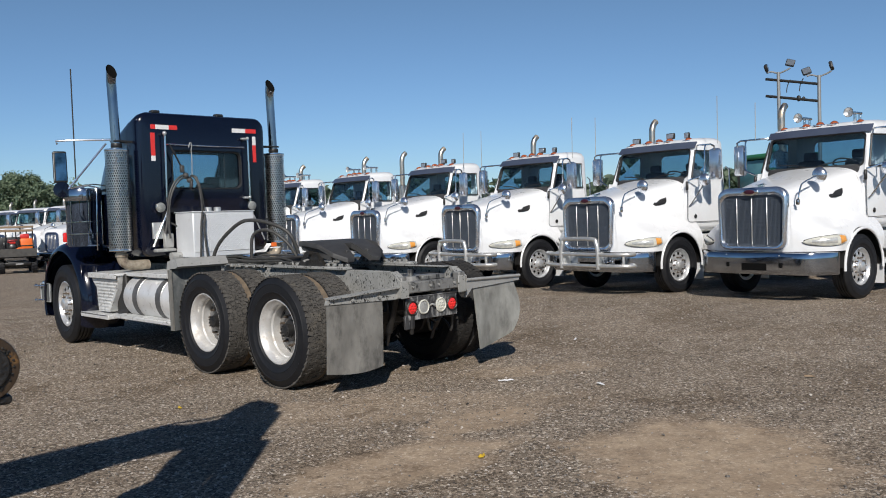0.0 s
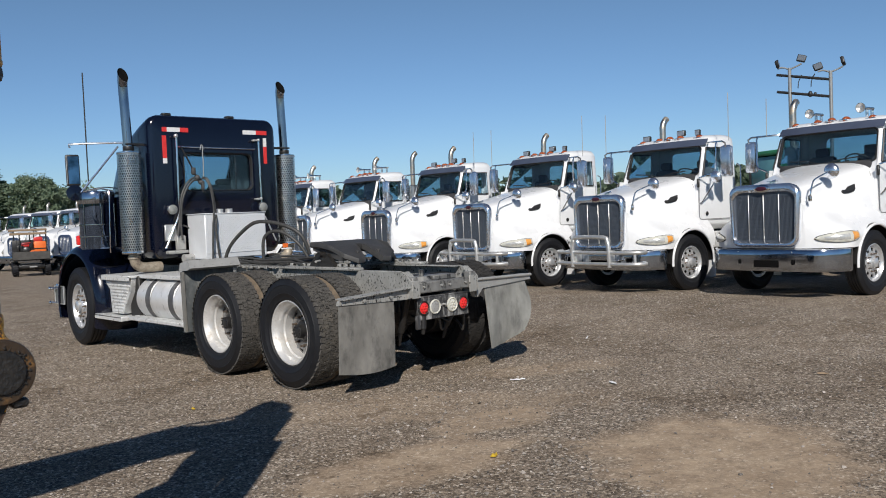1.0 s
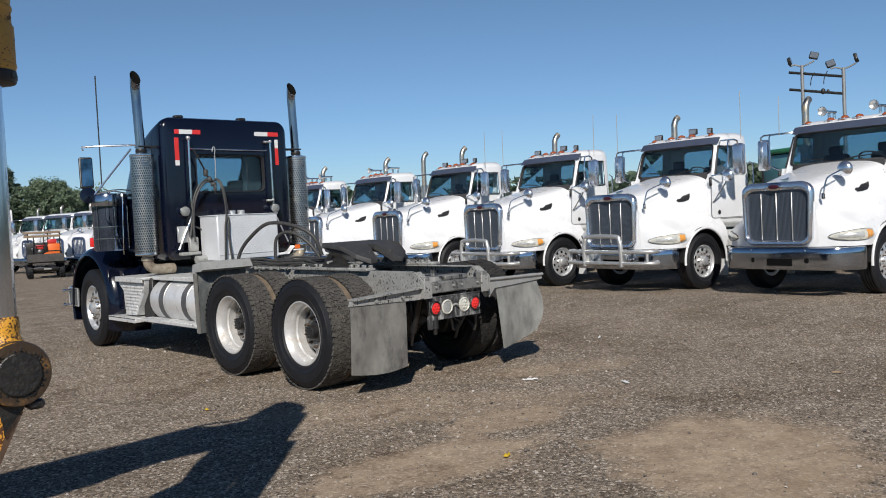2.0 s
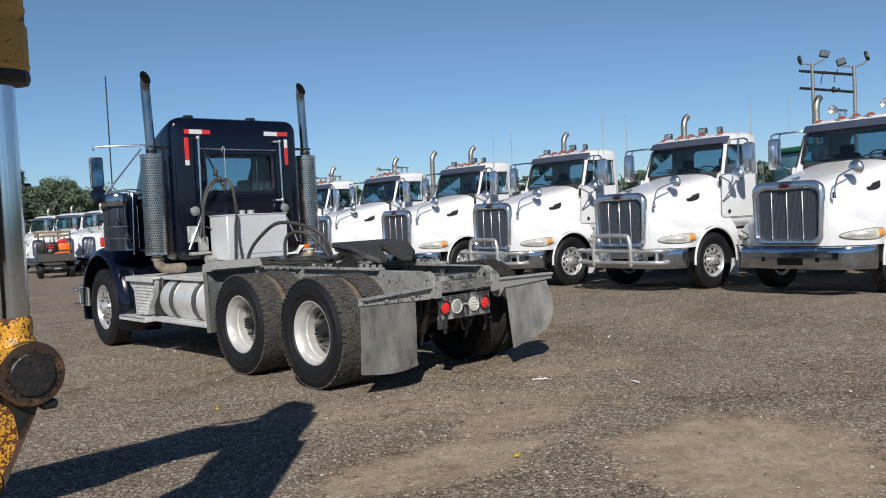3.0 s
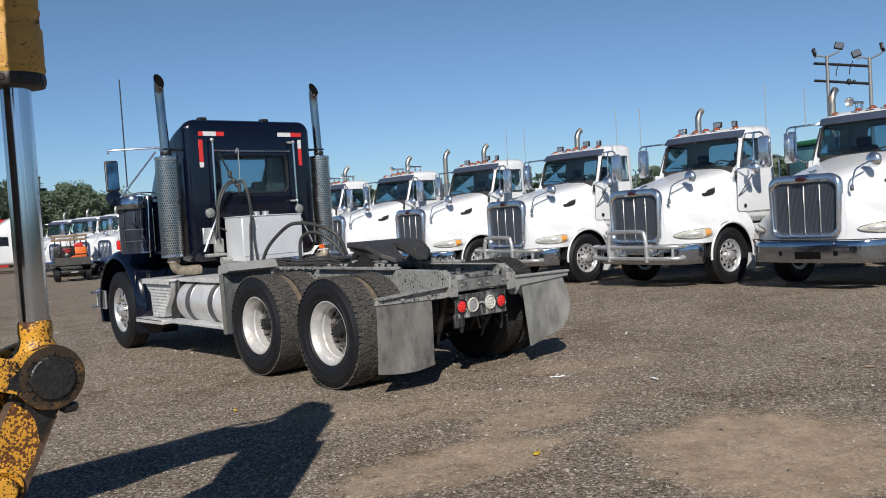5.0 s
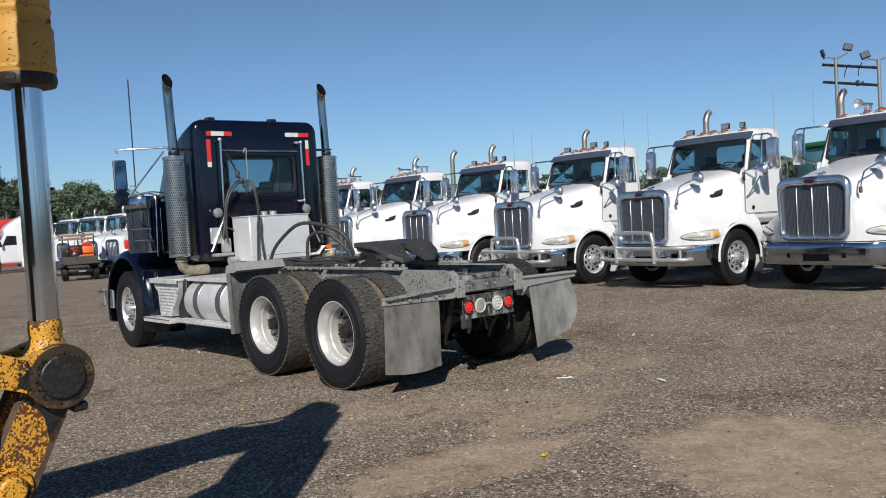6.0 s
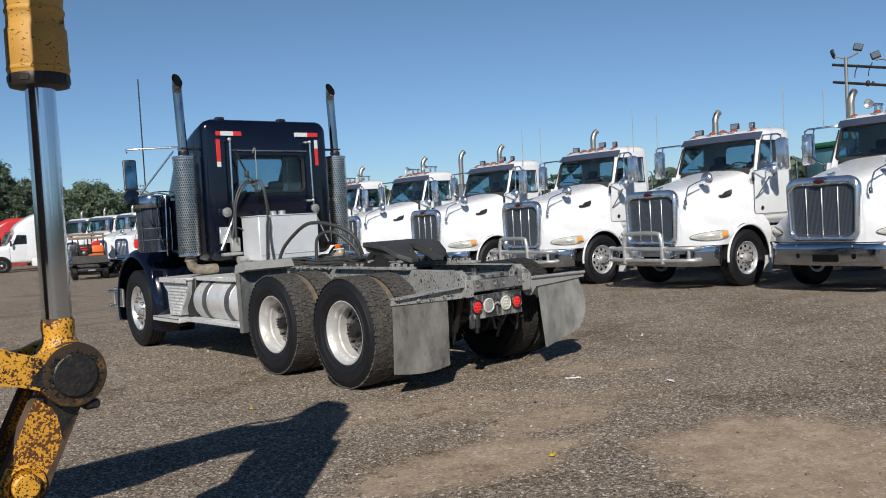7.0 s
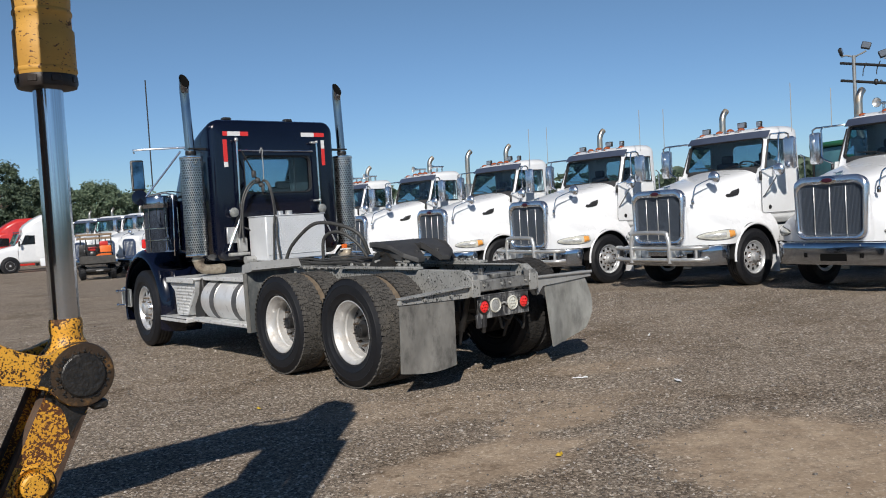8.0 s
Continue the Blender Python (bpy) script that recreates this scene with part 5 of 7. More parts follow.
        part("guard_rail", Geo().tube([(x - s * 0.05, y - 0.24, 1.98), (x - s * 0.05, y - 0.30, 1.95), (x - s * 0.02, y - 0.32, 1.30), (x - s * 0.05, y - 0.26, 1.26)], 0.008, 8, smooth=3), M_CHROME, ac)
        part("lid_bolt", Geo().cyl((x, y, 2.02), (x, y, 2.06), 0.02, n=10), M_CHROME, ac)
        part("guard_wire", Geo().tube([(x - 0.20, y - 0.12, 2.02), (x - 0.05, y - 0.24, 2.06), (x + 0.10, y - 0.25, 2.06), (x + 0.235, y - 0.22, 2.02), (x + 0.265, y - 0.20, 1.80), (x + 0.265, y - 0.20, 1.30), (x + 0.20, y - 0.22, 1.26)], 0.008, 8, smooth=4), M_CHROME, ac, "bent guard wire round the canister")
        # mirrors and their brackets
        mx, my = s * 1.42, MIR_Y
        mm = pose(mx + 0.02, my, 2.295, -4, 0, s * 12)
        back = mm.inverted()
        mir = part("mirror", Geo().box((0, 0, 0), (0.165, 0.06, 0.40), 0.022), M_BLACKSTEEL, T, "tall black door mirror", m=mm)
        part("mirror_glass", Geo().box((0.005, -0.032, 0.0), (0.13, 0.006, 0.35), 0.002), M_MIRRORDARK, mir)
        part("mirror_rim", Geo().box((-0.075, -0.034, 0), (0.008, 0.006, 0.36), 0.002), M_GALV, mir)
        g = Geo().lathe([(0.0005, 0.05), (0.06, 0.035), (0.098, 0.0), (0.10, -0.02), (0.0005, -0.03)], "y", (0, 0, 0), 24)
        part("round_mirror", Geo().add(g.v, g.f, pose(0, -0.02, -0.29)), M_NAVY, mir)
        part("mirror_arm", Geo().tube([(mx, my, 2.58), (mx + 0.02 * s, my, 2.62), (mx - s * 0.12, my - 0.05, 2.63), (s * 0.92, my - 0.45, 2.62)], 0.013, 8), M_MATCHROME, mir, m=back)
        part("mirror_arm", Geo().tube([(mx, my, 2.0), (mx - s * 0.06, my - 0.05, 1.98), (s * 0.95, my - 0.35, 2.58)], 0.013, 8), M_MATCHROME, mir, m=back)
        part("mirror_arm", Geo().tube([(mx, my, 2.12), (mx - s * 0.1, my - 0.02, 2.02), (s * 1.1, my - 0.1, 2.06), (s * 0.94, my - 0.1, 2.02)], 0.011, 8), M_MATCHROME, mir, m=back)
    part("aerial", Geo().tube([(-1.25, MIR_Y - 0.1, 2.1), (-1.25, MIR_Y - 0.1, 2.64), (-1.25, MIR_Y - 0.1, 3.52)], 0.008, 6), M_BLACKSTEEL, T, "black whip aerial")
    return T


TB = (-0.065, 2.34, 0.85, 0.44)
MIR_Y = 3.75
HOSE1 = [(-0.40, 1.82, 1.06), (-0.40, 1.80, 1.17), (-0.38, 1.66, 1.33), (-0.33, 1.37, 1.51), (-0.27, 1.18, 1.55), (-0.18, 0.89, 1.50), (-0.08, 0.70, 1.38), (0.0, 0.66, 1.16)]
HOSE2 = [(-0.25, 1.23, 1.08), (-0.25, 1.21, 1.34), (-0.20, 1.11, 1.43), (-0.14, 0.95, 1.41), (-0.05, 0.80, 1.28), (0.02, 0.72, 1.12)]
build_tractor()

# ---- the row of white conventional tractors ----
# local: x to the truck's right, y forward, origin under the front of the front axle
AX = -0.10          # the front axle


def lerp(a, b, t):
    return a + (b - a) * t


def sm(t):
    t = max(0.0, min(1.0, t))
    return t * t * (3 - 2 * t)


def hood_section(y):
    """Half profile (x, z) of the hood and fender at y, from the ridge down."""
    t = (1.06 - y) / 1.70
    zt = 1.79 + 0.355 * t ** 0.95 if t > 0 else 1.79
    if y > 0.98:
        zt -= 0.10 * ((y - 0.98) / 0.10) ** 2
    ws = lerp(0.54, 0.80, min(1, max(0, t)))
    wm = lerp(0.64, 0.98, sm(t * 1.05))
    wf = 1.20 if y < 0.55 else lerp(1.20, 0.66, ((y - 0.55) / 0.53) ** 2.2)
    wf = max(wf, wm)
    pts = [(0, zt), (0.5 * ws, zt - 0.012), (0.82 * ws, zt - 0.045), (ws, zt - 0.11), (ws + 0.35 * (wm - ws), zt - 0.26), (wm - 0.01, 1.50), (wm + 0.10 * (wf - wm), 1.36),
           (wm + 0.45 * (wf - wm), 1.24), (wm + 0.82 * (wf - wm), 1.13), (wf, 1.0), (wf, 0.90), (wf - 0.01, 0.80)]
    pts = [Vector((x, 0, z)) for x, z in pts]
    return [(p.x, p.z) for p in curve_pts(pts, 3)]


def hood_x(y, z):
    """Half width of the hood's side at y and height z."""
    sec = hood_section(y)
    for (x0, z0), (x1, z1) in zip(sec, sec[1:]):
        if z1 <= z <= z0:
            return x0 + (x1 - x0) * (z0 - z) / max(1e-6, z0 - z1)
    return sec[-1][0]


def build_hood(T):
    g = Geo()
    ys = sorted(set([1.08, 1.07, 1.05, 1.02, 0.98, 0.93, 0.87, 0.80, 0.72] + [0.66 - 0.045 * k for k in range(32)]), reverse=True)
    rings = []
    for y in ys:
        d = 0.61 ** 2 - (y - AX) ** 2
        zb = 0.53 + math.sqrt(d) if d > 0 else 0.80
        half = [(x, max(z, zb)) for x, z in hood_section(y)]
        ring = [Vector((-x, y, z)) for x, z in half[::-1]] + [Vector((x, y, z)) for x, z in half[1:]]
        rings.append(ring)
    g.loft(rings, True, False, closed=False)
    hood = part("hood", g, M_WHITE, T, "white sloping hood with flared fenders", angle=45)
    for s in (-1, 1):
        arch = [(s * 1.195, AX + 0.60 * math.cos(radians(a)), 0.53 + 0.60 * math.sin(radians(a))) for a in range(-5, 186, 10)]
        part("arch_lip", Geo().tube(arch, 0.022, 8), M_WHITE, hood)
        gi = Geo()
        r1 = [[Vector((s * x, AX + 0.62 * math.cos(radians(a)), 0.53 + 0.62 * math.sin(radians(a)))) for x in (0.60, 1.18)] for a in range(0, 181, 12)]
        gi.loft(r1, False, False, closed=False)
        part("wheel_well", gi, M_BLACKSTEEL, hood)
        # side vent scoop
        v = Geo()
        face = [(-0.16, 1.775), (-0.13, 1.70), (-0.08, 1.655), (0.04, 1.628), (0.14, 1.622), (0.165, 1.65), (0.13, 1.685), (0.07, 1.685), (0.0, 1.735)]
        v.loft([[Vector((s * (hood_x(y, z) - 0.03), y, z)) for y, z in face], [Vector((s * (hood_x(y, z) + 0.014), y, z)) for y, z in face],
                [Vector((s * (hood_x(y, z) + 0.016), 0.01 + (y - 0.01) * 0.85, 1.685 + (z - 1.685) * 0.8)) for y, z in face]])
        part("side_vent", v, M_BLACKSTEEL, hood, "dark teardrop hood vent")
        # headlamp, wrapped round the corner
        gl, ga, gs, gr = Geo(), Geo(), Geo(), Geo()
        cols = [1.015, 1.0, 0.98, 0.955, 0.92, 0.87, 0.81, 0.75, 0.69, 0.63, 0.57, 0.53, 0.50, 0.48, 0.465]
        for tgt, run, more, lift in ((gl, cols, 0.0, 0.0), (gr, [y for y in cols if 0.66 < y < 0.96], -0.026, 0.004), (ga, [y for y in cols if 0.49 < y < 0.66], -0.014, 0.007), (gs, cols, 0.005, -0.006)):
            rr = []
            for y in run:
                u = (1.015 - y) / 0.55
                zm = 0.948 + 0.042 * u
                hh = 0.084 * (1 - abs(2 * u - 1.12) ** 2.3 / 1.30) ** 0.5
                ring = []
                for k in range(10):
                    a = 2 * math.pi * k / 10
                    z = zm + max(0.006, hh + more) * math.sin(a)
                    out = 0.012 + 0.018 * math.cos(a) + lift if math.cos(a) > 0 else -0.05 * abs(math.cos(a))
                    ring.append(Vector((s * (hood_x(y, z) + out), y + max(0, out) * 0.9, z)))
                rr.append(ring)
            tgt.loft(rr)
        lamp = part("headlamp", gl, M_CLEAR, hood, "clear wrap-round headlamp", angle=60)
        part("lamp_seal", gs, M_BLACKSTEEL, lamp, angle=60)
        part("reflector", gr, M_REFLECT, lamp, "bright reflector bowl", angle=60)
        part("turn_signal", ga, M_SIGNAL, lamp, "amber turn signal", angle=60)
        # hood mirror on its arm
        if s < 0:
            a = part("hood_mirror", Geo().ball((s * 0.80, 0.50, 1.985), 0.122, (1, 0.62, 1.0), 22, 12), M_MATCHROME, hood, "round chrome hood mirror")
            part("mirror_arm", Geo().tube([(s * 0.725, 1.00, 1.56), (s * 0.735, 1.00, 1.66), (s * 0.75, 0.965, 1.80), (s * 0.765, 0.90, 1.87), (s * 0.79, 0.60, 1.965)], 0.012, 8, smooth=3).box((s * 0.72, 1.0, 1.57), (0.05, 0.05, 0.10), 0.012), M_CHROME, a)
    for s in (-1, 1):
        seam = [(s * (hood_x(-0.60, z) + 0.001), -0.60, z) for z in np.linspace(1.98, 1.30, 14)]
        part("cowl_seam", Geo().tube(seam, 0.0045, 5), M_SEAM, hood, "thin grey seam behind the hood")
    part("hood_crease", Geo().prism([(-0.07, 0.86, 1.845), (0, 0.94, 1.835), (0.07, 0.86, 1.845), (0, 0.76, 1.885)], (0, 0, 0.02)).box((0, 0.86, 1.87), (0.20, 0.03, 0.012), 0.004), M_CHROME, hood, "chrome hood ornament")
    return hood


def build_grille(T):
    def rim(w0, w1, z0, z1, y, r=0.14):
        """The grille outline, wider at the top."""
        out = []
        for px, pz in rrect(1, 1, r, 6):
            t = pz + 0.5
            out.append(Vector((px * lerp(w0, w1, t), y, lerp(z0, z1, t) + 0.055 * (1 - (2 * px) ** 2) * (t > 0.5))))
        return out

    g = Geo().loft([rim(1.18, 1.24, 0.83, 1.79, 1.02), rim(1.20, 1.26, 0.82, 1.80, 1.09), rim(1.18, 1.24, 0.83, 1.79, 1.115), rim(1.14, 1.20, 0.855, 1.75, 1.135), rim(1.085, 1.145, 0.880, 1.70, 1.13), rim(1.045, 1.105, 0.900, 1.675, 1.10), rim(1.045, 1.105, 0.900, 1.675, 1.05)], False, False)
    G = part("grille", g, M_MATCHROME, T, "tall chrome grille surround", m=pose(0, 0.04, 0))
    part("grille_mesh", Geo().loft([rim(1.065, 1.125, 0.89, 1.69, 1.072), rim(1.065, 1.125, 0.89, 1.69, 1.06)]), M_MESH, G, "dark grille mesh")
    g = Geo()
    for k in range(34):
        z = 0.925 + k * 0.0218
        g.box((0, 1.077, z), (1.01, 0.006, 0.004), 0)
    for k in range(46):
        g.box((-0.495 + k * 0.022, 1.078, 1.29), (0.003, 0.005, 0.74), 0)
    tagged(part("mesh_weave", g, M_MESH, G), kind="stuff")
    for x in (-0.27, 0.0, 0.27):
        part("grille_bar", Geo().box((x, 1.093, 1.285), (0.015, 0.02, 0.75), 0.005), M_ALU, G, "slim chrome bar")
    g = Geo().lathe([(0.0005, 0.02), (0.09, 0.018), (0.115, 0.008), (0.12, 0.0)], "y", (0, 0, 0), 28)
    e = Geo().add(g.v, g.f, pose(0, 1.135, 1.755) @ Matrix.Diagonal((1.22, 1, 0.54, 1)))
    part("badge", e, M_CHROME, G, "oval badge with red centre")
    e = Geo().add(g.v, g.f, pose(0, 1.142, 1.755) @ Matrix.Diagonal((0.92, 1, 0.33, 1)))
    part("badge_centre", e, M_BADGE, G, "dark red badge centre")


def build_small_grille(T):
    """A small rounded grille in a plain white nose."""
    def rim(w, h, y):
        return [Vector((px, y, pz)) for px, pz in rrect(w, h, 0.20, 6, 0, 1.24)]

    G = part("grille", Geo().loft([rim(0.76, 0.86, 1.06), rim(0.76, 0.86, 1.12), rim(0.68, 0.78, 1.13), rim(0.64, 0.74, 1.10)], False, True), M_NAVYMESH, T, "rounded dark blue grille")
    for k in range(7):
        part("grille_bar", Geo().box((-0.24 + 0.08 * k, 1.115, 1.24), (0.016, 0.02, 0.62), 0.004), M_ALU, G)


def build_bumper(T):
    rings = []
    for k in range(25):
        u = -1 + 2 * k / 24
        x = 1.21 * u
        y = 1.20 - 0.10 * abs(u) ** 2 - 0.34 * max(0, abs(u) - 0.72) ** 1.5 / 0.28 ** 1.5
        prof = [(-0.06, 0.45), (-0.022, 0.44), (-0.012, 0.45), (-0.004, 0.50), (0.0, 0.56), (0.0, 0.63), (0.0, 0.69), (-0.003, 0.745), (-0.020, 0.779), (-0.05, 0.79), (-0.08, 0.79), (-0.085, 0.77), (-0.07, 0.46)]
        rings.append([Vector((x, y + dy, z)) for dy, z in prof])
    B = part("bumper", Geo().loft(rings), M_BUMPER, T, "polished chrome bumper swept back at the ends")
    part("tow_slot", Geo().box((-0.06, 1.199, 0.560), (0.44, 0.012, 0.115), 0.005), M_HOLE, B, "dark slot in the bumper")
    for x in (-0.52, 0.42):
        part("tow_hole", Geo().box((x, 1.19, 0.59), (0.06, 0.022, 0.075), 0.01), M_HOLE, B)
    g = Geo()
    for x in (-0.50, -0.28, -0.03, 0.22, 0.45):
        g.cyl((x, 1.165, 0.745), (x, 1.182, 0.745), 0.012, n=10)
    part("bolt", g, M_ALU, B)
    return B


def build_bull_bar(T):
    g = Geo()
    for z in (0.56, 0.77):
        g.tube([(-1.05, 1.05, z), (-0.98, 1.24, z), (-0.55, 1.36, z), (0.55, 1.36, z), (0.98, 1.24, z), (1.05, 1.05, z)], 0.036, 12, smooth=4)
    bar = part("bull_bar", g, M_ALU, T, "tubular alloy bull bar")
    part("hoop", Geo().tube([(-0.46, 1.37, 0.50), (-0.46, 1.38, 0.85), (-0.43, 1.38, 0.98), (-0.34, 1.38, 1.05), (0.34, 1.38, 1.05), (0.43, 1.38, 0.98), (0.46, 1.38, 0.85), (0.46, 1.37, 0.50)], 0.040, 12, smooth=4), M_ALU, bar)
    for x in (-0.95, 0.95):
        part("upright", Geo().tube([(x, 1.24, 0.55), (x, 1.24, 0.80)], 0.028, 10), M_ALU, bar)
    for x in (-0.55, 0.55):
        part("tow_hook", Geo().tube([(x - 0.05, 1.18, 0.64), (x - 0.05, 1.26, 0.63), (x, 1.29, 0.62), (x + 0.05, 1.26, 0.61), (x + 0.05, 1.18, 0.60)], 0.016, 8, smooth=3), M_CHROME, bar, "bright tow hook")
        part("hook_hole", Geo().box((x * 1.35, 1.165, 0.62), (0.12, 0.03, 0.09), 0.01), M_HOLE, bar)
    for x in (-0.42, 0.42):
        part("mount", Geo().box((x, 1.27, 0.66), (0.05, 0.16, 0.3), 0.01), M_ALU, bar)


def build_cab(T, glass):
    """Lofted shell: windscreen opening, sides, rear window opening."""
    def ring(w0, w1, z0, z1, r, y0, y1, n=8):
        """A rounded ring; w0, y0 at its foot, w1, y1 at its head."""
        out = []
        h = z1 - z0
        for px, pz in rrect(1.0, h, r, n):
            t = pz / h + 0.5
            out.append(Vector((px * lerp(w0, w1, t), lerp(y0, y1, t), lerp(z0, z1, t))))
        return out

    rings = [ring(1.76, 1.70, 2.15, 2.69, 0.06, -0.74, -0.90), ring(1.80, 1.74, 2.13, 2.71, 0.07, -0.70, -0.87),
             ring(1.98, 1.80, 1.15, 2.83, 0.07, -0.28, -0.95), ring(2.04, 1.85, 1.12, 2.89, 0.10, -0.34, -1.03), ring(2.08, 1.88, 1.10, 2.92, 0.13, -0.45, -1.15),
             ring(2.08, 1.90, 1.08, 2.94, 0.14, -1.30, -1.50), ring(2.06, 1.88, 1.08, 2.94, 0.14, -1.72, -1.72), ring(1.98, 1.80, 1.10, 2.90, 0.12, -1.79, -1.79),
             ring(1.16, 1.12, 2.15, 2.66, 0.10, -1.79, -1.79), ring(1.14, 1.10, 2.16, 2.65, 0.10, -1.75, -1.75)]
    lean = Vector((0, 0.53, 0.18)).normalized()
    cuts = [((0, -0.72, 2.13), lean), ((0, -1.58, 0), (0, 1, 0)), ((0, 0, 2.13), (0, 0, 1)), ((0, 0, 2.66), (0, 0, 1)), ((-0.80, 0, 0), (1, 0, 0)), ((0.80, 0, 0), (1, 0, 0))]

    def in_door_window(c):
        return abs(c.x) > 0.80 and -1.58 < c.y and 2.13 < c.z < 2.66 and (c - Vector((0, -0.72, 2.13))).dot(lean) < 0 and c.y < -0.72

    cab = part("cab", Geo().loft(rings, False, False), M_WHITE, T, "white day cab with a rounded roof", angle=42, cuts=cuts, gone=in_door_window)
    part("windscreen", Geo().loft([ring(1.78, 1.72, 2.14, 2.70, 0.06, -0.72, -0.885), ring(1.78, 1.72, 2.14, 2.70, 0.06, -0.727, -0.892)]), glass, cab, "raked one-piece windscreen").visible_shadow = False
    g = Geo().loft([ring(1.81, 1.75, 2.125, 2.715, 0.07, -0.686, -0.858), ring(1.75, 1.69, 2.155, 2.685, 0.06, -0.694, -0.864), ring(1.75, 1.69, 2.155, 2.685, 0.06, -0.75, -0.92)], False, False)
    part("windscreen_seal", g, M_BLACKSTEEL, cab)
    part("rear_window", Geo().loft([ring(1.15, 1.11, 2.155, 2.655, 0.10, -1.77, -1.77), ring(1.15, 1.11, 2.155, 2.655, 0.10, -1.775, -1.775)]), M_GLASS, cab).visible_shadow = False
    part("dashboard", Geo().box((0, -0.85, 1.98), (1.7, 0.42, 0.38), 0.08), M_DARK, cab)
    part("interior", Geo().box((0, -1.2, 1.45), (1.84, 1.0, 0.6), 0.06), M_DARK, cab)
    part("headliner", Geo().box((0, -1.25, 2.79), (1.6, 0.6, 0.06), 0.02), M_DARK, cab)
    for x in (-0.45, 0.45):
        part("seat", Geo().box((x, -1.45, 2.0), (0.5, 0.15, 0.62), 0.06).box((x, -1.45, 2.38), (0.26, 0.10, 0.16), 0.04), M_SEAT, cab)
    part("steering_wheel", Geo().lathe([(0.21, 0.0), (0.225, 0.015), (0.24, 0.0), (0.225, -0.015)], "z", (0, 0, 0), 24, closed=True), M_DARK, cab, m=pose(-0.45, -1.02, 2.16, 35))
    for k in (-1, 1):
        part("wiper", Geo().tube([(k * 0.12, -0.66, 2.17), (k * 0.3, -0.67, 2.21), (k * 0.62, -0.675, 2.23)], 0.010, 6), M_BLACKSTEEL, cab)
    # sun visor
    vis = []
    for k in range(13):
        u = -1 + k / 6
        x, yb = 0.95 * u, -0.74 - 0.12 * abs(u) ** 3
        vis.append([Vector((x, yb, 2.705)), Vector((x, yb - 0.012, 2.735)), Vector((x * 0.99, yb - 0.10, 2.835)), Vector((x * 0.99, yb - 0.11, 2.825)), Vector((x, yb - 0.025, 2.71))])
    part("sun_visor", Geo().loft(vis), M_VISOR, cab, "dark polished sun visor")
    for s in (-1, 1):
        win = [(s * 0.978, -0.72, 2.13), (s * 1.000, -1.60, 2.13), (s * 0.968, -1.60, 2.66), (s * 0.925, -0.905, 2.66)]
        g = Geo().prism(win, (s * 0.006, 0, 0))
        door = part("door", Geo().prism([(s * 1.036, -0.50, 1.30), (s * 1.036, -1.66, 1.30), (s * 1.0, -1.66, 2.10), (s * 0.985, -0.60, 2.10)], (s * 0.010, 0, 0)), M_WHITE, cab, "white cab door")
        part("door_window", g, glass, door, "tinted door window").visible_shadow = False
        loop = [(x + s * 0.012, y, z) for x, y, z in win]
        part("window_frame", Geo().tube(loop + loop[:1], 0.016, 6), M_BLACKSTEEL, door)
        seam = Geo().tube([(s * 1.0, -0.58, 2.10), (s * 1.050, -0.49, 1.36), (s * 1.051, -0.51, 1.31), (s * 1.051, -0.56, 1.292), (s * 1.051, -1.60, 1.292), (s * 1.050, -1.66, 1.32), (s * 1.012, -1.66, 2.12)], 0.0055, 5)
        part("door_seam", seam, M_SEAM, door)
        part("door_handle", Geo().box((s * 1.055, -1.50, 1.52), (0.04, 0.085, 0.18), 0.015), M_BLACKSTEEL, door)
        part("door_lamp", Geo().lathe([(0.0005, 0.012), (0.035, 0.010), (0.042, 0.0)], "x", (0, 0, 0), 16), M_BLACKSTEEL, door, m=pose(s * 1.053, -0.72, 1.40) @ Matrix.Scale(s, 4, (1, 0, 0)))
        part("hinge", Geo().box((s * 1.005, -0.54, 1.98), (0.05, 0.05, 0.17), 0.015), M_BLACKSTEEL, door)
        # west-coast mirrors
        mx = s * 1.47
        mir = part("mirror", Geo().box((mx, -0.78, 2.37), (0.23, 0.12, 0.58), 0.055), M_MATCHROME, T, "tall chrome door mirror")
        part("mirror_glass", Geo().box((mx, -0.843, 2.37), (0.19, 0.006, 0.52), 0.002), M_MIRROR, mir)
        part("mirror_arm", Geo().tube([(mx + s * 0.02, -0.74, 2.62), (mx + s * 0.02, -0.72, 2.70), (mx - s * 0.05, -0.72, 2.735), (s * 1.05, -0.84, 2.745), (s * 0.92, -0.98, 2.75)], 0.016, 8), M_CHROME, mir)
        part("mirror_arm", Geo().tube([(mx - s * 0.17, -0.73, 2.735), (mx - s * 0.17, -0.70, 2.68), (mx - s * 0.17, -0.68, 2.24), (mx - s * 0.20, -0.67, 2.17), (mx - s * 0.27, -0.64, 2.14), (s * 1.02, -0.56, 2.08)], 0.014, 8), M_CHROME, mir)
        part("grab_handle", Geo().tube([(s * 1.06, -1.70, 1.45), (s * 1.12, -1.72, 1.5), (s * 1.12, -1.72, 2.3), (s * 1.04, -1.72, 2.35)], 0.014, 8), M_CHROME, cab)
        if s < 0:
            part("spot_mirror", Geo().ball((s * 1.34, -0.62, 2.08), 0.118, (1, 0.6, 1), 20, 10), M_MATCHROME, mir)
            part("mirror_arm", Geo().tube([(s * 1.34, -0.64, 2.08), (s * 1.28, -0.62, 1.94), (s * 1.08, -0.56, 1.64), (s * 1.04, -0.55, 1.60)], 0.013, 8), M_CHROME, mir)
    return cab


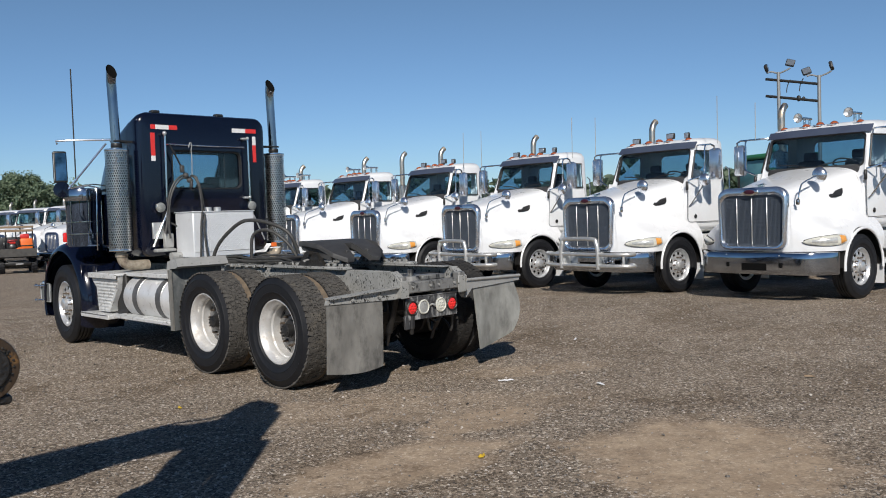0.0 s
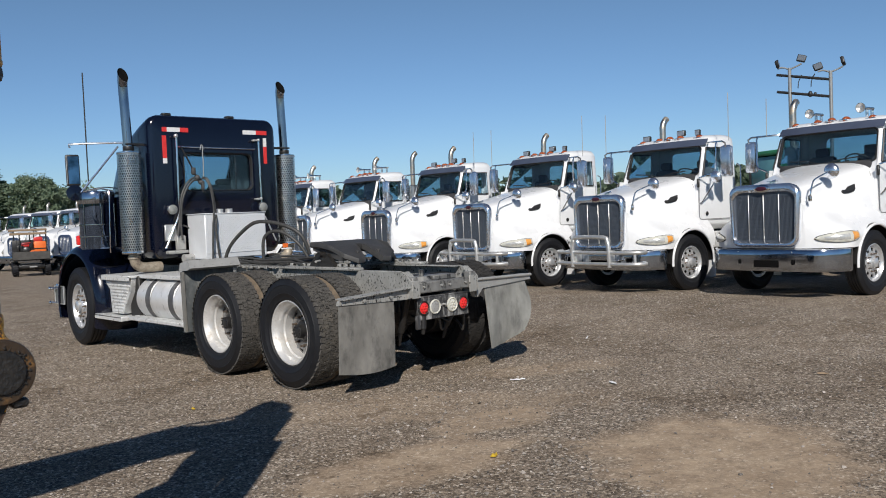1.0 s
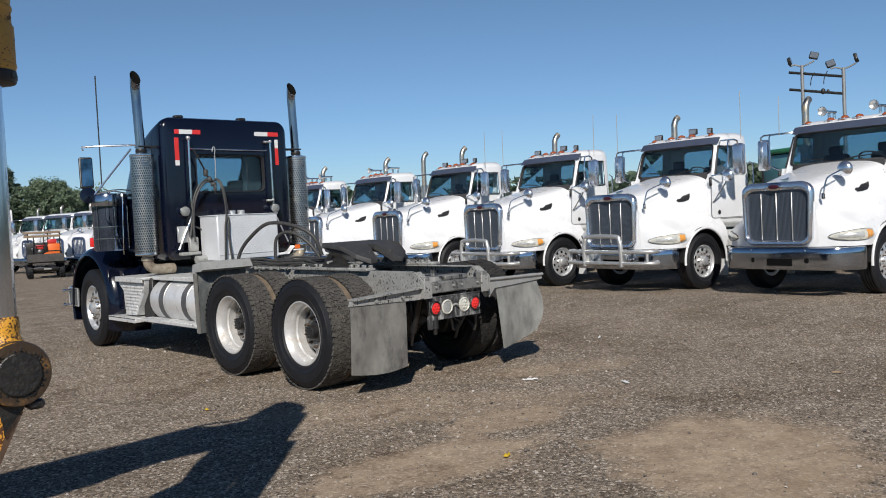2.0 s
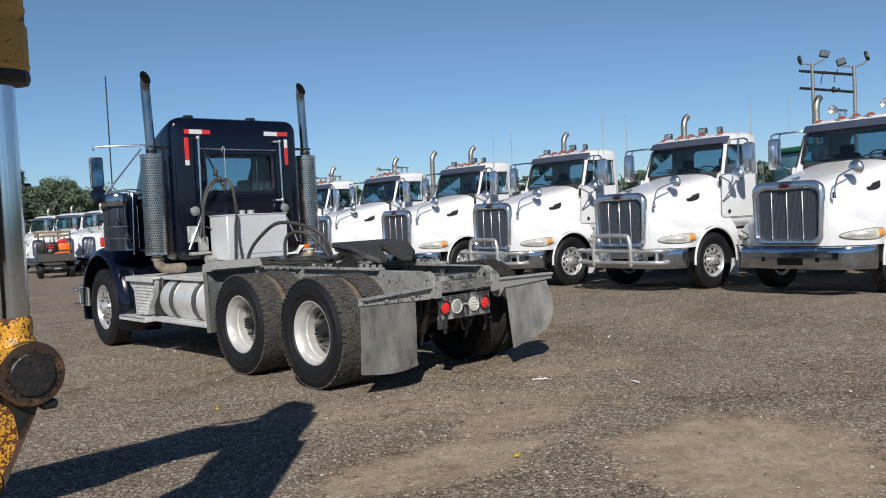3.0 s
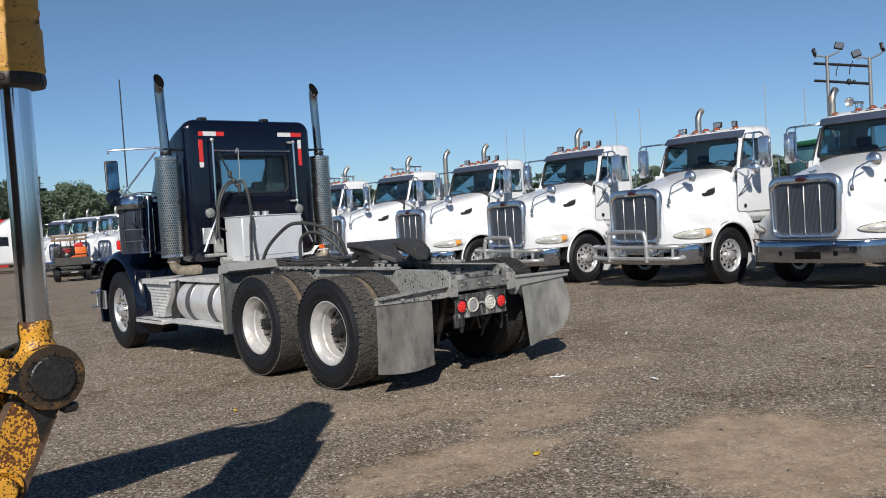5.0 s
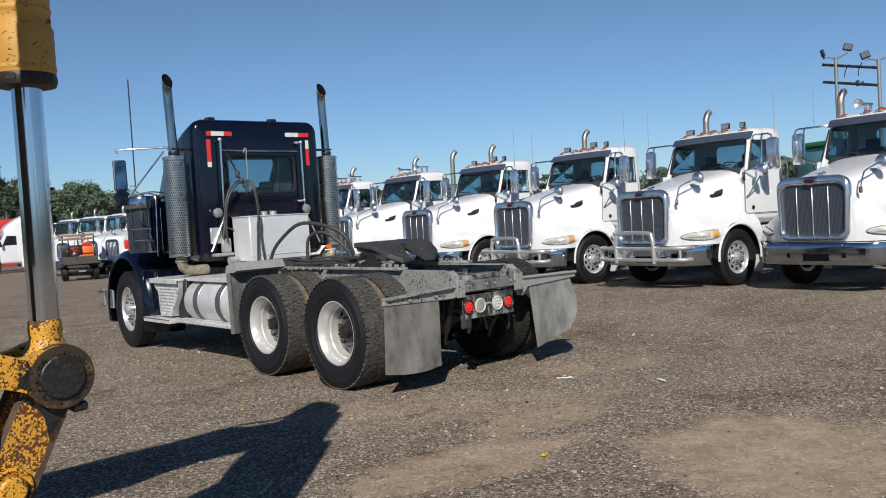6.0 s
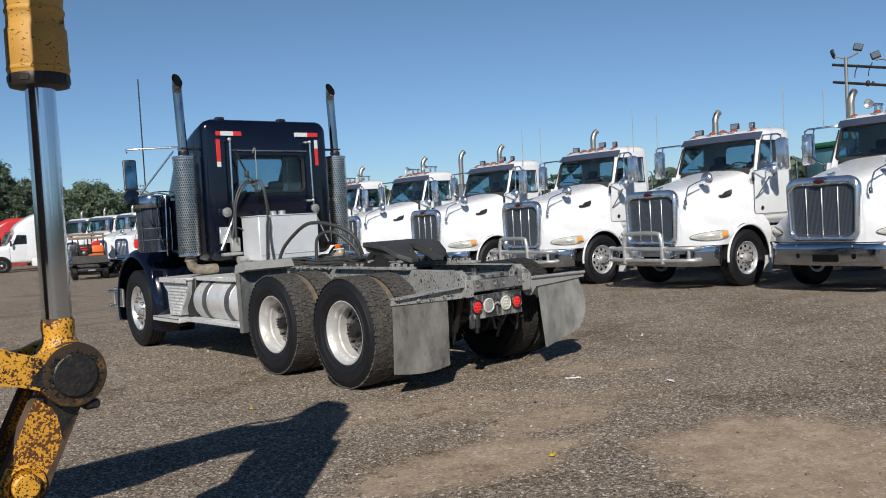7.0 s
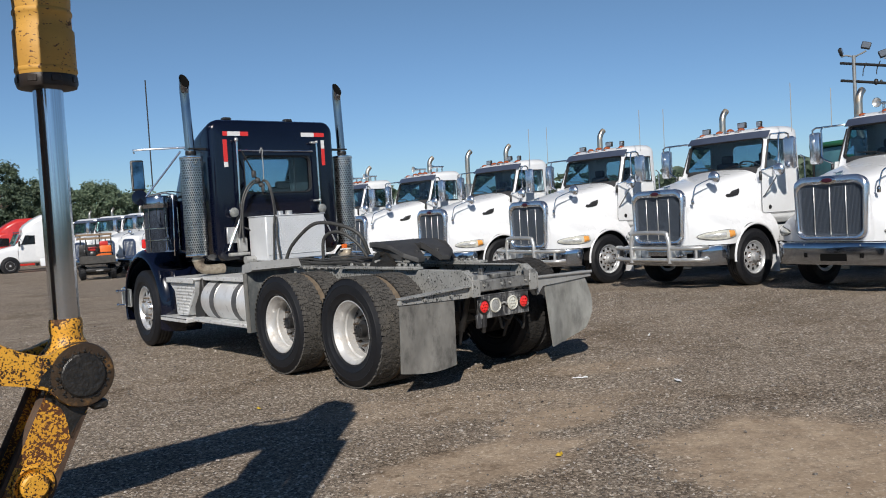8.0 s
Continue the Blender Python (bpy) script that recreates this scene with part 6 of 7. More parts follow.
def roof_items(T, kind):
    for x in (-0.66, -0.20, 0.06, 0.32, 0.74):
        g = Geo().ball((x, -1.09, 2.905 - 0.05 * abs(x)), 0.075, (0.85, 1.35, 0.85), 14, 8)
        lamp = part("clearance_lamp", g, M_AMBERDARK, T, "amber roof clearance lamp")
        part("lamp_base", Geo().box((x, -1.12, 2.905 - 0.05 * abs(x)), (0.17, 0.26, 0.022), 0.008), M_CHROME, lamp)
    if kind == "horns":
        for x in (-0.43, 0.50):
            h = Geo().lathe([(0.085, 0.12), (0.08, 0.10), (0.04, 0.04), (0.025, -0.05), (0.022, -0.32), (0.0005, -0.33)], "y", (x, -1.24, 3.08), 20)
            horn = part("air_horn", h, M_CHROME, T, "chrome roof air horn")
            part("horn_mouth", Geo().lathe([(0.0005, 0.085), (0.030, 0.080), (0.078, 0.108), (0.080, 0.112)], "y", (x, -1.24, 3.08), 20), M_ALU, horn)
            for fy in (-1.34, -1.51):
                part("horn_foot", Geo().box((x, fy, 3.00), (0.04, 0.045, 0.12), 0.006), M_CHROME, horn)
    else:
        for x in (-0.46, -0.06, 0.82):
            lamp = part("work_lamp", Geo().box((x, -1.30, 3.025 - 0.05 * abs(x)), ((0.19 if x != -0.46 else 0.11), 0.07, 0.115), 0.012), M_BLACKSTEEL, T, "square black roof work lamp")
            part("lamp_glass", Geo().box((x, -1.263, 3.025 - 0.05 * abs(x)), ((0.165 if x != -0.46 else 0.09), 0.006, 0.088), 0.002), M_SKYLENS, lamp)
            part("lamp_foot", Geo().box((x, -1.30, 2.96 - 0.05 * abs(x)), (0.03, 0.03, 0.11), 0.004), M_BLACKSTEEL, lamp)


def white_truck(m, label, bull, roof, stacks, aerials, group="row of white tractors"):
    T = thing("white_truck", m, label, "truck", group)
    build_hood(T)
    if group == "far tractors":
        build_small_grille(T)
    else:
        build_grille(T)
    build_bumper(T)
    if bull:
        build_bull_bar(T)
    build_cab(T, M_GLASSTEAL if group == "far tractors" else M_GLASS)
    if roof:
        roof_items(T, roof)
    for x, h in stacks:
        y = -2.0
        st = part("exhaust_pipe", Geo().tube([(x, y, 1.0), (x, y, 2.0), (x, y, 3.17 + h)] + [(x, y - 0.27 * (1 - math.cos(radians(a))), 3.22 + h + 0.27 * math.sin(radians(a))) for a in range(0, 61, 6)], 0.066, 18), M_PIPE, T, "bright curved exhaust pipe")
        part("stack_shield", Geo().cyl((x, y, 1.2), (x, y, 2.55), 0.12, n=22, bev=0.02), M_PERF, st)
    for x, z in aerials:
        part("aerial", Geo().tube([(x, -0.79, 2.74), (x, -0.80, z)], 0.007, 5), M_GALV, T, "thin whip aerial")
    for s in (-1, 1):
        wheel(T, s * 1.03, AX, 0.515, s, True, turn=0)
        for y in (-4.3, -5.62):
            wheel(T, s * 1.08, y, 0.515, s, False)
            wheel(T, s * 0.755, y, 0.515, -s, False, dark=True)
        g = Geo()
        channel(g, s * 0.43, -6.4, 0.9, 0.76, 1.035, 0.09)
        part("frame_rail", g, M_BLACKSTEEL, T)
        g = Geo().lathe([(0.0005, -2.9), (0.28, -2.88), (0.30, -2.84), (0.30, -1.86), (0.28, -1.82), (0.0005, -1.80)], "y", (s * 0.86, 0, 0.70), 30)
        part("fuel_tank", g, M_ALU, T)
        part("splash_flap", Geo().box((s * 1.04, -0.74, 0.45), (0.30, 0.015, 0.50), 0.006), M_WHITE, T, "white splash flap behind the front wheel")
        part("cab_step", Geo().box((s * 1.0, -1.25, 0.55), (0.30, 0.9, 0.06), 0.01).box((s * 0.95, -1.25, 0.9), (0.2, 0.8, 0.3), 0.02), M_TREADPLATE, T)
    part("axle", Geo().box((0, AX, 0.47), (1.7, 0.12, 0.12), 0.02), M_BLACKSTEEL, T)
    for y in (-4.3, -5.62):
        part("axle", Geo().cyl((-0.6, y, 0.515), (0.6, y, 0.515), 0.07), M_BLACKSTEEL, T)
    part("radiator", Geo().box((0, 0.85, 1.1), (0.95, 0.12, 0.9), 0.02).box((0, 0.3, 0.85), (0.7, 0.9, 0.7), 0.05), M_BLACKSTEEL, T)
    return T


M_NAVYMESH = mat("dark_blue_grille", (0.035, 0.055, 0.11), 0.4, colour2=(0.055, 0.08, 0.14), scale=12)
M_VISOR = mat("dark_visor_metal", (0.085, 0.105, 0.155), 0.32, 0.2, colour2=(0.065, 0.08, 0.125), scale=3)
WY = [-1.04, 2.19, 5.53, 8.77, 12.06, 15.3]
W_LABEL = "white conventional day-cab tractor with chrome grille, parked on gravel"
W_BULL = "white conventional day-cab tractor with a tubular bull bar, parked on gravel"
for i, (wy, bull, roof, stacks, aer) in enumerate((
        (WY[0], False, "horns", [(1.36, 0)], [(1.15, 3.42)]),
        (WY[1], True, "lamps", [(0.98, 0)], [(-1.52, 3.62), (1.52, 3.55)]),
        (WY[2], True, "lamps", [(0.98, 0)], [(-1.50, 3.60), (1.52, 3.60)]),
        (WY[3], False, "lamps", [(1.0, 0)], [(-1.5, 3.6)]),
        (WY[4], False, "horns", [(1.0, 0), (-1.0, 0)], []),
        (WY[5], False, "horns", [(1.0, 0)], []))):
    wx = 8.8
    white_truck(pose(wx, wy, ground_z(wx, wy), 0, 0, 83), W_BULL if bull else W_LABEL, bull, roof, stacks, aer)

# ---- the excavator's arm beside the camera ----
def build_excavator():
    # local: x along the linkage, y along its pins (the near side is -y), z up; the rod stands on the origin
    E = thing("excavator_arm", pose(-4.838, -4.575, 0, 0, 0, -39.9 + 42),
              "worn yellow excavator arm with chrome piston rod and chipped linkage", "excavator")
    g = Geo().lathe([(0.070, 3.15), (0.080, 3.10), (0.080, 2.30), (0.084, 2.285), (0.082, 2.252), (0.0850, 2.248), (0.0862, 2.242), (0.0850, 2.236), (0.0825, 2.232), (0.0825, 2.196), (0.0885, 2.187), (0.0885, 2.06), (0.085, 2.05)], "z", (0, 0, 0), 48, caps=True)
    cyl = part("cylinder_barrel", g, M_YELLOWC, E, "scuffed yellow hydraulic cylinder barrel")
    g = Geo().lathe([(0.087, 2.052), (0.0885, 2.048), (0.0885, 2.025), (0.085, 2.015), (0.046, 2.010)], "z", (0, 0, 0), 48, caps=True)
    for k in range(8):
        a = 2 * math.pi * k / 8
        g.box((0.0, 0.0, 0.0), (0.006, 0.030, 0.020), 0.002, Matrix.Rotation(a, 4, "Z") @ Matrix.Translation((0.0875, 0, 2.036)))
    part("gland", g, M_GLAND, cyl, "greasy black gland nut")
    part("retaining_ring", Geo().lathe([(0.0885, 2.075), (0.0905, 2.072), (0.0905, 2.064), (0.0885, 2.061)], "z", (0, 0, 0), 48), M_YELLOWC, cyl)
    part("piston_rod", Geo().cyl((0, 0, 2.06), (0, 0, 1.27), 0.0440, n=48), M_ROD, E, "chromed piston rod with a smear of oil")
    g = Geo().lathe([(0.045, 1.305), (0.049, 1.298), (0.050, 1.27), (0.047, 1.255), (0.050, 1.24), (0.066, 1.215), (0.08, 1.17)], "z", (0, 0, 0), 36, caps=True)
    pz = 1.138
    g.cyl((0, -0.062, pz), (0, 0.062, pz), 0.092, n=40, bev=0.008)
    part("rod_eye", g, M_YELLOW, E, "yellow rod eye")
    for s in (-1, 1):
        y0 = -0.118 if s < 0 else 0.082
        out = [(0.097 * math.cos(radians(a)), y0, pz + 0.097 * math.sin(radians(a))) for a in range(-118, 112, 8)]
        out += [(-0.075, y0, 1.214), (-0.11, y0, 1.210), (-0.17, y0, 1.232), (-0.226, y0, 1.263), (-0.60, y0, 1.40), (-0.60, y0, 1.20), (-0.30, y0, 1.155), (-0.226, y0, 1.143), (-0.16, y0, 1.128), (-0.105, y0, 1.108)]
        prof = [Vector(p) for p in out]
        mid = Vector((-0.2, 0, 1.17))
        inner = [p + (Vector((mid.x, p.y, mid.z)) - p) * 0.025 for p in prof]
        ring = [[p + Vector((0, 0.004, 0)) for p in prof], [p + Vector((0, 0.032, 0)) for p in prof], [p + Vector((0, 0.036, 0)) for p in inner]]
        part("side_link", Geo().loft([inner] + ring), M_YELLOW, E, "chipped yellow side link")
        y0 = -0.080 if s < 0 else 0.046
        d = Vector((-0.155, 0, 0.832 - pz)).normalized()
        nr = Vector((d.z, 0, -d.x))
        q = Vector((0, 0, pz))
        prof = [q + nr * 0.068 * k + d * a for k, a in ((-1, 0.0), (-1.0, 0.36), (-0.9, 0.62), (0.9, 0.62), (1.0, 0.36), (1.0, 0.0), (0.7, -0.06), (-0.7, -0.06))]
        part("lower_link", Geo().prism([(p.x, y0, p.z) for p in prof], (0, 0.034, 0)), M_YELLOWL, E, "pitted yellow lower link")
        edge = [q + nr * 0.068 * k + d * a for k, a in ((1, 0.05), (1, 0.6))]
        rim = [q + nr * 0.0685 * k + d * a for k, a in ((-1.02, 0.10), (-1.02, 0.60), (-0.62, 0.60), (-0.74, 0.42), (-0.66, 0.33), (-0.80, 0.24), (-0.70, 0.17), (-0.86, 0.12))]
        part("worn_edge", Geo().prism([(p.x, y0 - 0.0015, p.z) for p in rim], (0, 0.037, 0)), M_RUST, E, "brown edge worn bare of paint")
        part("link_weld", Geo().tube([(p.x, y0 + 0.017, p.z) for p in edge], 0.014, 8), M_RUST, E)
    part("link_web", Geo().prism([(p.x, -0.046, p.z) for p in [q + nr * k * 0.02 + d * a for k, a in ((-1, 0.14), (-1, 0.55), (1, 0.55), (1, 0.14))]], (0, 0.092, 0)), M_YELLOW, E)
    part("pin", Geo().cyl((0, -0.130, pz), (0, 0.130, pz), 0.066, n=40, bev=0.004), M_GREASE, E, "greasy black pivot pin")
    g = Geo()
    rnd = random.Random(8)
    for k in range(90):
        a, r = rnd.uniform(0, 2 * math.pi), rnd.uniform(0.064, 0.080)
        g.ball((r * math.cos(a), -0.121, pz + r * math.sin(a)), rnd.uniform(0.0015, 0.005), n=6, k=4)
    for k in range(40):
        a, r = rnd.uniform(2.5, 3.5), rnd.uniform(0.070, 0.125)
        g.ball((r * math.cos(a), -0.119, pz + r * math.sin(a)), rnd.uniform(0.0015, 0.005), n=6, k=4)
    tagged(part("grease", g, M_GREASE, E, "lumps of black grease"), kind="stuff")
    part("grease_film", Geo().lathe([(0.066, -0.1195), (0.082, -0.1205), (0.0945, -0.1195), (0.0978, -0.114), (0.0980, -0.09)], "y", (0, 0, pz), 48), M_FILM, E, "brown-black grease film")
    q2 = Vector((0, 0, pz))
    # thin black plate painted as the pin's shadow on the lower link
    part("pin_shadow", Geo().prism([(p.x, -0.0815, p.z) for p in [q2 + nr * 0.066 * k + d * a for k, a in ((0.98, 0.02), (0.98, 0.100), (0.6, 0.104), (0.2, 0.110), (-0.1, 0.124), (-0.45, 0.152), (-0.7, 0.180), (-0.98, 0.195), (-0.98, 0.02))]], (0, 0.003, 0)), M_GREASE, E, "black shadow of the pin painted on the lower link")
    part("grease_smear", Geo().prism([(x, -0.1195, z) for x, z in ((-0.055, pz + 0.075), (-0.085, pz + 0.045), (-0.12, pz + 0.012), (-0.128, pz - 0.012), (-0.10, pz - 0.018), (-0.06, pz - 0.03), (-0.05, pz + 0.02))], (0, 0.004, 0)), M_GREASE, E, "grease smeared over the side link")
    part("pin_lock", Geo().box((0.050, -0.085, pz - 0.100), (0.05, 0.05, 0.03), 0.008), M_GREASE, E)
    pin2 = part("pin", Geo().cyl((-0.155, -0.112, 0.832), (-0.155, 0.10, 0.832), 0.040, n=32, bev=0.006), M_YELLOW, E)
    part("pin_collar", Geo().lathe([(0.041, -0.082), (0.054, -0.092), (0.060, -0.090), (0.062, -0.080)], "y", (-0.155, 0, 0.832), 32), M_YELLOW, pin2)
    # stick, boom and bucket
    def plate(name, pts, y0, y1, label):
        return part(name, Geo().prism([(x, y0, z) for x, z in pts], (0, y1 - y0, 0)), M_YELLOWC, E, label)
    # unseen stick: plates shaped to fill its shadow, near-black to darken the rod's reflection
    stick = Geo()
    for pts, y0, y1 in (([(-0.36, 0.62), (-0.35, 2.2), (-0.16, 2.9), (-0.08, 3.2), (-0.08, 3.42), (-0.17, 3.56), (-0.30, 3.59), (-0.38, 3.46), (-0.44, 3.28), (-0.50, 2.4), (-0.44, 2.05), (-0.58, 1.97), (-0.60, 1.8), (-0.58, 0.62), (-0.47, 0.50)], -0.10, 0.12),
                        ([(-0.300, 1.46), (-0.300, 1.95), (-0.33, 2.05), (-0.33, 2.5), (-0.42, 3.35), (-0.50, 3.46), (-0.62, 2.5), (-0.597, 1.46)], -0.25, -0.10),
                        ([(-0.36, 0.62), (-0.356, 1.24), (-0.592, 1.24), (-0.58, 0.62), (-0.47, 0.50)], -0.25, -0.10)):
        stick.prism([(x, y0, z) for x, z in pts], (0, y1 - y0, 0))
    part("stick", stick, M_GLAND, E, "unseen excavator stick, darkened for the rod reflection")
    plate("boom", [(0.10, 2.98), (-0.19, 2.98), (-0.47, 3.01), (-0.73, 3.13), (-0.90, 3.17), (-1.12, 3.13), (-1.63, 3.11), (-2.08, 3.08), (-2.8, 3.10), (-4.4, 2.90), (-6.1, 1.6), (-7.0, -0.1), (-6.5, -0.1), (-5.4, 1.4), (-3.6, 2.25), (-1.8, 2.34), (-1.38, 2.35), (-1.12, 2.38), (-0.98, 2.46), (-0.81, 2.50), (-0.61, 2.52), (-0.38, 2.48), (-0.25, 2.52), (-0.20, 2.70)], 0.22, 0.34, "yellow excavator boom")
    # plate and strut added out of view to widen the arm's ground shadow
    part("shadow_plate", Geo().prism([(-0.57, -0.62, 2.05), (-0.57, -0.62, 3.10), (-0.42, -0.62, 3.05), (-0.385, -0.62, 2.05)], (0, 0.04, 0)).prism([(-0.53, -0.60, 2.98), (-0.53, -0.60, 3.10), (-0.44, -0.60, 3.05), (-0.44, -0.60, 2.98)], (0, 0.40, 0)), M_GLAND, E, "unseen plate added to widen the arm shadow")
    # unseen brown facing, added so the rod mirrors something dark
    part("stick_reflect_face", Geo().prism([(-0.355, -0.10, 0.62), (-0.345, -0.10, 2.2), (-0.165, -0.10, 2.85), (-0.15, -0.10, 2.85), (-0.33, -0.10, 2.2), (-0.34, -0.10, 0.62)], (0, 0.22, 0)), M_RUST, E)
    part("boom_hose", Geo().tube([(-0.02, 0.28, 3.30), (-0.12, 0.28, 3.21), (-0.28, 0.28, 3.13), (-0.44, 0.28, 3.13), (-0.73, 0.28, 3.20), (-1.1, 0.28, 3.17)], 0.020, 8, smooth=4), M_HOSE, E)
    outer = [(-0.62, 0.56), (-0.36, 0.62), (-0.16, 0.52), (0.02, 0.36), (0.08, 0.20), (0.02, 0.06), (-0.16, -0.02), (-0.44, -0.02), (-0.72, 0.06)]
    inn = [(-0.70, 0.085), (-0.44, 0.01), (-0.17, 0.01), (-0.01, 0.08), (0.045, 0.20), (-0.01, 0.34), (-0.18, 0.49), (-0.36, 0.585), (-0.60, 0.53)]
    part("bucket", Geo().prism([(x, -0.42, z) for x, z in outer + inn], (0, 0.84, 0)).prism([(x, -0.43, z) for x, z in outer], (0, 0.025, 0)).prism([(x, 0.405, z) for x, z in outer], (0, 0.025, 0)), M_RUST, E, "rusty digging bucket on the gravel")
    return E


M_FILM = mat("brown_grease", (0.022, 0.016, 0.012), 0.45, colour2=(0.075, 0.045, 0.022), scale=9, mix=0.9, spots=(0.22, 0.11, 0.03), spot_scale=10, spot_at=0.64, spot_soft=0.06, bump=0.3, bump_scale=80)
M_GLAND = mat("oily_gland_steel", (0.016, 0.012, 0.011), 0.5, colour2=(0.035, 0.026, 0.022), scale=14, bump=0.12)
M_RUST = mat("rusty_brown_steel", (0.10, 0.058, 0.035), 0.75, colour2=(0.05, 0.032, 0.022), scale=18, bump=0.3)
# polished chrome; long tone streaks paint in the rod's streaky reflection
M_ROD = mat("rod_reflection_streaks", (0.80, 0.82, 0.86), 0.13, 1.0, colour2=(0.46, 0.48, 0.52), scale=3, mix=0.8, stretch=(30, 30, 0.35), spots=(0.30, 0.26, 0.22), spot_scale=8, spot_at=0.80, spot_soft=0.1)
build_excavator()

# ---- far vehicles at the other end of the yard ----
def aero_truck(m, label, body):
    """A rounded conventional tractor; local y forward, origin under the front axle."""
    T = thing("parked_truck", m, label, "truck", "far tractors")

    def sec(y, w, z0, z1, r=0.22, lean=0.0):
        return [Vector((px, y - lean * (pz - z0), pz)) for px, pz in rrect(w, z1 - z0, r, 6, 0, (z0 + z1) / 2)]

    hood = [sec(1.30, 1.5, 0.55, 1.20, 0.2), sec(1.22, 1.9, 0.50, 1.42, 0.26), sec(1.0, 2.2, 0.48, 1.58, 0.3), sec(0.4, 2.3, 0.48, 1.72, 0.36), sec(-0.55, 2.3, 0.48, 1.92, 0.36)]
    part("hood", Geo().loft(hood), body, T, "sloping rounded hood")
    zr = 2.95
    cab = [sec(-0.40, 2.1, 0.62, 1.95, 0.2), sec(-0.50, 2.2, 0.60, 2.05, 0.2, 0.05), sec(-0.75, 2.24, 0.60, zr - 0.15, 0.25, 0.12), sec(-1.0, 2.26, 0.60, zr, 0.25, 0.08), sec(-1.9, 2.28, 0.60, zr + 0.1, 0.25)]
    part("cab", Geo().loft(cab), body, T, "rounded cab")
    sl = [sec(-0.95, 1.5, zr - 0.25, zr + 0.05, 0.12), sec(-1.2, 2.0, 1.2, zr + 0.35, 0.3), sec(-1.7, 2.3, 0.75, 3.65, 0.35), sec(-2.3, 2.42, 0.65, 3.95, 0.35), sec(-3.7, 2.44, 0.65, 4.0, 0.3)]
    part("sleeper", Geo().loft(sl), body, T, "tall raised-roof sleeper")
    for s in (-1, 1):
        part("side_skirt", Geo().box((s * 1.15, -3.6, 0.62), (0.1, 3.4, 0.55), 0.04), body, T)
    g = Geo().prism([(-1.02, -0.40, 1.94), (1.02, -0.40, 1.94), (1.0, -0.72, 2.66), (-1.0, -0.72, 2.66)], (0, 0.10, 0.03))
    part("windscreen", g, M_TINTBLUE, T, "blue-tinted windscreen")
    part("visor", Geo().box((0, -0.66, 2.78), (1.9, 0.16, 0.09), 0.03), M_VISOR, T)
    for s in (-1, 1):
        g = Geo().prism([(s * 1.11, -0.78, 1.92), (s * 1.12, -1.66, 1.92), (s * 1.12, -1.66, 2.52), (s * 1.11, -1.06, 2.56)], (s * 0.035, 0, 0))
        part("door_window", g, M_TINT, T, "dark door window")
        part("mirror", Geo().box((s * 1.38, -0.62, 2.0), (0.14, 0.12, 0.40), 0.05), M_BLACKSTEEL, T)
        part("mirror_arm", Geo().tube([(s * 1.42, -0.72, 2.3), (s * 1.14, -0.7, 2.35)], 0.02, 6).tube([(s * 1.42, -0.72, 1.95), (s * 1.14, -0.7, 1.85)], 0.02, 6), M_BLACKSTEEL, T)
        part("headlamp", Geo().ball((s * 0.92, 1.05, 0.98), 0.20, (0.9, 0.55, 0.55), 16, 8), M_CLEAR, T, "oval clear headlamp")
        part("wheel_well", Geo().cyl((s * 1.0, 0, 0.52), (s * 1.165, 0, 0.52), 0.62, n=30), M_BLACKSTEEL, T)
        wheel(T, s * 1.06, 0, 0.515, s, True)
        ys = (-5.4, -6.7)
        for y in ys:
            wheel(T, s * 1.08, y, 0.515, s, False)
        g = Geo()
        channel(g, s * 0.43, ys[1] - 0.7, 0.6, 0.76, 1.03, 0.09)
        part("frame_rail", g, M_BLACKSTEEL, T)
        part("fuel_tank", Geo().cyl((s * 0.86, -1.9, 0.68), (s * 0.86, -3.1, 0.68), 0.29, n=24, bev=0.03), M_ALU, T)
    part("grille", Geo().loft([[Vector((px, 1.27 + 0.04 * k, pz)) for px, pz in rrect(0.86, 0.62, 0.16, 6, 0, 1.10)] for k in (0, 1)]), M_CHROME, T, "chrome-edged grille")
    part("grille_mesh", Geo().loft([[Vector((px, 1.31 + 0.01 * k, pz)) for px, pz in rrect(0.74, 0.50, 0.12, 6, 0, 1.10)] for k in (0, 1)]), M_MESH, T)
    for k in range(5):
        part("grille_slat", Geo().box((0, 1.325, 0.92 + 0.09 * k), (0.72, 0.012, 0.02), 0.004), M_CHROME, T)
    part("bumper", Geo().box((0, 1.24, 0.55), (2.25, 0.25, 0.36), 0.07), body, T)
    part("bumper_slot", Geo().box((0, 1.37, 0.52), (1.0, 0.02, 0.13), 0.03), M_BLACKSTEEL, T)
    return T


M_TINTBLUE = mat("blue_tinted_glass", (0.08, 0.17, 0.19), 0.05, colour2=(0.14, 0.26, 0.28), scale=1.5, coat=1.0)


def far(x, y, rz):
    return pose(x, y, ground_z(x, y), 0, 0, rz)


FAR_ROW = [(10.11, 33.28), (10.19, 36.25), (9.81, 39.36), (9.63, 42.58)]
aero_truck(far(9.9, 58.4, 84), "white raised-roof sleeper tractor parked on far gravel", M_WHITE)
aero_truck(far(10.0, 65.7, 84), "red raised-roof sleeper tractor parked behind a white one", M_REDPAINT)
for x, y in FAR_ROW:
    white_truck(far(x, y, 114) @ Matrix.Scale(1.04, 4), "white day-cab tractor parked in the far row on gravel", False, "", [(0.98, -0.1)], [], "far tractors")


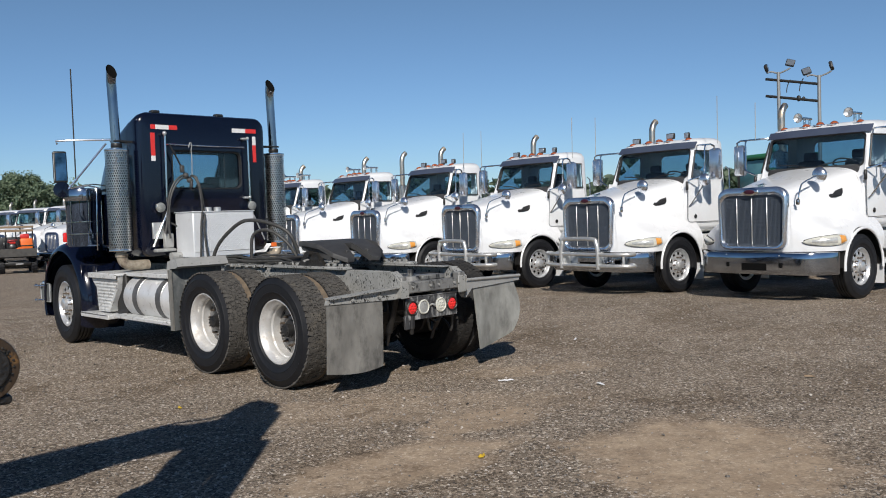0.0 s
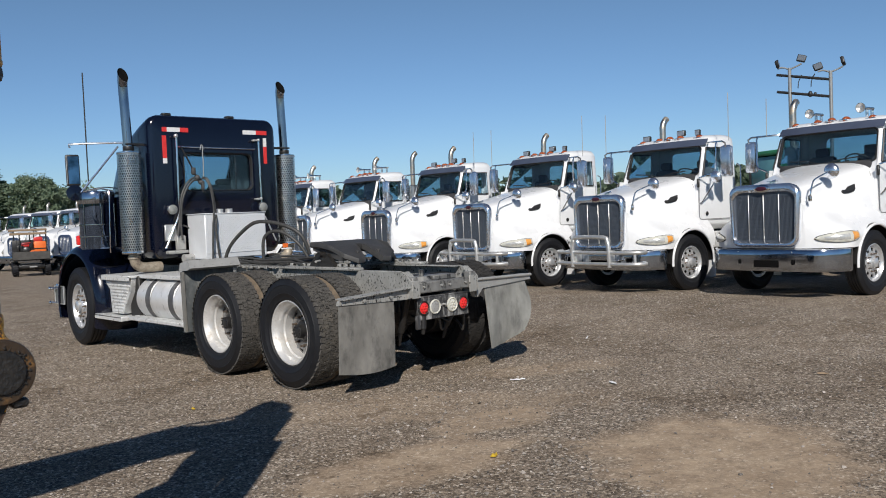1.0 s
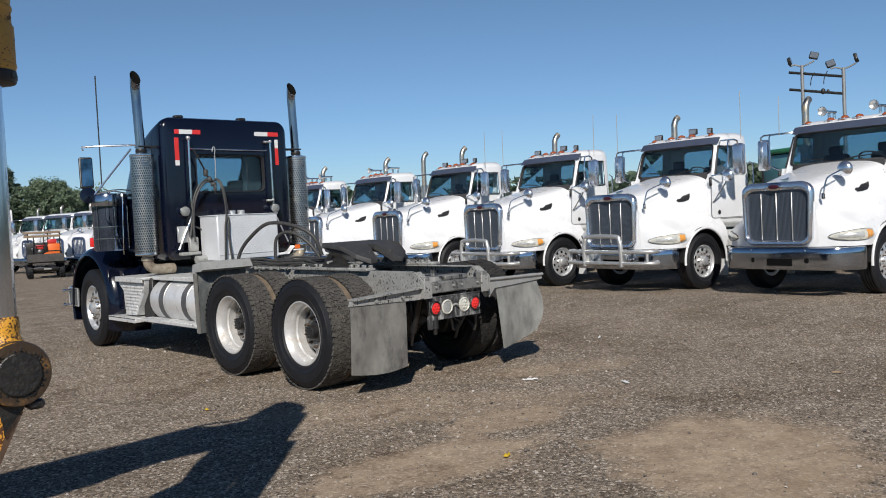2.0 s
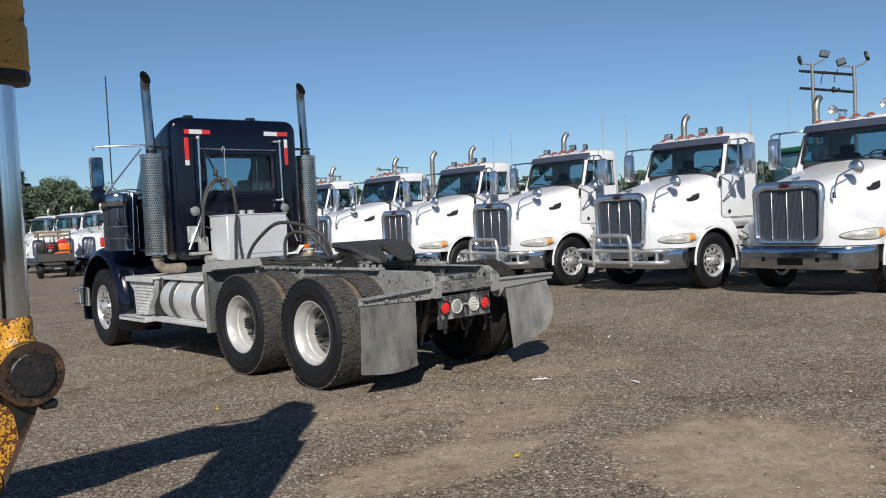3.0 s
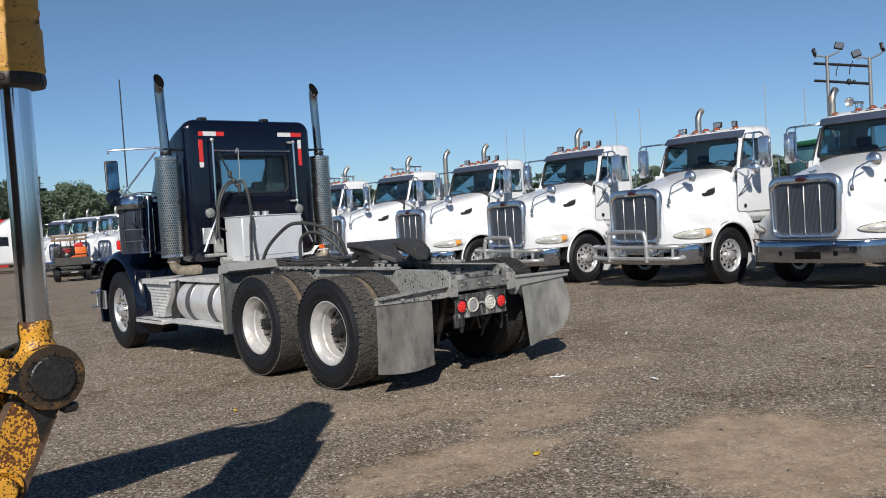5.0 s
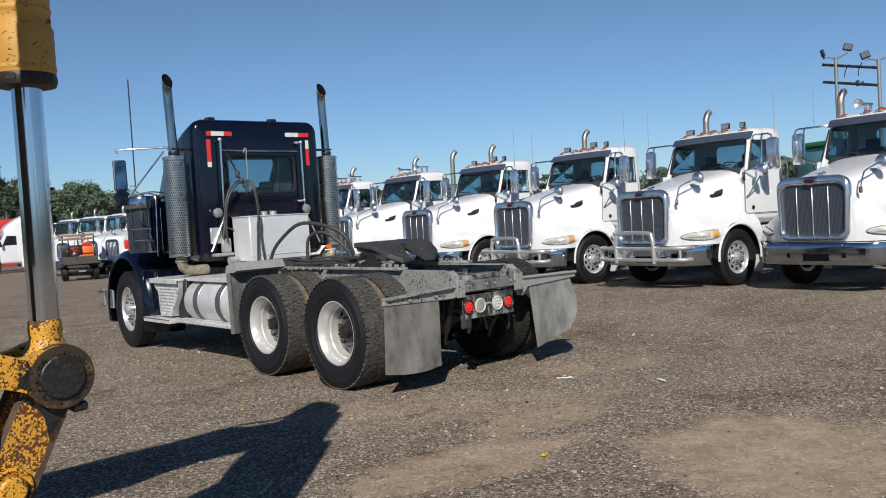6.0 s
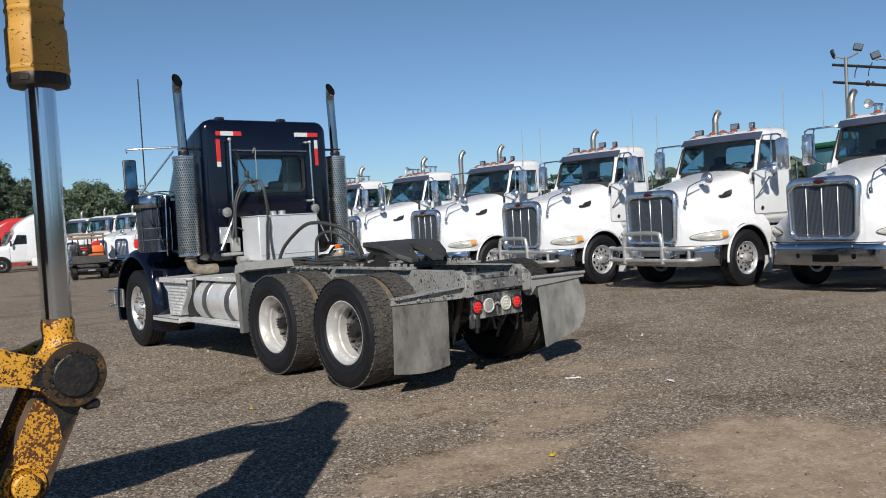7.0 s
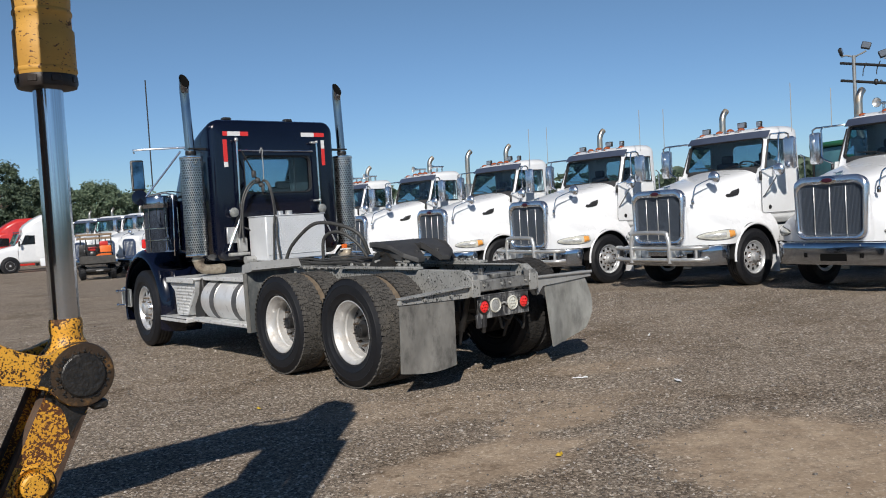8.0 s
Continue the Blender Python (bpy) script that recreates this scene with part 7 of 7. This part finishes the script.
def build_cart():
    """The utility cart with a dump bed, seen from behind."""
    C = thing("utility_cart", far(7.18, 31.6, -16), "black utility cart with dump bed and orange equipment on it", "utility cart")
    for s in (-1, 1):
        for y in (0.0, 1.9):
            g = Geo().lathe([(0.14, 0.11), (0.26, 0.125), (0.31, 0.09), (0.32, 0.0), (0.31, -0.09), (0.26, -0.125), (0.14, -0.11)], "x", (s * 0.62, y, 0.32), 28, closed=True)
            w = part("wheel", g, M_RUBBER, C, "knobbly black tyre")
            gg = Geo()
            for k in range(18):
                a = 2 * math.pi * k / 18
                for q in (-0.06, 0.06):
                    gg.box((0, 0, 0), (0.09, 0.05, 0.03), 0.004, pose(s * 0.62 + q, y, 0.32) @ Matrix.Rotation(a + q * 2, 4, "X") @ Matrix.Translation((0, 0, 0.325)))
            tagged(part("lugs", gg, M_RUBBER, w), kind="stuff")
            part("rim", Geo().lathe([(0.0005, 0.02 * s), (0.13, 0.03 * s), (0.15, 0.1 * s)], "x", (s * 0.62, y, 0.32), 20), M_GALV, w)
    part("chassis", Geo().box((0, 0.9, 0.42), (0.8, 2.5, 0.14), 0.02).box((0, -0.3, 0.42), (1.0, 0.08, 0.1), 0.02).cyl((-0.6, 0, 0.32), (0.6, 0, 0.32), 0.05), M_BLACKSTEEL, C)
    part("tow_hitch", Geo().box((0.05, -0.42, 0.40), (0.3, 0.12, 0.06), 0.01), M_GALV, C)
    bed = part("dump_bed", Geo().box((0, 0.05, 0.72), (1.42, 1.3, 0.04), 0.01), M_BLACKSTEEL, C, "dark dump bed")
    for s in (-1, 1):
        part("bed_side", Geo().box((s * 0.70, 0.05, 0.88), (0.04, 1.3, 0.32), 0.01), M_BLACKSTEEL, bed)
    part("tailgate", Geo().box((0, -0.60, 0.88), (1.44, 0.04, 0.34), 0.012), M_GREYBED, bed, "scuffed grey tailgate")
    part("headboard", Geo().box((0, 0.70, 0.92), (1.40, 0.04, 0.4), 0.01), M_BLACKSTEEL, bed)
    for x in (-0.62, 0.18, 0.66):
        part("roll_post", Geo().tube([(x, 0.85, 0.7), (x, 0.85, 1.95)], 0.03, 8), M_BLACKSTEEL, C)
    part("canopy", Geo().box((-0.05, 1.2, 1.96), (1.5, 1.0, 0.09), 0.02), M_WOOD, C, "weathered tan canopy")
    part("seat_back", Geo().box((-0.1, 0.80, 1.28), (1.2, 0.06, 0.5), 0.03), M_BLACKSTEEL, C, "black bench seat back")
    part("bonnet", Geo().box((0, 2.0, 0.8), (1.2, 0.7, 0.4), 0.1), M_BLACKSTEEL, C)
    g = Geo().box((0.36, 0.0, 1.16), (0.48, 0.42, 0.62), 0.05)
    tank = part("orange_tank", g, M_ORANGE, C, "orange plastic tank")
    part("tank_cap", Geo().box((0.30, 0.0, 1.56), (0.36, 0.36, 0.2), 0.05), M_REDPAINT, tank)
    eng = part("engine", Geo().box((-0.20, 0.0, 1.10), (0.42, 0.4, 0.30), 0.06).cyl((-0.32, -0.25, 1.16), (-0.32, -0.1, 1.16), 0.14, n=20), M_BLACKSTEEL, C, "small black and red engine")
    part("engine_cover", Geo().box((-0.16, -0.06, 1.34), (0.40, 0.36, 0.18), 0.05).box((-0.1, -0.22, 0.96), (0.5, 0.1, 0.12), 0.03), M_REDPAINT, eng)
    part("frame_tube", Geo().tube([(-0.46, -0.28, 0.74), (-0.46, -0.28, 1.38), (0.0, -0.28, 1.40), (0.02, -0.28, 0.74)], 0.018, 8), M_BLACKSTEEL, eng)
    # the machine on the bed: starter, silencer, fuel can, handles
    part("starter_cover", Geo().lathe([(0.0005, -0.40), (0.10, -0.395), (0.13, -0.37), (0.14, -0.30), (0.0005, -0.29)], "y", (-0.18, 0, 1.12), 20), M_CARTLOAD, eng, "grey recoil starter cover")
    part("silencer", Geo().box((-0.44, -0.12, 1.24), (0.18, 0.24, 0.16), 0.03), M_CARTLOAD, eng, "grey metal silencer")
    part("air_filter", Geo().cyl((0.02, -0.2, 1.20), (0.02, -0.2, 1.40), 0.09, n=16, bev=0.02), M_BLACKSTEEL, eng)
    part("crankcase", Geo().box((-0.22, -0.20, 0.86), (0.50, 0.26, 0.20), 0.04).cyl((-0.02, -0.36, 0.88), (-0.02, -0.30, 0.88), 0.08, n=14), M_CARTLOAD, eng, "oily grey crankcase")
    part("orange_blade_guard", Geo().lathe([(0.05, -0.06), (0.17, -0.05), (0.18, 0.0), (0.17, 0.05), (0.05, 0.06)], "y", (0.08, -0.34, 0.93), 22, closed=True), M_ORANGE, eng, "round orange guard")
    for x in (-0.52, -0.40):
        part("handle_bar", Geo().tube([(x, -0.40, 0.9), (x - 0.02, -0.46, 1.30), (x, -0.30, 1.58), (x + 0.02, 0.0, 1.64)], 0.014, 8, smooth=4), M_BLACKSTEEL, eng)
    part("tank_strap", Geo().box((0.36, -0.215, 1.16), (0.50, 0.012, 0.05), 0.004), M_BLACKSTEEL, tank)
    part("tank_foot", Geo().box((0.36, -0.10, 0.80), (0.52, 0.30, 0.10), 0.02), M_CARTLOAD, tank)
    part("rack_rail", Geo().box((-0.05, 0.72, 1.80), (1.46, 0.05, 0.10), 0.01), M_WOOD, C, "weathered wooden rack rail")
    for x in (-0.40, 0.0, 0.42):
        part("rack_slat", Geo().box((x, 0.73, 1.60), (0.05, 0.03, 0.50), 0.006), M_BLACKSTEEL, C)
    for s in (-1, 1):
        part("mud_wing", Geo().box((s * 0.66, 0.0, 0.66), (0.30, 0.80, 0.05), 0.02), M_GREYBED, C)
    part("rear_axle", Geo().cyl((-0.5, 0.0, 0.36), (0.5, 0.0, 0.36), 0.06, n=12).ball((0.0, 0.0, 0.38), 0.15, (1, 1, 0.9), 14, 8).box((0.3, -0.15, 0.45), (0.16, 0.30, 0.16), 0.03), M_CARTLOAD, C, "oily rear axle")


M_CARTLOAD = mat("oily_engine_metal", (0.16, 0.155, 0.15), 0.4, 0.7, colour2=(0.05, 0.05, 0.05), scale=14)
M_GREYBED = mat("scuffed_grey_steel", (0.075, 0.07, 0.064), 0.6, colour2=(0.04, 0.038, 0.035), scale=7, bump=0.1)
build_cart()


# ---- floodlight rig and green machine behind the white row ----
def build_floodlights():
    bx, by = 21.7, 5.0
    dx, dy = 0.30, -1.16
    gz = ground_z(bx, by)
    R = thing("floodlight_rig", pose(bx, by, gz), "grey two-post floodlight rig with four lamps behind the trucks", "floodlight")
    for k, top in ((0, 5.97), (1, 5.74)):
        part("post", Geo().cyl((dx * k, dy * k, -0.1), (dx * k, dy * k, top), 0.055, n=14), M_GALVPOLE, R, "grey steel post")
        for q in (-1, 1):
            lx, ly, lz = dx * k + 0.36 * q * 0.38, dy * k - 0.36 * q * 0.92, top + 0.16 + 0.10 * (q > 0)
            part("lamp_arm", Geo().tube([(dx * k, dy * k, top - 0.05), (dx * k + (lx - dx * k) * 0.6, dy * k + (ly - dy * k) * 0.6, top + 0.03), (lx, ly, lz - 0.16)], 0.028, 8, smooth=3), M_GALVPOLE, R)
            mm = pose(lx, ly, lz, 18 * q, 14, 65 + 40 * q * (1 if k else -1))
            lamp = part("floodlight", Geo().box((0, 0, 0), (0.10, 0.27, 0.23), 0.03), M_BLACKSTEEL, R, "black floodlight head", m=mm)
            part("lamp_glass", Geo().box((-0.054, 0, 0), (0.01, 0.22, 0.18), 0.003), M_WORKLENS, lamp)
    for z0, z1 in ((5.73, 5.47), (5.19, 4.94)):
        part("crossbar", Geo().tube([(-0.10, 0.38, z0 + 0.06), (dx, dy, z1)], 0.045, 8), M_BLACKSTEEL, R, "dark crossbar")
    for a, b_ in ((0.3, 0.25), (0.62, 0.4)):
        part("cable", Geo().tube([(dx * a, dy * a, 5.7), (dx * (a - 0.08), dy * (a - 0.08), 5.5), (dx * (a - 0.1), dy * (a - 0.1), 5.3)], 0.014, 6, smooth=3), M_BLACKSTEEL, R)
    part("insulator", Geo().ball((dx * 0.5, dy * 0.5, 5.08), 0.07, (1, 1, 1.4), 10, 6).ball((dx * 0.62, dy * 0.62, 5.06), 0.05, (1, 1, 1.4), 10, 6), M_BLACKSTEEL, R)


M_GALVPOLE = mat("galvanised_pole", (0.34, 0.35, 0.35), 0.5, 0.5, colour2=(0.27, 0.28, 0.28), scale=4)
build_floodlights()


def build_green_machine():
    bx, by = 27.1, 7.6
    G = thing("farm_machine", pose(bx, by, ground_z(bx, by), 0, 0, -28) @ Matrix.Scale(1.2, 4), "green machine cab with tinted windows behind the white trucks", "tractor")
    part("body", Geo().box((0, 0, 1.35), (1.9, 3.4, 1.3), 0.12), M_GREEN, G)
    cab = part("cab", Geo().box((0, 0, 2.45), (1.7, 1.6, 1.05), 0.08), M_TEAL, G, "tinted teal cab glazing")
    part("roof", Geo().box((0, 0, 3.06), (1.85, 1.85, 0.16), 0.06), M_GREEN, G, "green cab roof")
    for x in (-0.84, 0.0, 0.84):
        for y in (-0.8, 0.8):
            part("post", Geo().box((x, y, 2.45), (0.07, 0.07, 1.1), 0.01), M_BLACKSTEEL, cab)
    for s in (-1, 1):
        for y, r in ((-1.0, 0.75), (1.2, 0.5)):
            g = Geo().lathe([(r * 0.5, 0.18), (r * 0.9, 0.2), (r, 0.12), (r, -0.12), (r * 0.9, -0.2), (r * 0.5, -0.18)], "x", (s * 0.9, y, r), 30, closed=True)
            w = part("wheel", g, M_RUBBER, G)
            part("rim", Geo().cyl((s * 0.9 - 0.1, y, r), (s * 0.9 + 0.1, y, r), r * 0.52, n=24), M_GREEN, w)


build_green_machine()


# ---- trees ----
def tree(x, y, h, w, seed, leaf, n_clumps=125, leaves=105, size=0.17):
    rnd = random.Random(seed)
    z0 = ground_z(min(x, 60), min(y, 90))
    T = thing("tree", pose(x, y, z0, 0, 0, rnd.uniform(0, 360)), "tall broad-leaved tree in full summer leaf", "tree", "tree line")
    g = Geo()
    top = Vector((rnd.uniform(-0.4, 0.4), rnd.uniform(-0.4, 0.4), h * 0.82))
    trunk = [Vector((0, 0, -0.2)), Vector((0.05, 0.1, h * 0.25)), Vector((top.x * 0.5, top.y * 0.5, h * 0.55)), top]
    g.tube(trunk, 0.028 * h, 9, smooth=4, r_end=0.04)
    ends = []
    for k in range(13):
        a, t = rnd.uniform(0, 2 * math.pi) , rnd.uniform(0.18, 0.8)
        p = Vector((top.x * t, top.y * t, h * 0.82 * t + 0.3))
        ln = w * 0.5 * rnd.uniform(0.55, 1.0) * (1.15 - 0.6 * abs(t - 0.45))
        e = p + Vector((math.cos(a) * ln, math.sin(a) * ln, ln * rnd.uniform(0.25, 0.8)))
        g.tube([p, (p + e) / 2 + Vector((0, 0, -0.1 * ln)), e], 0.011 * h * (1.1 - t), 6, smooth=3, r_end=0.02)
        ends.append(e)
    part("trunk", g, M_BARK, T, "brown trunk with limbs")
    v, f = [], []
    for c in range(n_clumps):
        if c < len(ends) * 2:
            cc = ends[c % len(ends)] + Vector((rnd.gauss(0, 0.3), rnd.gauss(0, 0.3), rnd.gauss(0.2, 0.3)))
        else:
            a, zz = rnd.uniform(0, 2 * math.pi), rnd.uniform(0.16, 1.0)
            rr = w * 0.5 * math.sqrt(rnd.random()) * (0.55 + 0.55 * math.sin(math.pi * min(1, zz * 0.92)) ** 0.8) * (1.0 if zz < 0.75 else 0.75)
            cc = Vector((math.cos(a) * rr, math.sin(a) * rr, h * zz))
        cr = rnd.uniform(0.45, 1.30) * w * 0.112
        for k in range(leaves):
            d = Vector((rnd.gauss(0, 1), rnd.gauss(0, 1), rnd.gauss(0, 0.7)))
            d.normalize()
            p = cc + d * cr * rnd.uniform(0.35, 1.2)
            u = Vector((rnd.gauss(0, 1), rnd.gauss(0, 1), rnd.gauss(0, 0.6))).normalized()
            q = u.cross(d).normalized()
            s = size * rnd.uniform(0.6, 1.3)
            i = len(v)
            v += [p - u * s, p + q * s * 0.5, p + u * s, p - q * s * 0.5 + d * s * 0.2]
            f.append((i, i + 1, i + 2, i + 3))
    me = bpy.data.meshes.new("crown")
    me.from_pydata([tuple(q) for q in v], [], f)
    me.materials.append(leaf)
    tagged(put("crown", me, T, None, "green leafy crown"), kind="stuff")
    return T


rt = random.Random(21)
WOOD = [(az, 104 + 6 * math.sin(az * 2.3), 9.7, M_LEAF2) for az in (-4.5, -2.6, -0.7, 1.2, 3.0, 4.9, 6.7, 8.4, 10.1, 11.7, 13.2, 14.6, 15.8)]
WOOD += [(17.7, 100, 7.7, M_LEAF), (18.9, 97, 8.4, M_LEAF), (20.1, 106, 8.0, M_LEAF), (21.3, 112, 6.6, M_LEAF), (22.8, 112, 7.2, M_LEAF), (24.5, 116, 7.2, M_LEAF)]
for k, (az, d, tall, leaf) in enumerate(WOOD):
    x, y = -5.6 + d * math.sin(radians(az)), -7.4 + d * math.cos(radians(az))
    tree(x, y, tall * rt.uniform(0.92, 1.08), rt.uniform(4.6, 6.0), 100 + k, leaf)


def hedge():
    """The far woods along the horizon, too many trees to count."""
    rnd = random.Random(77)
    v, f = [], []
    for k in range(760):
        # from 420 on: low trees added out of view to shape chrome reflections
        az = rnd.uniform(-40, 125) if k < 420 else rnd.uniform(125, 320)
        d = (rnd.uniform(150, 190) if az > 22 else rnd.uniform(128, 150)) if k < 420 else rnd.uniform(62, 95)
        cx, cy = -5.6 + d * math.sin(radians(az)), -7.4 + d * math.cos(radians(az))
        h = rnd.uniform(7.0, 9.4) if 22 < az < 125 else rnd.uniform(5.5, 7.2) if k < 420 else rnd.uniform(2.4, 3.8)
        z0 = ground_z(min(cx, 60), min(cy, 90))
        for j in range(230):
            a, zz = rnd.uniform(0, 6.283), rnd.random()
            rr = 3.4 * math.sqrt(rnd.random()) * (0.7 + 0.4 * math.sin(3.1 * zz))
            p = Vector((cx + rr * math.cos(a), cy + rr * math.sin(a), z0 + h * zz))
            u = Vector((rnd.gauss(0, 1), rnd.gauss(0, 1), rnd.gauss(0, 0.6))).normalized()
            q = u.cross(Vector((rnd.gauss(0, 1), rnd.gauss(0, 1), rnd.gauss(0, 1)))).normalized()
            s = rnd.uniform(0.55, 0.95) if 22 < az < 125 else rnd.uniform(0.25, 0.5)
            i = len(v)
            v += [p - u * s, p + q * s * 0.6, p + u * s, p - q * s * 0.6]
            f.append((i, i + 1, i + 2, i + 3))
    me = bpy.data.meshes.new("far_woods")
    me.from_pydata([tuple(q) for q in v], [], f)
    me.materials.append(M_LEAF2)
    tagged(new("far_woods", me), "dark green woods along the horizon, with unseen trees for reflections", "woods", kind="stuff")


hedge()

# ---- loose stones and litter ----
def loose_stones():
    rnd = random.Random(5)
    v, f = [], []
    shapes = []
    for k in range(6):
        pts = [Vector((rnd.gauss(0, 1), rnd.gauss(0, 1), rnd.gauss(0, 1))).normalized() * rnd.uniform(0.7, 1.15) for _ in range(9)]
        bm = bmesh.new()
        for p in pts:
            bm.verts.new(p)
        bmesh.ops.convex_hull(bm, input=bm.verts[:])
        bm.verts.index_update()
        used = [q for q in bm.verts if q.link_faces]
        idx = {q.index: i for i, q in enumerate(used)}
        shapes.append(([q.co.copy() for q in used], [[idx[w.index] for w in fc.verts] for fc in bm.faces]))
        bm.free()
    for k in range(44000):
        t = rnd.random() ** 1.35
        d = 3.2 + 13.0 * t
        az = radians(rnd.uniform(5, 78))
        x, y = -5.65 + d * math.sin(az), -7.42 + d * math.cos(az)
        bare = any((((x - px) * math.cos(radians(a)) + (y - py) * math.sin(radians(a))) / rx) ** 2 + ((-(x - px) * math.sin(radians(a)) + (y - py) * math.cos(radians(a))) / ry) ** 2 < 0.8 for px, py, rx, ry, a, most in PATCHES[:2])
        if bare and rnd.random() < 0.85:
            continue
        s = min(0.013, 0.0040 * math.exp(rnd.gauss(0, 0.45))) * (1 + 0.05 * d)
        pts, fs = shapes[rnd.randrange(6)]
        c, sn = math.cos(k), math.sin(k)
        n = len(v)
        z = ground_z(x, y) - 0.006 + 0.010 * 0.2
        v += [(x + s * (p.x * c - p.y * sn), y + s * (p.x * sn + p.y * c), z + s * (0.6 * p.z + 0.25)) for p in pts]
        f += [tuple(n + i for i in q) for q in fs]
    me = bpy.data.meshes.new("loose_stones")
    me.from_pydata(v, [], f)
    me.materials.append(M_STONE)
    tagged(new("loose_stones", me), "loose pale and dark stones scattered over the gravel yard", "stones", kind="stuff")


loose_stones()


def litter():
    for x, y, w, d, rz, m, nm, lab, cat in (
            (0.29, -2.13, 0.14, 0.03, -38, M_TAPEW, "paper_scrap", "crumpled white scrap of paper lying on gravel", "litter"),
            (0.66, -2.92, 0.11, 0.04, 65, M_TAPEW, "paper_scrap", "small white scrap of paper on gravel", "litter"),
            (-1.67, -3.66, 0.055, 0.04, 10, M_YLEAF, "leaf", "small yellow fallen leaf on gravel", "leaf"),
            (-4.55, 0.6, 0.05, 0.035, 50, M_YLEAF, "leaf", "small yellow fallen leaf on gravel", "leaf"),
            (-2.2, -0.7, 0.05, 0.03, 80, M_YLEAF, "leaf", "small yellow fallen leaf on gravel", "leaf"),
            (2.7, -1.1, 0.12, 0.03, 30, M_TAPEW, "paper_scrap", "thin white scrap lying on gravel", "litter"),
            (2.0, -4.2, 0.09, 0.03, 120, M_WOOD, "wood_chip", "tan splinter of wood on gravel", "litter"),
            (0.9, -0.95, 0.3, 0.02, 33, M_WOOD, "stick", "thin dry stick on gravel by the wheel", "stick")):
        rnd = random.Random(int(abs(x) * 1000))
        rows = []
        for i in range(6):
            u = i / 5 - 0.5
            ww = d * (1 - 1.6 * u * u) * rnd.uniform(0.8, 1.1)
            rows.append([Vector((u * w, -ww / 2, 0.004 + rnd.uniform(0, 0.008))), Vector((u * w, 0, 0.012 + rnd.uniform(0, 0.012))), Vector((u * w, ww / 2, 0.004 + rnd.uniform(0, 0.008))), Vector((u * w, 0, 0.004))])
        solid(nm, Geo().loft(rows), m, lab, cat, pose(x, y, ground_z(x, y) - 0.004, 0, 0, rz))


M_YLEAF = mat("yellow_leaf", (0.60, 0.42, 0.03), 0.6, colour2=(0.5, 0.3, 0.03), scale=40)
litter()
